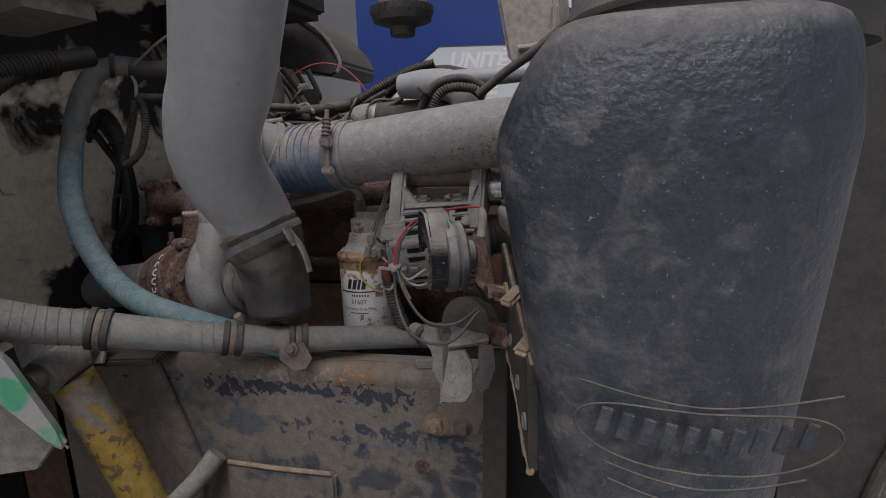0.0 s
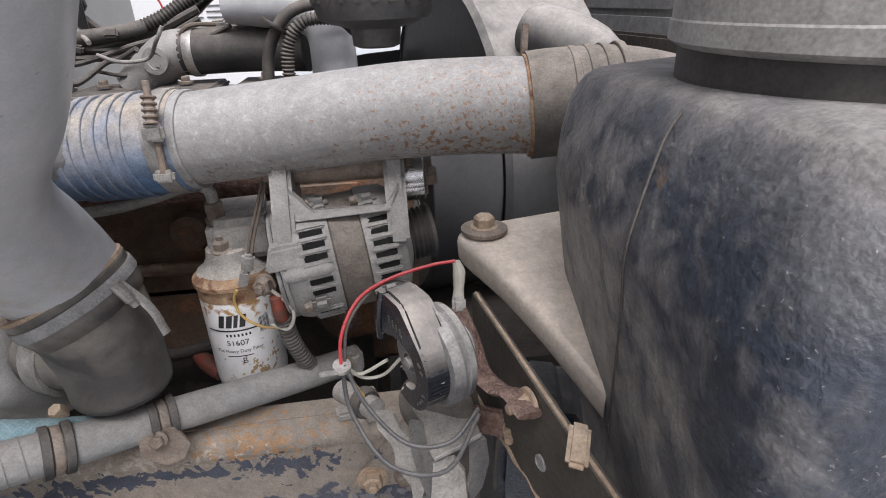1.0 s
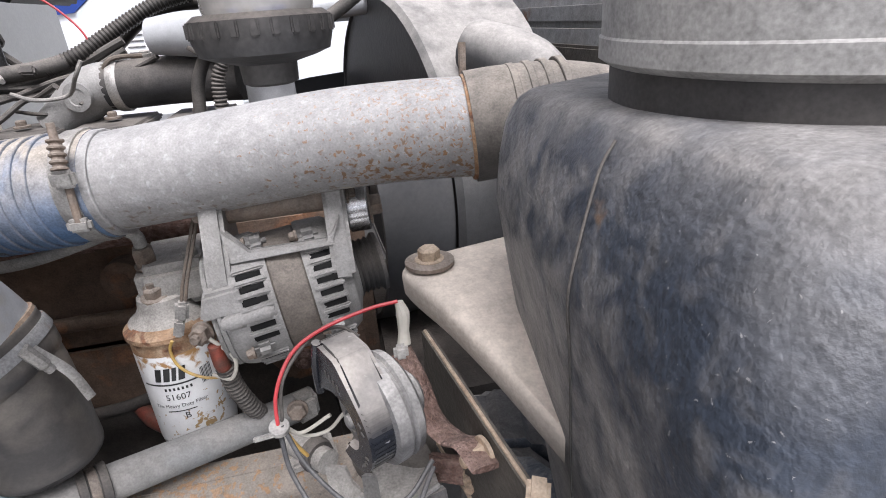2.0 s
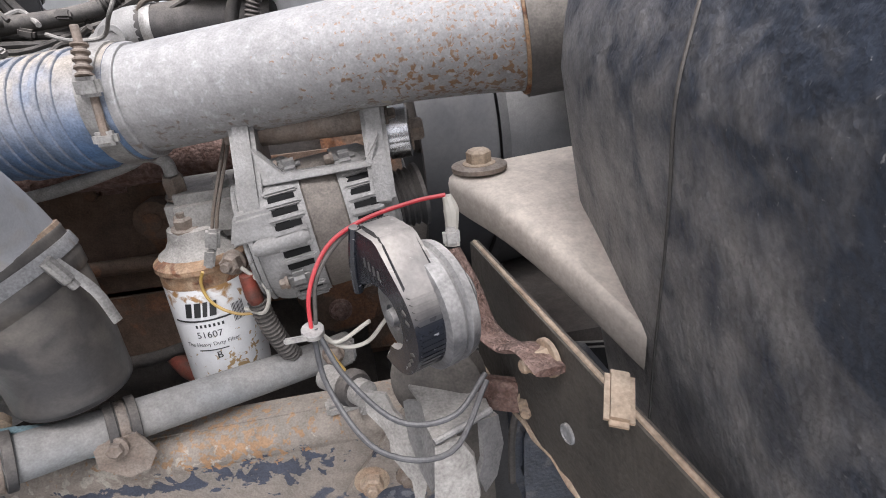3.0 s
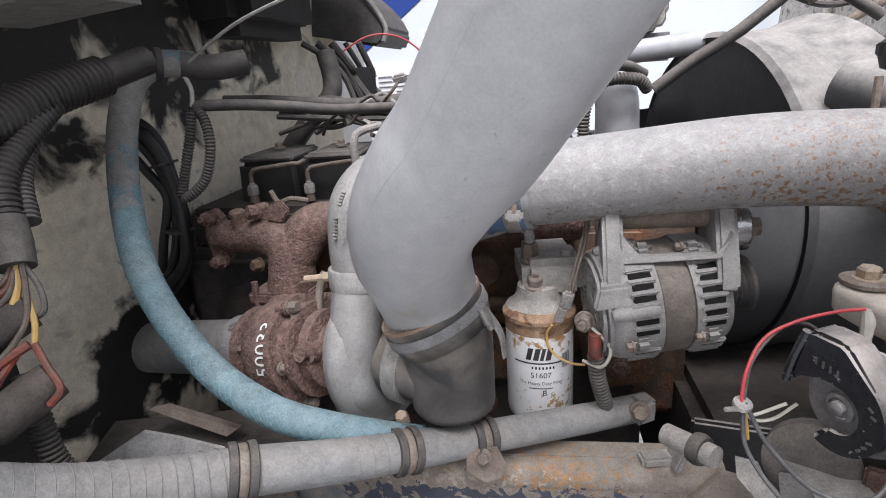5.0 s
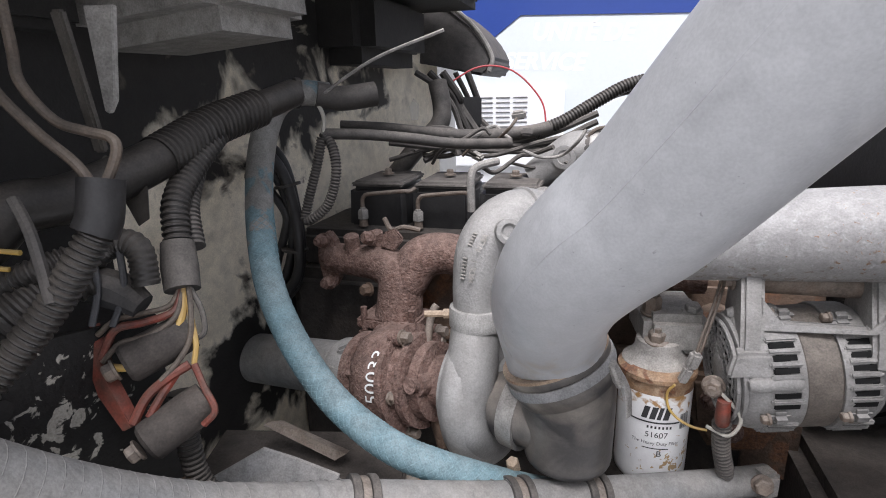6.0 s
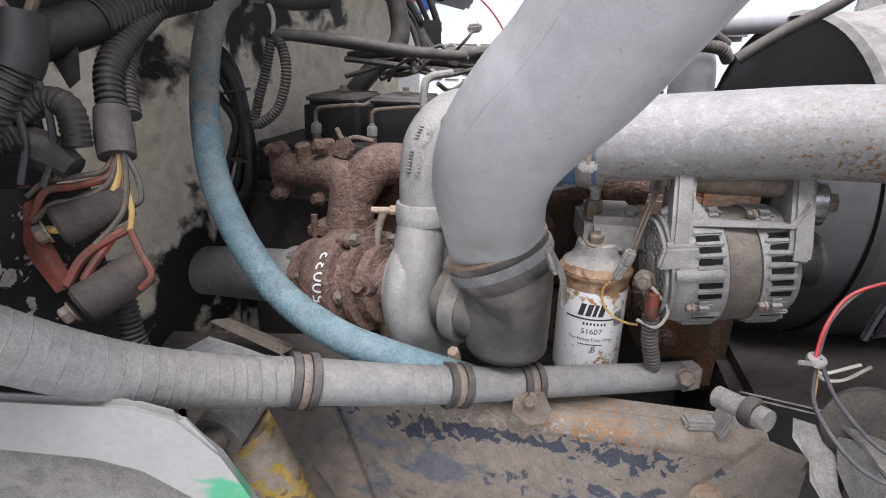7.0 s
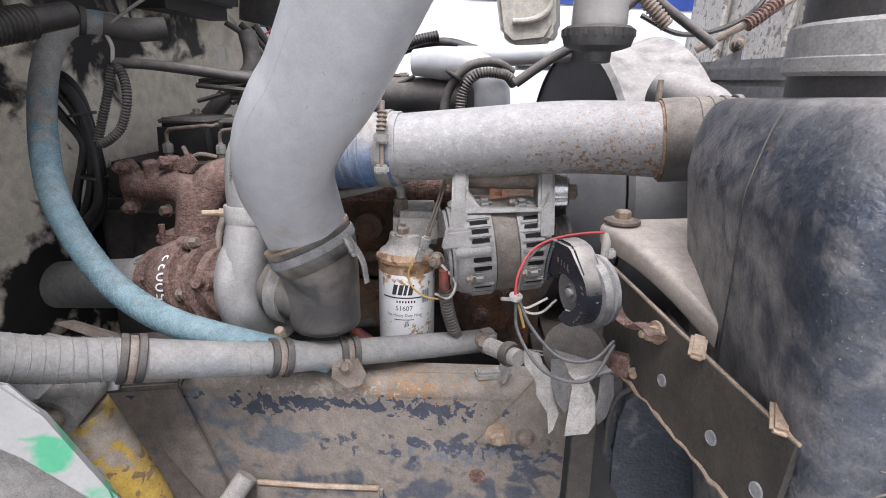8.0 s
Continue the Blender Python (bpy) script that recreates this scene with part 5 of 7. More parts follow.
part("heater_pipe", tube([(-0.485, 0.47, 1.26), (-0.467, 0.485, 1.29), (-0.423, 0.516, 1.348), (-0.387, 0.537, 1.386), (-0.383, 0.550, 1.42), (-0.395, 0.562, 1.47)], 0.019, 16), M_CONDUIT, loom, "dusty grey hose")
part("main_trunk", tube([(-0.534, 0.398, 1.397), (-0.456, 0.414, 1.390), (-0.369, 0.431, 1.379), (-0.292, 0.447, 1.372), (-0.207, 0.469, 1.377), (-0.16, 0.483, 1.385)], [0.008, 0.010, 0.011, 0.013, 0.012, 0.012], 12), M_CONDUIT, loom, "taped dusty trunk")
part("ribbed_conduit", tube([(-0.19, 0.475, 1.376), (-0.14, 0.49, 1.395), (-0.097, 0.51, 1.42), (-0.034, 0.537, 1.454), (0.02, 0.55, 1.468)], 0.012, 12, rib=0.0018, pitch=0.006), M_LOOM, loom)
tng = random.Random(21)
for k, m_ in enumerate((M_CONDUIT, M_CASTDUST, M_CONDUIT, M_TANRUST, M_CONDUIT, M_CASTDUST, M_LOOM, M_CONDUIT)):
    base_ = [V(-0.392, 0.445, 1.342), V(-0.34, 0.46, 1.352), V(-0.28, 0.475, 1.357), V(-0.22, 0.487, 1.356), V(-0.172, 0.50, 1.352)]
    part("wire", tube([p + V(tng.uniform(-0.008, 0.008), tng.uniform(-0.02, 0.02), tng.uniform(-0.016, 0.016)) for p in base_], tng.uniform(0.0025, 0.0055), 8), m_, loom)
for x, z in ((-0.355, 1.352), (-0.30, 1.372), (-0.255, 1.360), (-0.20, 1.378)):
    part("clip", box((x, 0.448, z), (0.020, 0.016, 0.013), (tng.uniform(-20, 20), tng.uniform(-20, 20), 10), 0.003), M_CONDUIT, loom, "dusty connector")
wob = random.Random(5)
for k in range(9):
    x_, y_, z_ = -0.40 + 0.034 * k, 0.40 + wob.uniform(-0.03, 0.05), 1.335 + wob.uniform(-0.01, 0.02)
    run = [V(x_, y_, z_)]
    for q in range(4):
        run.append(run[-1] + V(wob.uniform(0.012, 0.045), wob.uniform(-0.03, 0.03), wob.uniform(-0.022, 0.028)))
    part("stray_wire", tube(run, wob.uniform(0.0025, 0.0045), 8), (M_CONDUIT, M_LOOM, M_CASTDUST, M_BROWNWIRE)[k % 4], loom)
    if k % 2:
        part("plug", box(run[-1], (0.022, 0.014, 0.013), (wob.uniform(-30, 30), wob.uniform(-30, 30), wob.uniform(-40, 40)), 0.003), M_CASTDUST, loom, "dusty grey connector")
part("drop_wire", tube([(-0.34, 0.432, 1.378), (-0.325, 0.43, 1.36), (-0.318, 0.425, 1.34)], 0.006, 8), M_CONDUIT, loom)
part("relay_plate", box((-0.354, 0.662, 1.408), (0.056, 0.01, 0.062), (0, 0, 14), 0.003), M_COVER, loom, "black relay box")
part("white_tag", prism([(-0.425, 0.47, 1.425), (-0.417, 0.472, 1.44), (-0.408, 0.474, 1.43), (-0.41, 0.474, 1.40), (-0.422, 0.47, 1.40)], (0, 0.002, 0)), M_WIRE_W, loom, "torn white label")
part("arch_tie", band((0.066, 0.295, 1.385), (0.5, 0.1, 0.7), 0.018, 0.005, 0.001, 16), M_LOOM, loom)
for k in range(5):
    y_ = 0.56 + 0.03 * k
    part("rear_hose", tube([(-0.44 + 0.02 * k, y_, 1.49), (-0.40 + 0.015 * k, y_ + 0.02, 1.46 - 0.01 * k), (-0.37, y_ + 0.03, 1.42), (-0.35 + 0.01 * k, y_ + 0.03, 1.36)], 0.006 + 0.0015 * (k % 3), 8), M_LOOM if k % 2 else M_CONDUIT, loom)

inj = thing("injector_lines", (-0.35, 0.3, 1.25), "thin bent steel fuel lines with rusty nuts", "fuel lines")
for x, far in ((-0.470, -0.385), (-0.370, -0.285)):
    part("line", tube([(x, 0.362, 1.256), (x, 0.362, 1.276), (x + 0.004, 0.362, 1.284), (x + 0.014, 0.362, 1.288), (far - 0.014, 0.362, 1.294), (far, 0.364, 1.294), (far + 0.004, 0.380, 1.296)], 0.0036, 10), M_BOLT, inj)
    part("nut", hexbolt((x, 0.362, 1.244), (0, 0, 1), 0.0095, 0.016, 0.006, None, 0.004), M_CASTDUST, inj)
    part("sleeve", lathe((x, 0.362, 1.232), (0, 0, 1), [(0, 0.008), (0.012, 0.007)], 12), M_BOLT, inj)
part("riser", tube([(-0.262, 0.29, 1.28), (-0.262, 0.29, 1.33), (-0.255, 0.30, 1.345), (-0.23, 0.33, 1.35)], 0.006, 10), M_CASTDUST, inj)
part("branch", tube([(-0.40, 0.285, 1.265), (-0.385, 0.275, 1.25), (-0.365, 0.275, 1.255), (-0.34, 0.28, 1.25)], 0.004, 8), M_BOLT, inj)

# ---- hoses along the rail ----
hh = thing("heater_hose", (-0.2, 0.0, 1.0), "long grey wrapped hose clipped along the frame rail", "hose")
part("hose", tube([(-0.47, -0.40, 1.36), (-0.46, -0.34, 1.285), (-0.435, -0.275, 1.205), (-0.390, -0.210, 1.141), (-0.342, -0.148, 1.099), (-0.284, -0.098, 1.076), (-0.213, -0.052, 1.054), (-0.143, -0.008, 1.036), (-0.06, 0.040, 1.022), (0.03, 0.085, 1.012), (0.09, 0.118, 1.004), (0.13, 0.140, 1.000)],
                  [0.025, 0.025, 0.025, 0.025, 0.0245, 0.0235, 0.022, 0.0205, 0.0185, 0.018, 0.0175, 0.0175], 24, 6), M_HOSE, hh)
wrap_line = [(-0.47, -0.40, 1.36), (-0.46, -0.34, 1.285), (-0.435, -0.275, 1.205), (-0.390, -0.210, 1.141), (-0.342, -0.148, 1.099), (-0.284, -0.098, 1.076)]
part("wrap", helix(wrap_line, 0.0250, 0.0135, 0.0005, 1, 0.0, None, 5, 18), M_HOSE, hh, "spiral seam of the wrapping")
part("wrap", helix([(-0.284, -0.098, 1.076), (-0.213, -0.052, 1.054), (-0.143, -0.008, 1.036)], 0.0222, 0.015, 0.0004, 1, 0.0, None, 4, 14), M_HOSE, hh)
for at, d, r in (((-0.284, -0.098, 1.076), (0.80, 0.54, -0.26), 0.0245), ((-0.148, -0.011, 1.037), (0.81, 0.56, -0.22), 0.0215), ((-0.070, 0.034, 1.0235), (0.85, 0.51, -0.14), 0.0195)):
    d = V(*d).normalized()
    c = part("p_clip", band(V(*at) - d * 0.009, d, r, 0.008, 0.003), M_RUBBER, hh, "rubber-lined pipe clip")
    part("clip_strap", band(V(*at) + d * 0.009, d, r, 0.008, 0.003), M_RUBBER, c)
    part("clip_core", band(V(*at), d, r, 0.008, 0.0015), M_BOLT, c)
part("clip_bolt", hexbolt((-0.156, 0.026, 1.048), (-0.1, -0.5, 1), 0.008, 0.014, 0.0), M_TANRUST, hh)
part("clip_bracket", prism([(-0.085, 0.010, 1.025), (-0.052, 0.020, 1.025), (-0.042, 0.022, 1.000), (-0.050, 0.016, 0.987), (-0.066, 0.011, 0.985), (-0.086, 0.008, 1.002)], (0.001, -0.004, 0)), M_BOLT, hh)
part("clip_bolt", hexbolt((-0.067, 0.009, 1.018), (0.1, -1, 0.2), 0.007, 0.007, 0.010), M_BOLT, hh)
part("end_clip", box((0.122, 0.124, 1.006), (0.03, 0.025, 0.035), (0, 0, 30), 0.006), M_CASTDUST, hh)
part("clip_bolt", hexbolt((0.116, 0.110, 1.013), (0, -1, 0.2), 0.010, 0.010, 0.012), M_BOLT, hh)

bh = thing("coolant_hose", (-0.4, 0.1, 1.0), "faded blue braided hose looping down from the cowl", "hose")
BLUE_LINE = [(-0.1, 0.045, 1.005), (-0.167, 0.004, 1.042), (-0.23, -0.02, 1.071), (-0.279, -0.024, 1.089), (-0.339, -0.003, 1.107), (-0.384, 0.014, 1.136), (-0.426, 0.029, 1.187), (-0.463, 0.056, 1.24), (-0.494, 0.099, 1.307), (-0.512, 0.145, 1.381), (-0.512, 0.184, 1.435), (-0.491, 0.213, 1.455), (-0.458, 0.242, 1.452)]
bhose = part("hose", tube(BLUE_LINE, 0.0176, 22, 6), M_BLUEHOSE, bh)
for k in range(9):
    for turn in (1, -1):
        part("thread", helix(BLUE_LINE[:-4], 0.0175, 0.085, 0.0005, turn, 2 * math.pi * k / 9, None, 4, 16), M_BRAID, bhose)
part("pipe", tube([(-0.468, 0.225, 1.453), (-0.440, 0.245, 1.447), (-0.40, 0.275, 1.452)], 0.0175, 18), M_CONDUIT, bh, "dusty pipe stub")
part("clip", band((-0.487, 0.205, 1.455), (0.7, 0.65, -0.1), 0.0185, 0.008, 0.002), M_RUBBER, bh)

coil = thing("hose_coil", (-0.5, 0.2, 1.1), "thick black cables hanging in loops", "cables")
for ox, oy, oz, r in ((0.0, 0.0, 0.0, 0.0085), (-0.015, 0.008, -0.012, 0.0075), (-0.006, 0.016, 0.010, 0.0085), (-0.026, 0.003, -0.030, 0.007), (-0.021, 0.018, 0.004, 0.008)):
    part("cable", tube([(-0.605 + ox, 0.255 + oy, 1.345 + oz), (-0.575 + ox, 0.25 + oy, 1.368 + oz), (-0.549 + ox, 0.25 + oy, 1.338 + oz), (-0.536 + ox * 0.6, 0.25 + oy * 0.6, 1.285 + oz * 0.4), (-0.533 + ox, 0.25 + oy, 1.225 - oz * 0.5), (-0.548 + ox * 1.2, 0.255 + oy, 1.165 - oz), (-0.60, 0.265 + oy, 1.115 - oz)], r, 12), M_COVER, coil)
for at, d in (((-0.548, 0.258, 1.318), (0.2, 0, -1)), ((-0.546, 0.258, 1.215), (-0.1, 0, -1))):
    part("tie", band(at, d, 0.019, 0.004, 0.0015, 18), M_LOOM, coil)
lp = thing("wire_loop", (-0.49, 0.25, 1.28), "grey ribbed conduit hanging in a tied loop", "conduit")
part("conduit", tube([(-0.487, 0.262, 1.39), (-0.495, 0.255, 1.35), (-0.508, 0.245, 1.30), (-0.512, 0.24, 1.275), (-0.495, 0.24, 1.28), (-0.475, 0.245, 1.30), (-0.463, 0.25, 1.34), (-0.47, 0.26, 1.375), (-0.487, 0.268, 1.395)], 0.0075, 12, rib=0.0015, pitch=0.0045), M_CONDUIT, lp)
part("trunk", tube([(-0.487, 0.266, 1.395), (-0.43, 0.29, 1.392), (-0.37, 0.31, 1.385), (-0.31, 0.34, 1.375), (-0.24, 0.40, 1.37)], 0.008, 12), M_CONDUIT, lp)
part("tie", tube([(-0.495, 0.26, 1.45), (-0.482, 0.262, 1.42), (-0.485, 0.262, 1.395)], 0.003, 8), M_WIRE_W, lp)
part("tie_tail", tube([(-0.495, 0.26, 1.44), (-0.40, 0.25, 1.49), (-0.30, 0.245, 1.522)], 0.0022, 6), M_CASTDUST, lp)

# ---- frame rail ----
rail = thing("frame_rail", (-0.05, 0.05, 0.6), "dusty frame rail with flaking navy paint and rust", "frame rail")
part("web", prism([(-0.55, 0.015, 0.60), (0.24, 0.015, 0.60), (0.24, 0.015, 0.968), (-0.55, 0.015, 0.968)], (0, 0.01, 0), 0.002), M_RAIL, rail)
part("top_edge", tube([(-0.55, 0.0365, 0.966), (-0.2, 0.036, 0.966), (0.20, 0.036, 0.972)], 0.0225, 24, 3), M_RAIL, rail, "rounded upper edge, rust and bare dust")
part("flange", prism([(-0.55, 0.035, 0.976), (0.20, 0.035, 0.984), (0.20, 0.062, 0.984), (-0.55, 0.062, 0.976)], (0, 0, 0.0105)), M_RAIL, rail)
part("rear_rail", box((-1.35, 0.05, 0.80), (1.65, 0.07, 0.26), None, 0.01), M_DARKRUST, rail, "dark rail under the cab")
part("far_rail", box((-0.85, 0.86, 0.80), (2.75, 0.07, 0.26), None, 0.01), M_DARKRUST, rail, "dark rail on the far side")
part("gusset", prism([(-0.42, 0.000, 0.99), (-0.315, 0.000, 0.99), (-0.25, 0.004, 0.80), (-0.262, 0.004, 0.74)], (0, 0.008, 0), 0.001), M_RAIL, rail, "dusty gusset plate")
part("weld_plate", box((-0.115, 0.010, 0.769), (0.19, 0.014, 0.09), None, 0.004), M_RAIL, rail)
part("weld_bead", tube([(-0.205, 0.004, 0.816), (-0.16, 0.004, 0.815), (-0.11, 0.004, 0.8145), (-0.06, 0.004, 0.8155), (-0.025, 0.004, 0.816)], 0.004, 8, 8), M_TANRUST, rail, "rusty weld bead")
part("pipe_stub", tube([(-0.215, -0.005, 0.835), (-0.24, -0.03, 0.80), (-0.29, -0.06, 0.75)], [0.016, 0.015, 0.015], 14), M_CASTDUST, rail)
part("splice_plate", prism([(0.115, 0.008, 0.90), (0.20, 0.008, 0.90), (0.235, 0.008, 0.985), (0.19, 0.008, 1.0)], (0, 0.008, 0), 0.001), M_RAIL, rail)
part("bolt", hexbolt((0.144, 0.008, 0.915), (0, -1, 0), 0.012, 0.012, 0.018, None, 0.006), M_TANRUST, rail)
part("bolt", hexbolt((0.182, 0.008, 0.913), (0, -1, 0), 0.010, 0.010, 0.014), M_BOLT, rail)
part("hole", lathe((0.118, 0.0145, 0.839), (0, -1, 0), [(0, 0.012), (0.0012, 0.012), (0.0014, 0.008), (0.0008, 0.008)], 18), M_RUST, rail, "rusty drilled hole")
part("clip", box((0.135, 0.035, 0.995), (0.05, 0.02, 0.012), (0, 0, 10), 0.003), M_CASTDUST, rail)
part("clip", box((0.15, 0.03, 1.005), (0.008, 0.03, 0.03), (0, 20, 10), 0.002), M_CASTDUST, rail)

shock = thing("shock_absorber", (-0.42, 0.0, 0.6), "yellow shock absorber, chipped and dusty", "shock absorber")
part("tube", tube([(-0.40, -0.045, 0.985), (-0.37, -0.02, 0.86), (-0.33, 0.0, 0.70)], 0.030, 24, 2), M_SHOCK, shock)
part("eye", lathe((-0.405, -0.085, 1.0), (0, 1, 0.2), [(0, 0.026), (0.06, 0.026)], 20), M_CASTDUST, shock)
part("pin", lathe((-0.405, -0.10, 1.0), (0.1, 1, 0.2), [(0, 0.014), (0.10, 0.014)], 14), M_BOLT, shock)

# ---- black intake housing ----
def housing_section(z, inset, left=0.0):
    """Plan outline at a height, corners rounded."""
    right = -0.7 * left
    pts = [(0.303 + left, -0.070), (0.278 + left, -0.358), (0.464 + right, -0.352), (0.545 + right, -0.16), (0.55 + right, 0.02), (0.40, -0.015)]
    slope = 0.020 * max(0.0, min(1.0, (z - 1.312) / 0.055))
    pts[1] = (pts[1][0] + slope, pts[1][1] + 0.4 * slope)
    cx, cy = 0.43, -0.16
    pts = [(cx + (x - cx) * (1 - inset / 0.13), cy + (y - cy) * (1 - inset / 0.13)) for x, y in pts]
    rad_ = [0.022, 0.045, 0.055, 0.06, 0.03, 0.04]
    out = []
    for i, (x, y) in enumerate(pts):
        a, b = Vector(pts[i - 1]), Vector(pts[(i + 1) % len(pts)])
        p = Vector((x, y))
        p1, p2 = p + (a - p).normalized() * rad_[i], p + (b - p).normalized() * rad_[i]
        for k in range(7):
            t = k / 6
            out.append((1 - t) ** 2 * p1 + 2 * t * (1 - t) * p + t * t * p2)
    fall = 0.03 * max(0.0, min(1.0, (z - 1.25) / 0.13))
    return [Vector((q.x, q.y, z - fall * max(0.0, q.y + 0.33))) for q in out]


def on_left_wall(y, z):
    """A point just proud of the housing's left wall."""
    left = np.interp(z, [0.72, 0.85, 0.98, 1.08, 1.17, 1.25, 1.305], [0.06, 0.05, 0.036, 0.026, 0.014, 0.005, 0.0])
    inset = np.interp(z, [0.72, 0.85, 0.98, 1.08, 1.17, 1.25, 1.305, 1.316, 1.335, 1.356, 1.365, 1.372], [0.04, 0.028, 0.018, 0.010, 0.005, 0.002, 0.0, 0.0006, 0.0012, 0.0040, 0.0068, 0.0110])
    slope = 0.020 * max(0.0, min(1.0, (z - 1.312) / 0.055))
    x = 0.278 + left + 0.025 * (y + 0.358) / 0.288 + slope * (-0.070 - y) / 0.288
    return V(0.43 + (x - 0.43) * (1 - inset / 0.13) - 0.0004, y, z - 0.03 * max(0.0, min(1.0, (z - 1.25) / 0.13)) * max(0.0, y + 0.33))


house = thing("intake_housing", (0.43, -0.12, 0.8), "large dusty black moulded plastic intake housing", "intake housing")
hb = bmesh.new()
levels = [(0.72, 0.04, 0.06), (0.85, 0.028, 0.05), (0.98, 0.018, 0.036), (1.08, 0.010, 0.026), (1.17, 0.005, 0.014), (1.25, 0.002, 0.005), (1.305, 0.0, 0.0), (1.316, 0.0006, 0.0), (1.335, 0.0012, 0.001), (1.356, 0.0040, 0.002), (1.365, 0.0068, 0.003), (1.372, 0.0110, 0.003), (1.376, 0.0165, 0.003), (1.378, 0.026, 0.003)]
rings = []
for z, ins, left in levels:
    rings.append([hb.verts.new(p) for p in housing_section(z, ins, left)])
for a, b in zip(rings, rings[1:]):
    for k in range(len(a)):
        hb.faces.new((a[k], a[(k + 1) % len(a)], b[(k + 1) % len(a)], b[k]))
hb.faces.new(rings[0][::-1])
hb.faces.new(rings[-1])
part("body", hb, M_HOUSING, house, "", 50)
part("seam", tube([on_left_wall(y, z) for y, z in [(-0.224, 1.370), (-0.225, 1.358), (-0.229, 1.330), (-0.230, 1.305), (-0.222, 1.27), (-0.212, 1.235), (-0.19, 1.17), (-0.165, 1.10)]], 0.0007, 6, 5), M_CONDUIT, house, "raised mould seam")
EMX = 0.400
oval = []
for k in range(41):
    a = 2 * math.pi * k / 40
    ca = math.copysign(abs(math.cos(a)) ** 0.6, math.cos(a))
    oval.append(V(EMX + 0.070 * ca, -0.3548 + 0.25 * (0.070 * ca) ** 2, 1.146 + 0.019 * math.sin(a) - 0.010 * math.sin(math.pi * (ca + 1) / 2)))
part("emblem_oval", tube(oval, 0.0008, 6, 1), M_CONDUIT, house, "embossed oval outline")
for k in range(10):
    part("emblem_bar", box((EMX - 0.053 + 0.0118 * k, -0.3545, 1.148 - 0.010 * math.sin(math.pi * (k + 0.5) / 10)), (0.0070, 0.0018, 0.017), (0, 14, 0), 0.0006), M_HOUSING, house)
for dz, wide in ((0.021, 0.068), (-0.030, 0.055), (-0.042, 0.050)):
    part("emblem_line", tube([(EMX - wide, -0.3535, 1.150 + dz), (EMX - wide * 0.5, -0.3548, 1.142 + dz), (EMX, -0.3552, 1.138 + dz), (EMX + wide * 0.5, -0.3548, 1.142 + dz), (EMX + wide, -0.3535, 1.150 + dz)], 0.0007, 6, 6), M_CONDUIT, house, "embossed line")
duct = part("duct", lathe((0.425, -0.205, 1.362), (0, 0, 1), [(0, 0.097), (0.030, 0.097), (0.032, 0.094), (0.25, 0.092)], 48), M_RUBBER, house, "black rubber duct")
part("duct_band", lathe((0.425, -0.205, 1.389), (0, 0, 1), [(0, 0.098), (0.003, 0.1025), (0.012, 0.1025), (0.013, 0.1015), (0.033, 0.1015), (0.036, 0.098)], 48), M_TAPE, duct, "pale grey band")
edge_line = smooth_path([(0.43, 0.036, 1.231), (0.33, 0.016, 1.231), (0.258, -0.003, 1.231), (0.241, -0.016, 1.231), (0.243, -0.034, 1.230), (0.262, -0.080, 1.224), (0.284, -0.130, 1.210), (0.310, -0.184, 1.186)], 5)
fb = bmesh.new()
middle = V(0.36, -0.05, 0)
lip = []
for inward, drop in ((0.012, 0.0), (0.004, 0.0012), (0.001, 0.004), (0.0, 0.008), (0.001, 0.022), (0.004, 0.027), (0.012, 0.027)):
    row = []
    for p in edge_line:
        d = (middle - V(p.x, p.y, 0)).normalized()
        row.append(fb.verts.new(p + d * inward - V(0, 0, drop)))
    lip.append(row)
for a, b in zip(lip, lip[1:]):
    for k in range(len(a) - 1):
        fb.faces.new((a[k], a[k + 1], b[k + 1], b[k]))
for row, z in ((lip[0], 0.0), (lip[-1], -0.027)):
    hub = fb.verts.new((0.41, -0.07, 1.226 + z))
    for k in range(len(row) - 1):
        fb.faces.new((row[k], row[k + 1], hub))
part("flange", fb, M_PLATE, house, "dust-covered mounting flange", 40)
part("washer", lathe((0.263, -0.022, 1.232), (0, 0, 1), [(0, 0.020), (0.003, 0.020), (0.004, 0.017)], 24), M_BOLT, house)
part("bolt", hexbolt((0.263, -0.022, 1.235), (0, 0, 1), 0.009, 0.010, 0.012), M_TANRUST, house)

part("lower_lobe", prism([(0.274, -0.020, 0.925), (0.276, -0.020, 0.976), (0.284, -0.020, 1.009), (0.307, -0.020, 1.025), (0.356, -0.020, 1.013), (0.410, -0.020, 0.933), (0.453, -0.020, 0.847), (0.317, -0.020, 0.810), (0.288, -0.020, 0.873)], (0.02, 0.10, 0), 0.012), M_HOUSING, house, "rounded lower lobe behind the bar")
part("lobe_rim", tube([(0.274, -0.021, 0.925), (0.276, -0.021, 0.976), (0.284, -0.021, 1.009), (0.307, -0.021, 1.025)], 0.0035, 8, 5), M_CONDUIT, house, "pale rolled rim")

liner = thing("wheel_arch_liner", (0.66, 0.12, 0.6), "black plastic wheel arch liner", "liner")
part("liner", prism([(0.60, 0.10, 0.45), (0.66, 0.09, 0.45), (0.70, 0.09, 0.80), (0.745, 0.09, 1.00), (0.80, 0.09, 1.50), (0.60, 0.10, 1.50)], (0, 0.02, 0), 0.006), M_RUBBER, liner)
part("edge", tube([(0.662, 0.085, 0.45), (0.703, 0.085, 0.80), (0.748, 0.085, 1.00), (0.805, 0.085, 1.50)], 0.008, 10), M_CONDUIT, liner, "pale rolled edge")

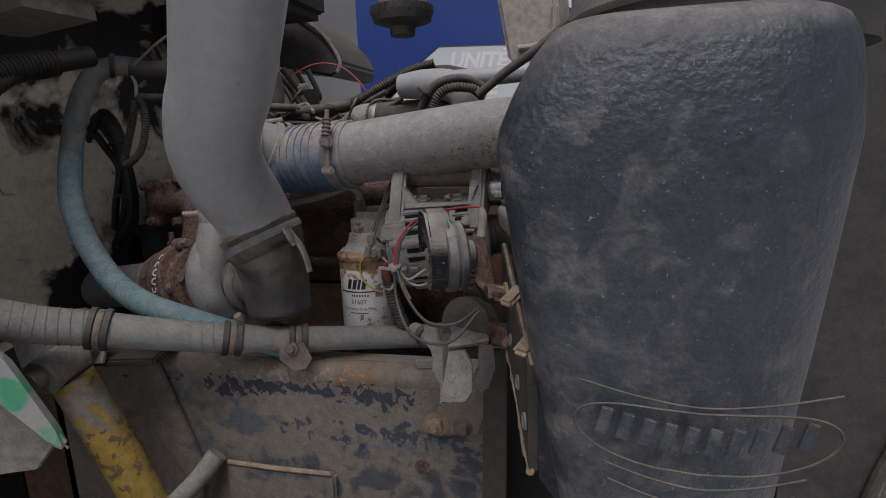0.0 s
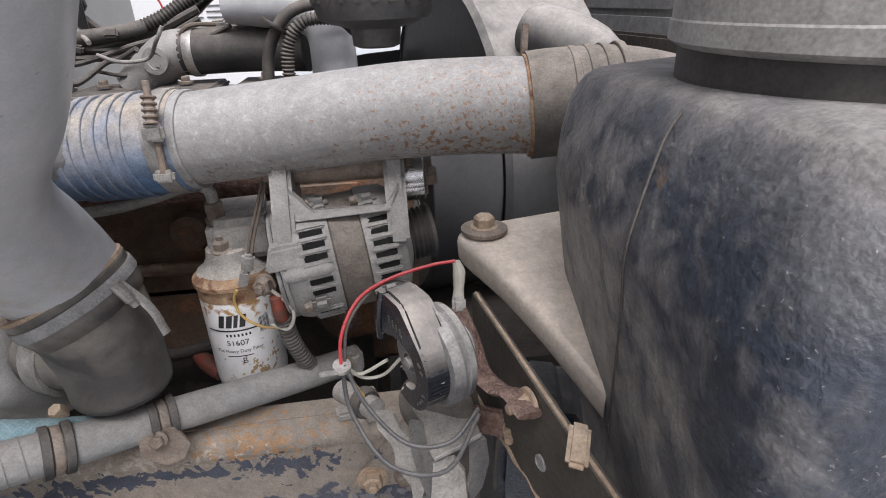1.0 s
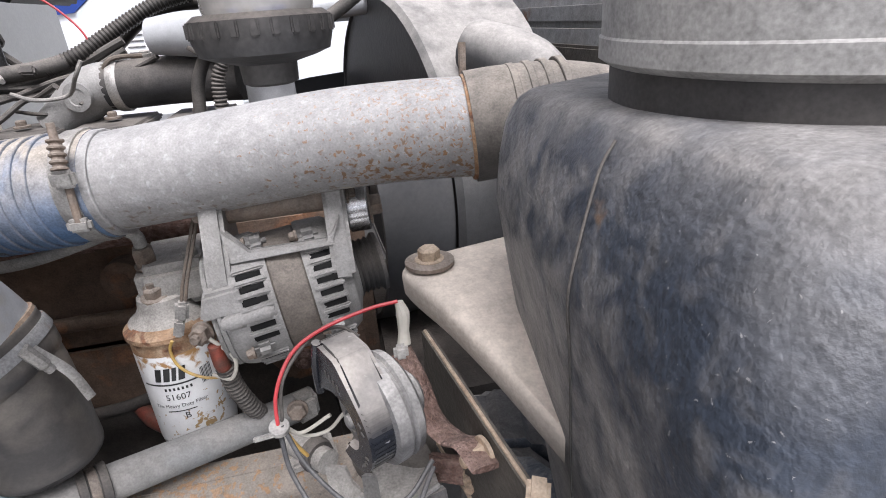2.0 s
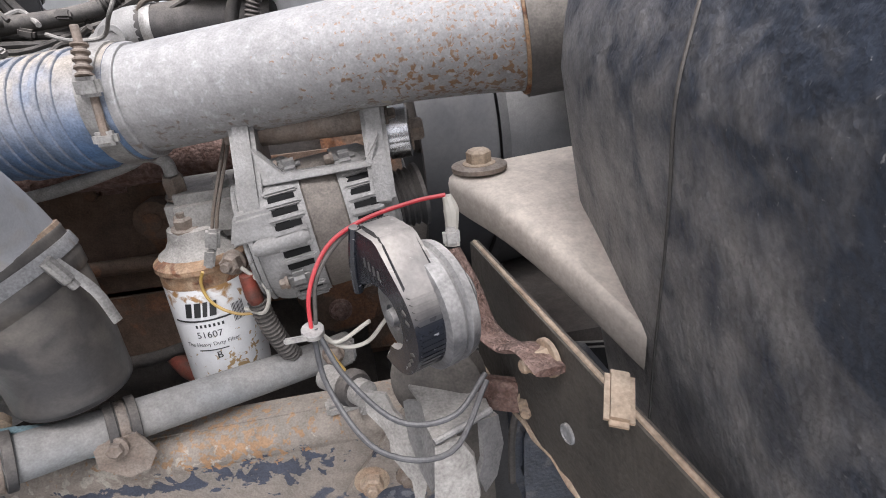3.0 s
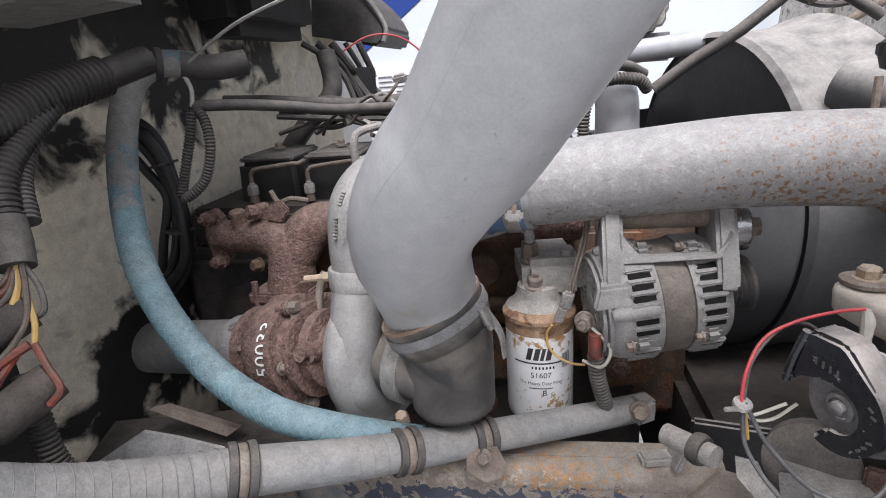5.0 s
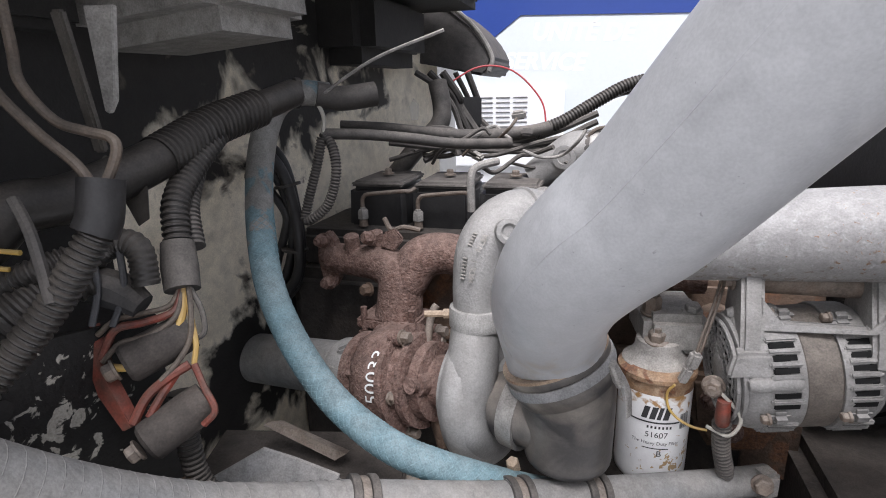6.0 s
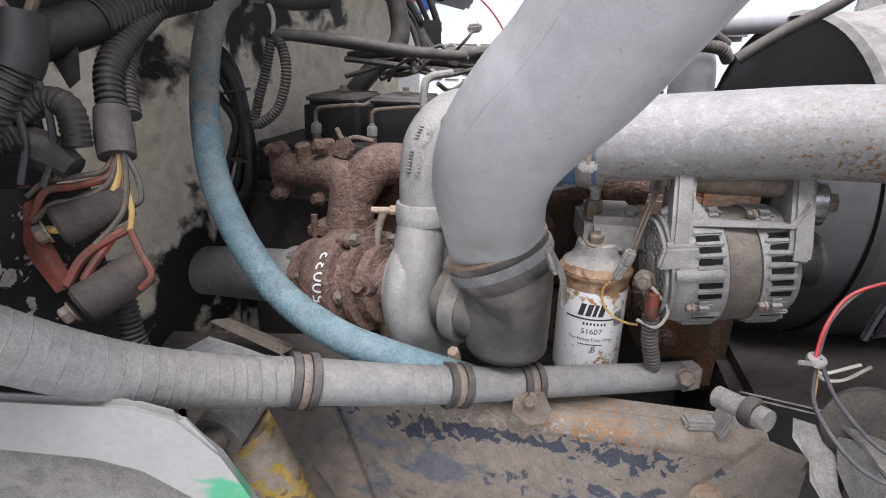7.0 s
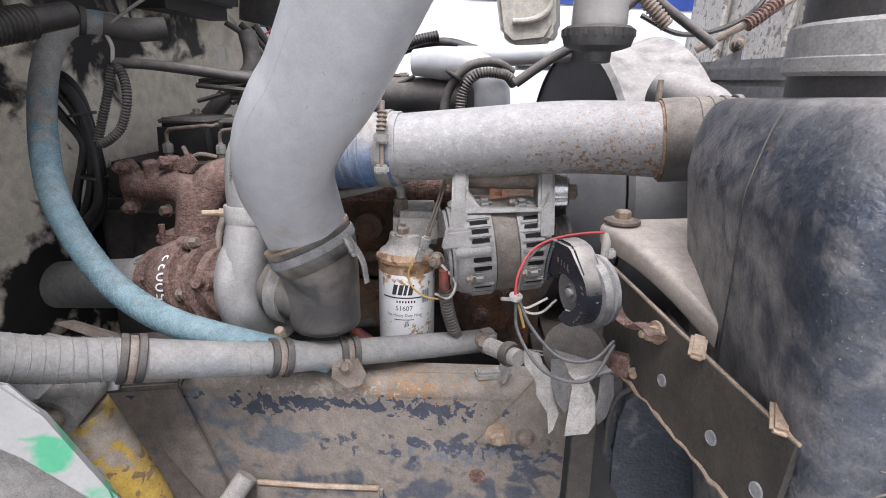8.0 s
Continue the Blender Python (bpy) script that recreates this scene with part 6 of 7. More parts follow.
# ---- steel bar ----
bar = thing("support_bar", (0.3, -0.15, 1.0), "black flat steel bar with holes and rusty edge", "bracket")
P1, P2, P3 = V(0.247, -0.052, 1.189), V(0.277, -0.208, 1.176), V(0.300, -0.327, 1.167)
part("bar", prism([P1, P2, P3, P3 + V(0, 0.01, -0.085), P2 + V(0, 0.01, -0.092), P1 + V(0, 0, -0.10)], (0.006, 0.002, 0)), M_BAR, bar)
part("edge", tube([P1 + V(0.003, 0, 0), P2 + V(0.003, 0, 0), P3 + V(0.003, 0, 0)], 0.0015, 8, 1), M_TANRUST, bar, "rusty folded top edge")
for q in (P2 + V(0.002, -0.012, 0.003), P3 + V(0.0, 0.02, 0.006)):
    part("stop_block", box(q, (0.013, 0.028, 0.0065), (18, 8, -22), 0.0025), M_TANRUST, bar, "dusty rusted stop block")
for a_, b_, f_ in ((P1, P2, 0.84), (P2, P3, 0.42), (P2, P3, 0.86)):
    q = a_.lerp(b_, f_) + V(0, 0.006, -0.055)
    part("hole", lathe(q + V(0.001, 0, 0), (-1, -0.33, 0), [(0, 0.006), (0.0026, 0.006), (0.003, 0.005), (0.0022, 0.005)], 18), M_GALV, bar, "bolt hole with worn rim")
rag_ = random.Random(3)
low_line = [P1 + V(0.001, 0, -0.10), P2 + V(0.001, 0.01, -0.092), P3 + V(0.001, 0.01, -0.085)]
low_line = [low_line[k].lerp(low_line[k + 1], q / 14) + V(0, 0, rag_.uniform(-0.0022, 0.0016)) for k in (0, 1) for q in range(14)] + [low_line[2]]
part("lower_edge", tube(low_line, [rag_.uniform(0.0014, 0.0034) for _ in low_line], 8, 2), M_TANRUST, bar, "ragged rusty lower edge")
strap = part("strap", tube([(0.226, -0.098, 1.205), (0.234, -0.112, 1.186), (0.240, -0.126, 1.165), (0.250, -0.142, 1.160), (0.258, -0.158, 1.168), (0.264, -0.178, 1.166)], 0.012, 12, 6, flat=0.25), M_RUST, bar, "rusty wavy strap")
part("nut", hexbolt((0.266, -0.163, 1.164), (-1, -0.3, 0), 0.008, 0.010, 0.011, None, 0.006), M_TANRUST, bar)

part("lower_strap", box((0.258, -0.112, 1.101), (0.045, 0.006, 0.028), (0, 0, -25), 0.002), M_RUST, bar, "rusty lower strap")
part("lower_bolt", hexbolt((0.268, -0.122, 1.101), (-0.6, -0.8, 0), 0.0075, 0.008, 0.010, None, 0.005), M_TANRUST, bar)

# ---- horns ----
HN = V(-0.91, -0.41, -0.02).normalized()
HC = V(0.191, -0.142, 1.192)
HS = 0.74
hr = V(0, 0, 1).cross(HN).normalized()
hw = HN.cross(hr).normalized()


def on_horn(r, u, out=0.0):
    return HC + (hr * r + hw * u + HN * out) * HS


horn = thing("horn", HC - V(0, 0, 0.06), "black snail horn with dusty steel drum", "horn")
face = [(-0.037, 0.058), (-0.034, 0.063), (-0.028, 0.065), (-0.002, 0.065), (0.005, 0.062)]
face += [(0.044 * math.cos(a), 0.044 * math.sin(a) + 0.002) for a in np.linspace(0.76, -2.0, 26)]
face += [(0.027 * math.cos(a), 0.027 * math.sin(a)) for a in np.linspace(-1.85, 1.25, 14)]
face += [(-0.006, 0.028), (-0.020, 0.026), (-0.034, 0.016), (-0.050, 0.002)]
part("shell", prism([on_horn(r, u, 0.010) for r, u in face], -HN * 0.032 * HS, 0.003), M_HORN, horn, "black plastic snail shell", 30)
part("lip", tube([on_horn(-0.052, 0.002, 0.008), on_horn(-0.044, 0.032, 0.010), on_horn(-0.036, 0.061, 0.008)], 0.003, 8), M_HORN, horn)
part("face_disc", lathe(on_horn(0, 0, -0.012), HN, [(0.0000, 0.0252), (0.0089, 0.0244), (0.0096, 0.0207)], 36), M_HORNGREY, horn, "dusty steel face")
part("drum", lathe(on_horn(0.002, 0, -0.058), HN, [(0.0000, 0.0104), (0.0030, 0.0148), (0.0104, 0.0163), (0.0118, 0.0296), (0.0148, 0.0340), (0.0200, 0.0352), (0.0215, 0.0329), (0.0244, 0.0352), (0.0326, 0.0352), (0.0340, 0.0318)], 40), M_HORNGREY, horn, "dusty ribbed steel drum")
part("hub", lathe(on_horn(0, 0, 0.0), HN, [(0.0000, 0.0104), (0.0030, 0.0100), (0.0037, 0.0074), (0.0022, 0.0067), (0.0022, 0.0052), (0.0059, 0.0048), (0.0067, 0.0030)], 20), M_HORNGREY, horn)
for k in range(4):
    part("maker_bar", box(on_horn(-0.022 + 0.007 * k, 0.038 - 0.001 * k, 0.0102), (0.0018, 0.0008, 0.0055), Matrix((hr, HN, hw)).transposed(), 0.0003), M_CONDUIT, horn)
for a in (0.55, 0.35, -0.35, -0.55, -0.75):
    part("maker_bar", box(on_horn(0.036 * math.cos(a), 0.036 * math.sin(a), 0.0102), (0.0040, 0.0008, 0.0020), Matrix((hr, HN, hw)).transposed() @ Matrix.Rotation(a, 3, "Y"), 0.0003), M_CONDUIT, horn)
part("terminal", box(on_horn(0.010, 0.050, -0.045), (0.009, 0.006, 0.010), None, 0.002), M_STEEL, horn)
low = thing("lower_horn", (0.222, -0.1, 1.0), "torn dusty horn trumpet opening downward", "horn")
for nm, outline, depth_, m_, words in (
    ("front_face", [(0.207, -0.116, 1.08), (0.223, -0.115, 1.081), (0.231, -0.115, 1.065), (0.232, -0.123, 1.039), (0.225, -0.126, 1.029), (0.2, -0.132, 1.029), (0.205, -0.12, 1.067)], (0.001, 0.003, 0.0005), M_CASTDUST, "pale dusty inner face"),
    ("curled_side", [(0.239, -0.108, 1.087), (0.252, -0.099, 1.081), (0.254, -0.101, 1.058), (0.247, -0.107, 1.037), (0.237, -0.115, 1.032), (0.233, -0.115, 1.046), (0.238, -0.112, 1.058)], (-0.002, 0.004, 0), M_HORNGREY, "curled dark side"),
    ("top_flap", [(0.196, -0.062, 1.089), (0.218, -0.05, 1.091), (0.244, -0.055, 1.089), (0.247, -0.102, 1.088), (0.207, -0.118, 1.085), (0.204, -0.105, 1.086), (0.203, -0.082, 1.088)], (0, 0, -0.003), M_CASTDUST, "dust-covered flap"),
    ("side_wall", [(0.191, -0.069, 1.081), (0.204, -0.078, 1.086), (0.206, -0.111, 1.08), (0.208, -0.121, 1.063), (0.201, -0.121, 1.048), (0.196, -0.101, 1.047), (0.191, -0.081, 1.06)], (0.003, 0.002, 0), M_HORNGREY, "dark side wall")):
    part(nm, prism(outline, depth_), m_, low, words)
part("drum", lathe((0.226, -0.045, 1.085), (-0.3, -0.6, 0.1), [(0, 0.03), (0.01, 0.034), (0.024, 0.035), (0.028, 0.024)], 28), M_DUSTRUBBER, low)
part("flap_fold", tube([(0.247, -0.102, 1.089), (0.228, -0.110, 1.087), (0.207, -0.118, 1.085)], 0.0022, 8), M_HORNGREY, low)
rag = thing("torn_shield_strip", (0.18, -0.07, 1.0), "torn strip of dusty grey plastic hanging", "plastic strip")
part("strip", prism([(0.161, -0.054, 1.083), (0.177, -0.059, 1.082), (0.181, -0.067, 1.073), (0.19, -0.074, 1.065), (0.192, -0.086, 1.045), (0.198, -0.095, 1.031), (0.192, -0.101, 1.014), (0.188, -0.098, 1.006), (0.187, -0.087, 1.025), (0.175, -0.077, 1.041), (0.175, -0.068, 1.053), (0.162, -0.059, 1.068)], (0.001, 0.003, 0)), M_CASTDUST, rag)
post = thing("horn_bracket_post", (0.24, -0.06, 0.8), "dark flat steel post below the horns", "bracket")
part("post", prism([(0.230, -0.040, 1.06), (0.258, -0.036, 1.06), (0.256, -0.060, 0.78), (0.226, -0.062, 0.78)], (0, 0.006, 0), 0.001), M_BAR, post)
sleeve = thing("wire_sleeve", (0.155, -0.01, 1.03), "dusty black rubber sleeve on a pipe end", "sleeve")
part("pipe", tube([(0.125, 0.02, 1.052), (0.142, 0.0, 1.055), (0.160, -0.022, 1.058)], 0.011, 16), M_CASTDUST, sleeve)
part("ring", lathe((0.146, -0.004, 1.056), (0.6, -0.8, 0.1), [(0, 0.011), (0, 0.015), (0.006, 0.016), (0.012, 0.014), (0.012, 0.011)], 20), M_RUBBER, sleeve)

wires = thing("horn_wires", (0.2, -0.1, 1.1), "loose red and black horn wires", "wires")
part("red_wire", tube([(0.1391, -0.1160, 1.1723), (0.1418, -0.1109, 1.1979), (0.1551, -0.1003, 1.2196), (0.1774, -0.0943, 1.2308), (0.2085, -0.0859, 1.2351), (0.2290, -0.0830, 1.2358)], 0.0013, 8), M_WIRE_R, wires)
part("connector", tube([(0.2299, -0.0830, 1.2351), (0.2317, -0.0839, 1.2258), (0.2308, -0.0859, 1.2134), (0.2299, -0.0880, 1.2041)], [0.003, 0.005, 0.004, 0.005], 10), M_WIRE_W, wires, "white crimp connector")
part("black_wire", tube([(0.1418, -0.1159, 1.1762), (0.1551, -0.1303, 1.1498), (0.1818, -0.1491, 1.1273), (0.2130, -0.1527, 1.1273), (0.2361, -0.1367, 1.1408)], 0.0017, 8), M_WIRE_B, wires)
part("black_wire", tube([(0.1400, -0.1160, 1.1762), (0.1436, -0.1258, 1.1408), (0.1685, -0.1547, 1.1138), (0.2085, -0.1629, 1.1111), (0.2361, -0.1397, 1.1381)], 0.0017, 8), M_WIRE_B, wires)
part("wire_tie", band((0.1400, -0.1160, 1.1750), (0.1, -0.3, 1), 0.0055, 0.004, 0.001, 14), M_STEEL, wires, "grey cable tie")
part("tie_tail", box((0.1311, -0.1224, 1.1750), (0.014, 0.003, 0.0035), (0, 10, 20), 0.0008), M_STEEL, wires)
part("cream_wire", tube([(0.1409, -0.1120, 1.1741), (0.1525, -0.1034, 1.1543), (0.1685, -0.1007, 1.1525), (0.1827, -0.1041, 1.1687)], 0.0013, 8), M_WIRE_W, wires)
part("grey_wire", tube([(0.1418, -0.1129, 1.1762), (0.1471, -0.1057, 1.2041), (0.1667, -0.0948, 1.2240), (0.1863, -0.0899, 1.2277), (0.1996, -0.0933, 1.2196)], 0.0013, 8), M_CONDUIT, wires)
part("white_wire", tube([(0.1400, -0.1140, 1.1762), (0.1507, -0.1055, 1.1588), (0.1729, -0.1095, 1.1723)], 0.0013, 8), M_WIRE_W, wires)
part("yellow_wire", tube([(0.1418, -0.1139, 1.1723), (0.1471, -0.1097, 1.1525), (0.1516, -0.1035, 1.1363)], 0.0014, 8), M_WIRE_Y, wires)

# ---- restriction gauge ----
gauge = thing("restriction_gauge", (0.183, -0.185, 1.411), "dusty clear plastic filter bowl with red scale under the intake pipe", "gauge")
GX, GY = 0.183, -0.185
part("bowl", lathe((GX, GY, 1.420), (0, 0, 1), [(0, 0.0195), (0.004, 0.0205), (0.055, 0.0190), (0.058, 0.0175), (0.054, 0.0165), (0.006, 0.0175)], 36), M_CLEAR, gauge, "dusty clear plastic cup")
part("cap", lathe((GX, GY, 1.396), (0, 0, 1), [(0, 0.008), (0.001, 0.0105), (0.008, 0.011), (0.010, 0.019), (0.012, 0.0245), (0.018, 0.0262), (0.024, 0.0262), (0.026, 0.0235)], 36), M_RUBBER, gauge, "black drain cap")
for k in range(24):
    a = 2 * math.pi * k / 24
    part("grip", box((GX + 0.0262 * math.cos(a), GY + 0.0262 * math.sin(a), 1.417), (0.002, 0.003, 0.006), (0, 0, math.degrees(a)), 0.0006), M_RUBBER, gauge)
part("scale", band((GX, GY, 1.456), (0, 0, 1), 0.0196, 0.016, 0.0005, 32), M_REDLABEL, gauge, "red printed scale")
part("neck", lathe((GX, GY, 1.474), (0, 0, 1), [(0, 0.0215), (0.003, 0.024), (0.016, 0.024), (0.02, 0.016), (0.05, 0.014)], 32), M_RUBBER, gauge, "black screw neck")
part("stem", tube([(GX, GY, 1.508), (0.175, -0.215, 1.57), (0.165, -0.275, 1.68)], 0.011, 14), M_RUBBER, gauge)

# ---- fender below ----
fender = thing("fender_edge", (-0.33, -0.3, 0.8), "white fender edge with a green stripe", "fender")
part("rim", prism([(-0.60, -0.22, 1.10), (-0.40, -0.195, 1.105), (-0.365, -0.189, 1.095), (-0.340, -0.181, 1.055), (-0.297, -0.173, 0.968), (-0.286, -0.172, 0.948), (-0.292, -0.172, 0.940), (-0.312, -0.175, 0.948), (-0.365, -0.185, 1.01), (-0.40, -0.195, 1.045), (-0.44, -0.20, 1.055), (-0.60, -0.22, 1.045)], (0.008, -0.014, 0.005), 0.006), M_FENDER, fender, "white rolled fender rim with green paint marks")
part("panel", prism([(-0.60, -0.212, 1.07), (-0.42, -0.185, 1.065), (-0.32, -0.163, 0.945), (-0.36, -0.165, 0.90), (-0.60, -0.20, 0.86)], (0, 0.006, 0)), M_CASTDUST, fender, "dusty grey inner panel")

# ---- wiring on the firewall ----
har = thing("firewall_harness", (-0.55, -0.05, 1.1), "dusty tangle of taped looms and ribbed conduit", "wiring harness")
part("taped_trunk", tube([(-0.66, -0.20, 1.31), (-0.618, -0.155, 1.33), (-0.602, -0.119, 1.36), (-0.585, -0.072, 1.364), (-0.56, 0.009, 1.388), (-0.553, 0.109, 1.421), (-0.535, 0.187, 1.441), (-0.52, 0.26, 1.46)], [0.026, 0.026, 0.026, 0.024, 0.024, 0.022, 0.02, 0.02], 18), M_LOOM, har, "cloth-taped loom")
part("trunk_conduit", tube([(-0.558, 0.02, 1.392), (-0.553, 0.109, 1.421), (-0.535, 0.187, 1.441)], 0.026, 18, rib=0.003, pitch=0.008), M_LOOM, har)
part("loose_tape", prism([(-0.565, -0.005, 1.385), (-0.545, -0.015, 1.365), (-0.535, -0.03, 1.335), (-0.555, -0.025, 1.325), (-0.575, -0.02, 1.355)], (0.002, -0.003, 0)), M_LOOM, har)
part("big_conduit", tube([(-0.483, -0.134, 1.358), (-0.488, -0.140, 1.345), (-0.498, -0.150, 1.325), (-0.519, -0.167, 1.288), (-0.542, -0.195, 1.250), (-0.565, -0.231, 1.215), (-0.60, -0.27, 1.19)], 0.0145, 18, rib=0.0025, pitch=0.0065), M_LOOM, har, "dusty split conduit")
part("black_sleeve", tube([(-0.486, -0.124, 1.392), (-0.486, -0.132, 1.362), (-0.489, -0.138, 1.348)], 0.0185, 18), M_COVER, har, "black rubber sleeve")
for pts_ in ([(-0.585, -0.13, 1.56), (-0.574, -0.129, 1.501), (-0.566, -0.138, 1.471), (-0.535, -0.133, 1.433), (-0.505, -0.129, 1.406), (-0.492, -0.127, 1.385)],
             [(-0.57, -0.11, 1.56), (-0.564, -0.115, 1.502), (-0.553, -0.123, 1.472), (-0.531, -0.118, 1.441), (-0.503, -0.114, 1.431), (-0.481, -0.111, 1.425), (-0.476, -0.114, 1.412), (-0.484, -0.124, 1.385)]):
    part("wire", tube(pts_, 0.0046, 10), M_BROWNWIRE, har)
part("drop_bar", box((-0.52, -0.095, 1.47), (0.012, 0.008, 0.12), (8, 0, 0), 0.002), M_BAR, har)
part("blade", prism([(-0.545, -0.055, 1.54), (-0.516, -0.050, 1.54), (-0.516, -0.066, 1.456), (-0.520, -0.071, 1.444), (-0.526, -0.070, 1.446)], (0, 0.006, 0), 0.001), M_CASTDUST, har)
part("black_conduit", tube([(-0.66, -0.17, 1.255), (-0.614, -0.147, 1.288), (-0.581, -0.133, 1.304), (-0.563, -0.105, 1.312)], 0.013, 16, rib=0.002, pitch=0.006), M_LOOM, har)
part("fat_conduit", tube([(-0.66, -0.22, 1.20), (-0.625, -0.178, 1.236), (-0.598, -0.151, 1.262), (-0.581, -0.12, 1.281), (-0.567, -0.091, 1.291)], 0.024, 20, rib=0.0025, pitch=0.009), M_LOOM, har)
part("elbow_conduit", tube([(-0.575, -0.075, 1.300), (-0.552, -0.060, 1.316), (-0.530, -0.056, 1.308), (-0.522, -0.062, 1.272)], 0.014, 16, rib=0.001, pitch=0.006), M_LOOM, har)
part("plug", tube([(-0.585, -0.08, 1.278), (-0.555, -0.068, 1.266), (-0.530, -0.064, 1.249)], [0.02, 0.021, 0.014], 10, 2), M_RUBBER, har)
part("loom", tube([(-0.545, 0.107, 1.411), (-0.542, 0.052, 1.376), (-0.535, 0.01, 1.343), (-0.52, -0.013, 1.298)], 0.0155, 16, rib=0.0022, pitch=0.007), M_LOOM, har)
part("loom", tube([(-0.549, 0.085, 1.395), (-0.537, 0.035, 1.34), (-0.512, 0.004, 1.296)], 0.011, 14, rib=0.002, pitch=0.006), M_CONDUIT, har)
part("taped_end", tube([(-0.522, -0.011, 1.304), (-0.514, -0.022, 1.28), (-0.505, -0.033, 1.258)], [0.0175, 0.0195, 0.0185], 16), M_CONDUIT, har)
for nm, pts_, r_, m_ in (
    ("tan_wire", [(-0.505, -0.033, 1.262), (-0.504, -0.05, 1.241), (-0.528, -0.069, 1.233), (-0.548, -0.086, 1.23), (-0.559, -0.098, 1.202)], 0.0042, M_WIRE_O),
    ("yellow_wire", [(-0.502, -0.033, 1.262), (-0.497, -0.052, 1.23), (-0.507, -0.074, 1.205), (-0.528, -0.093, 1.195), (-0.553, -0.099, 1.194)], 0.0042, M_WIRE_Y),
    ("yellow_wire", [(-0.499, -0.032, 1.262), (-0.49, -0.044, 1.234), (-0.479, -0.055, 1.208), (-0.479, -0.062, 1.188)], 0.003, M_WIRE_Y),
    ("grey_wire", [(-0.497, -0.032, 1.262), (-0.483, -0.035, 1.238), (-0.478, -0.042, 1.215), (-0.492, -0.048, 1.206)], 0.003, M_CONDUIT),
    ("orange_wire", [(-0.478, -0.063, 1.188), (-0.463, -0.071, 1.168), (-0.447, -0.079, 1.148), (-0.457, -0.086, 1.134)], 0.0036, M_WIRE_O),
    ("red_wire", [(-0.483, -0.064, 1.188), (-0.499, -0.081, 1.178), (-0.514, -0.095, 1.163), (-0.522, -0.11, 1.14)], 0.005, M_WIRE_O),
    ("red_wire", [(-0.494, -0.069, 1.182), (-0.503, -0.088, 1.161), (-0.509, -0.101, 1.144)], 0.0045, M_WIRE_O),
    ("yellow_wire", [(-0.65, -0.165, 1.322), (-0.627, -0.159, 1.325), (-0.599, -0.151, 1.33), (-0.57, -0.144, 1.328)], 0.0025, M_WIRE_Y),
    ("yellow_wire", [(-0.65, -0.175, 1.28), (-0.625, -0.165, 1.306), (-0.604, -0.152, 1.325)], 0.0025, M_WIRE_Y),
    ("yellow_wire", [(-0.66, -0.178, 1.31), (-0.63, -0.166, 1.318), (-0.606, -0.156, 1.316), (-0.585, -0.146, 1.312)], 0.0024, M_WIRE_Y),
    ("yellow_wire", [(-0.66, -0.170, 1.335), (-0.628, -0.158, 1.338), (-0.612, -0.150, 1.332)], 0.0022, M_WIRE_Y),
    ("brown_wire", [(-0.66, -0.176, 1.298), (-0.63, -0.164, 1.305), (-0.60, -0.152, 1.302), (-0.578, -0.140, 1.290)], 0.0024, M_BROWNWIRE),
    ("brown_wire", [(-0.503, -0.034, 1.262), (-0.500, -0.055, 1.236), (-0.518, -0.074, 1.222), (-0.540, -0.090, 1.218), (-0.556, -0.100, 1.200)], 0.0030, M_BROWNWIRE),
    ("brown_wire", [(-0.506, -0.034, 1.262), (-0.510, -0.050, 1.246), (-0.530, -0.066, 1.242), (-0.552, -0.080, 1.238), (-0.566, -0.092, 1.225)], 0.0030, M_BROWNWIRE),
    ("brown_wire", [(-0.496, -0.034, 1.262), (-0.487, -0.046, 1.240), (-0.484, -0.058, 1.212), (-0.492, -0.072, 1.192), (-0.502, -0.086, 1.178)], 0.0030, M_BROWNWIRE),
    ("black_wire", [(-0.556, -0.060, 1.34), (-0.545, -0.066, 1.31), (-0.540, -0.074, 1.27), (-0.548, -0.088, 1.235)], 0.0035, M_WIRE_B),
    ("black_wire", [(-0.566, -0.075, 1.345), (-0.560, -0.084, 1.31), (-0.553, -0.092, 1.275), (-0.560, -0.100, 1.24)], 0.0035, M_WIRE_B),
    ("strap", [(-0.55, -0.154, 1.379), (-0.531, -0.160, 1.349), (-0.509, -0.173, 1.296)], 0.005, M_RUBBER)):
    part(nm, tube(pts_, r_, 8), m_, har)
part("low_conduit", tube([(-0.505, -0.060, 1.150), (-0.500, -0.066, 1.10), (-0.492, -0.068, 1.05), (-0.470, -0.060, 1.015), (-0.44, -0.04, 1.0)], 0.013, 14, rib=0.002, pitch=0.006), M_LOOM, har)
relay = thing("relay_block", (-0.52, -0.07, 1.1), "grimy starter relays with red caps and bolts", "relay")
for a_, b_ in (((-0.544, -0.098, 1.192), (-0.493, -0.034, 1.217)), ((-0.513, -0.117, 1.116), (-0.473, -0.065, 1.146))):
    a_, b_ = V(*a_), V(*b_)
    part("relay", lathe(a_ + (b_ - a_) * 0.1, b_ - a_, [(0, 0.018), (0.004, 0.022), (0.05, 0.022), (0.07, 0.020)], 18), M_BLOCK, relay)
    part("bolt", hexbolt(a_, a_ - b_, 0.010, 0.010, 0.012), M_BOLT, relay)
part("red_cap", prism([(-0.574, -0.092, 1.235), (-0.551, -0.106, 1.181), (-0.521, -0.113, 1.138), (-0.532, -0.115, 1.132), (-0.562, -0.109, 1.164), (-0.582, -0.099, 1.207)], (0.002, 0.012, 0), 0.001), M_WIRE_O, relay, "faded red cap")
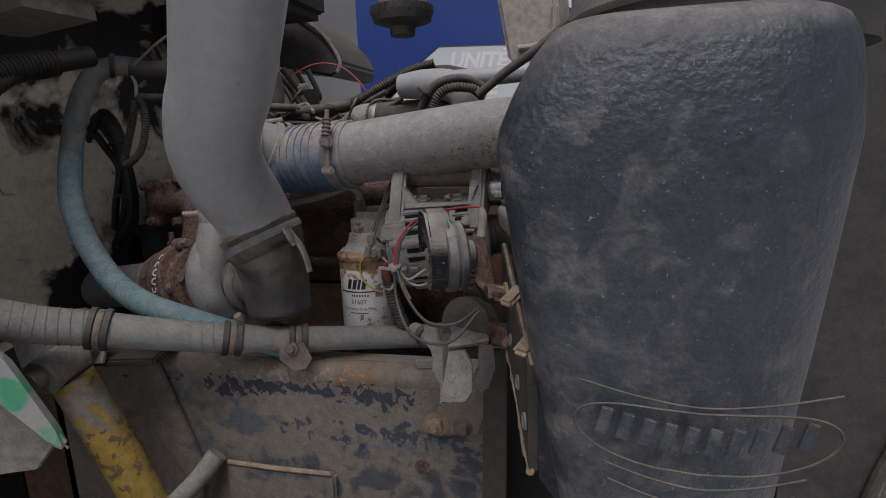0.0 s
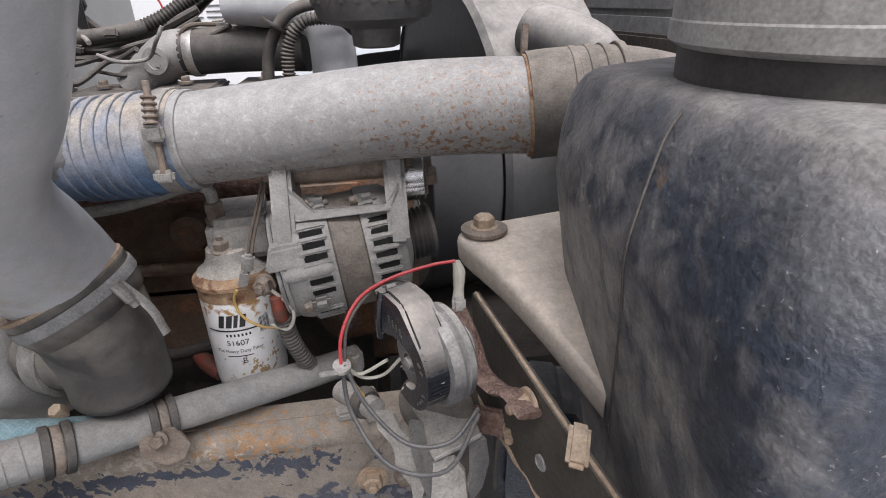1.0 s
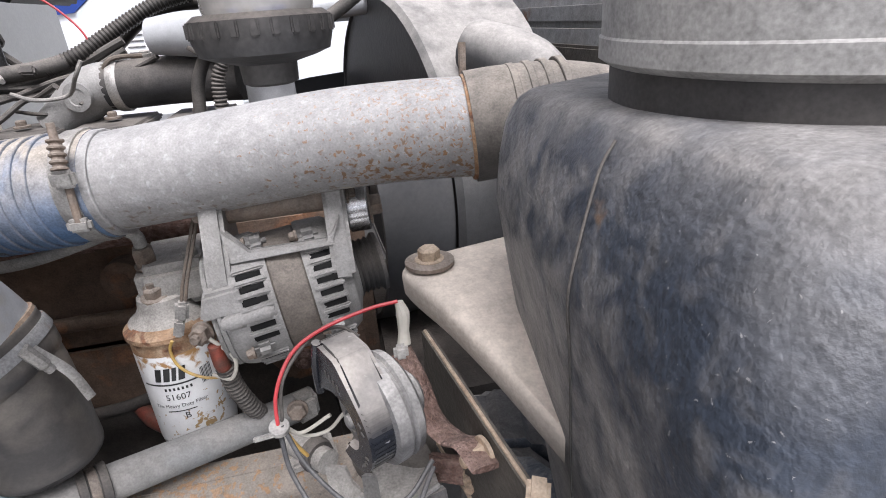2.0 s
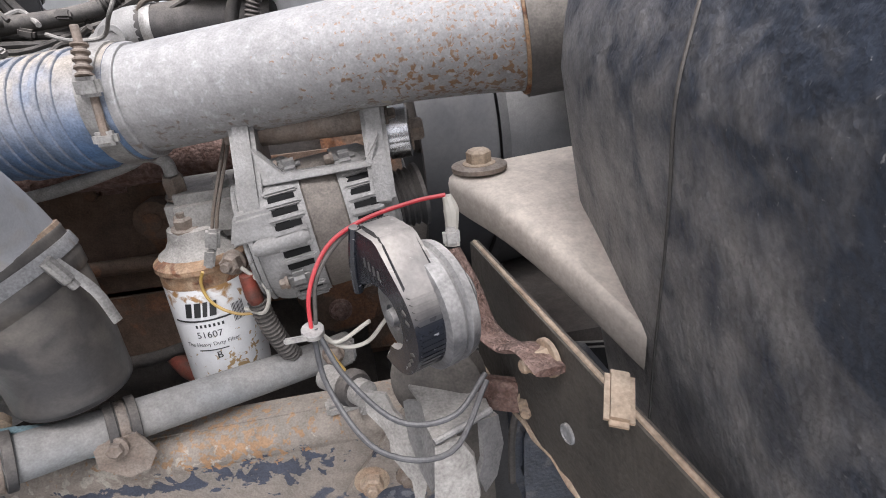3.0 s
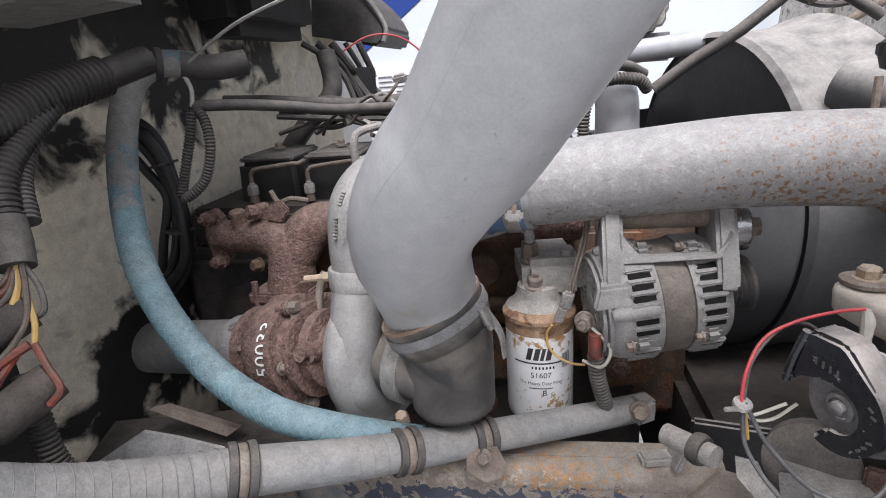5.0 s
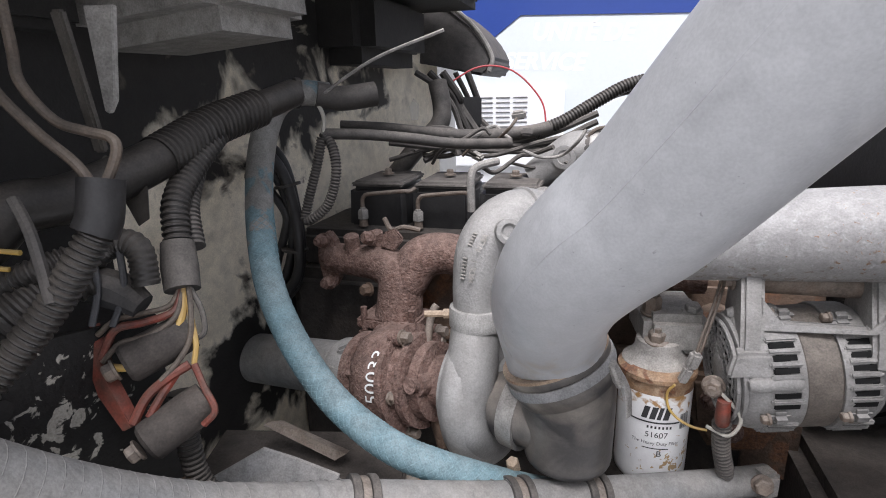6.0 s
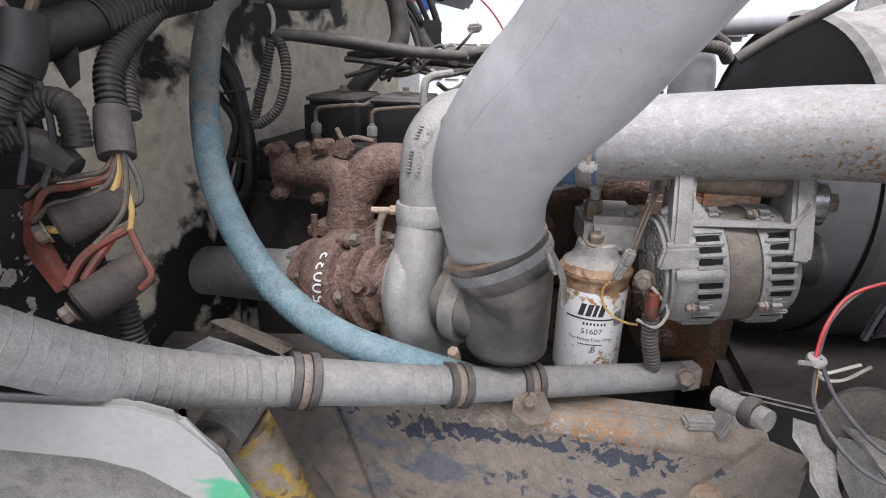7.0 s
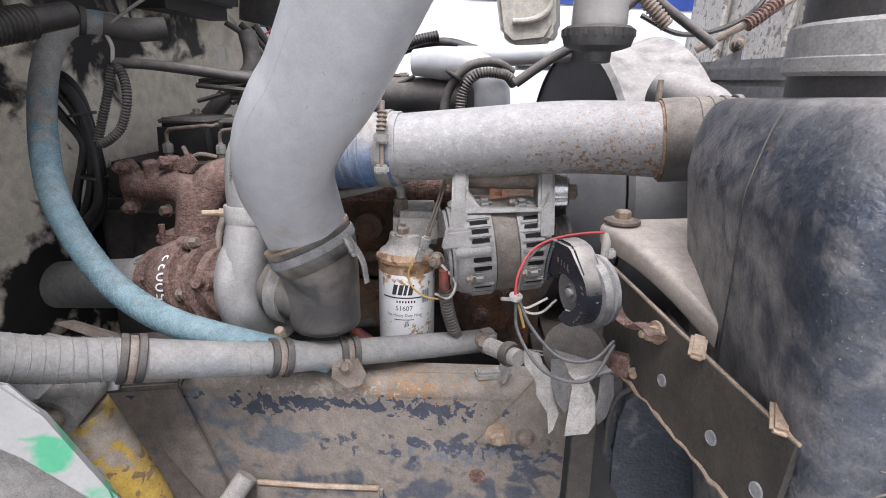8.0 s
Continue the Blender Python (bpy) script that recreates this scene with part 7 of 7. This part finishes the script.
part("mount_plate", prism([(-0.58, -0.24, 1.26), (-0.56, -0.02, 1.22), (-0.56, -0.02, 1.00), (-0.58, -0.20, 1.06)], (-0.012, 0, 0)), M_DARKPANEL, relay, "worn black and white painted plate")
part("plate_hole", lathe((-0.570, -0.193, 1.198), (1, -0.1, 0), [(0, 0.010), (0.0015, 0.010), (0.002, 0.008)], 16), M_COVER, relay)
sheet = thing("torn_heat_shield", (-0.4, -0.03, 1.02), "dusty bent sheet brackets below the hose", "bracket")
part("sheet", prism([(-0.481, -0.070, 1.045), (-0.43, -0.040, 1.072), (-0.395, -0.035, 1.062), (-0.343, -0.030, 1.045), (-0.347, -0.045, 1.00), (-0.456, -0.08, 1.00)], (0.0, 0.004, 0)), M_GALV, sheet)
part("flap", prism([(-0.472, 0.023, 1.055), (-0.454, 0.028, 1.057), (-0.359, 0.021, 1.034), (-0.372, 0.016, 1.026)], (0.0, 0.01, -0.002)), M_BOLT, sheet, "thin torn flap")
part("shelf", box((-0.42, 0.02, 1.0), (0.26, 0.14, 0.012), (4, 0, 12), 0.003), M_BLOCK, sheet)

# ---- how each assembly sits in the bay ----
SEAT = {"lower_horn": (-0.006, -0.018, 0.010), "torn_shield_strip": (-0.004, -0.018, 0.010), "horn_bracket_post": (-0.006, -0.012, 0.0), "wire_sleeve": (-0.004, -0.012, 0.004),
        "engine_block": (-0.016, 0.055, -0.008), "engine_loom": (-0.008, 0.050, 0.002),
        "intake_crossover": (-0.004, 0.060, 0.0), "wire_loop": (0.024, -0.040, 0.004), "coolant_tank": (-0.02, 0.10, -0.01), "fan_shroud": (-0.035, 0.07, 0.010),
        "frame_rail": (-0.004, 0.020, -0.006), "shock_absorber": (0.032, -0.035, 0.008), "fender_edge": (0.036, -0.020, 0.020), "filter_head": (0.0, 0.005, 0.006), "oil_filter": (0.0, 0.0, 0.010),
        "battery_lead": (-0.004, 0.003, 0.008), "alternator": (0.010, -0.006, 0.004), "alternator_bracket": (0.006, -0.014, 0.004), "idler_pulley": (0.004, 0.0, 0.0)}
for name, move in SEAT.items():
    bpy.data.objects[name].location += Vector(move)
WALL = V(-0.094, -0.499, 1.436)
for name in ("firewall_harness", "relay_block"):
    ob = bpy.data.objects[name]
    ob.location, ob.scale = WALL + (ob.location - WALL) * 0.80, (0.80, 0.80, 0.80)
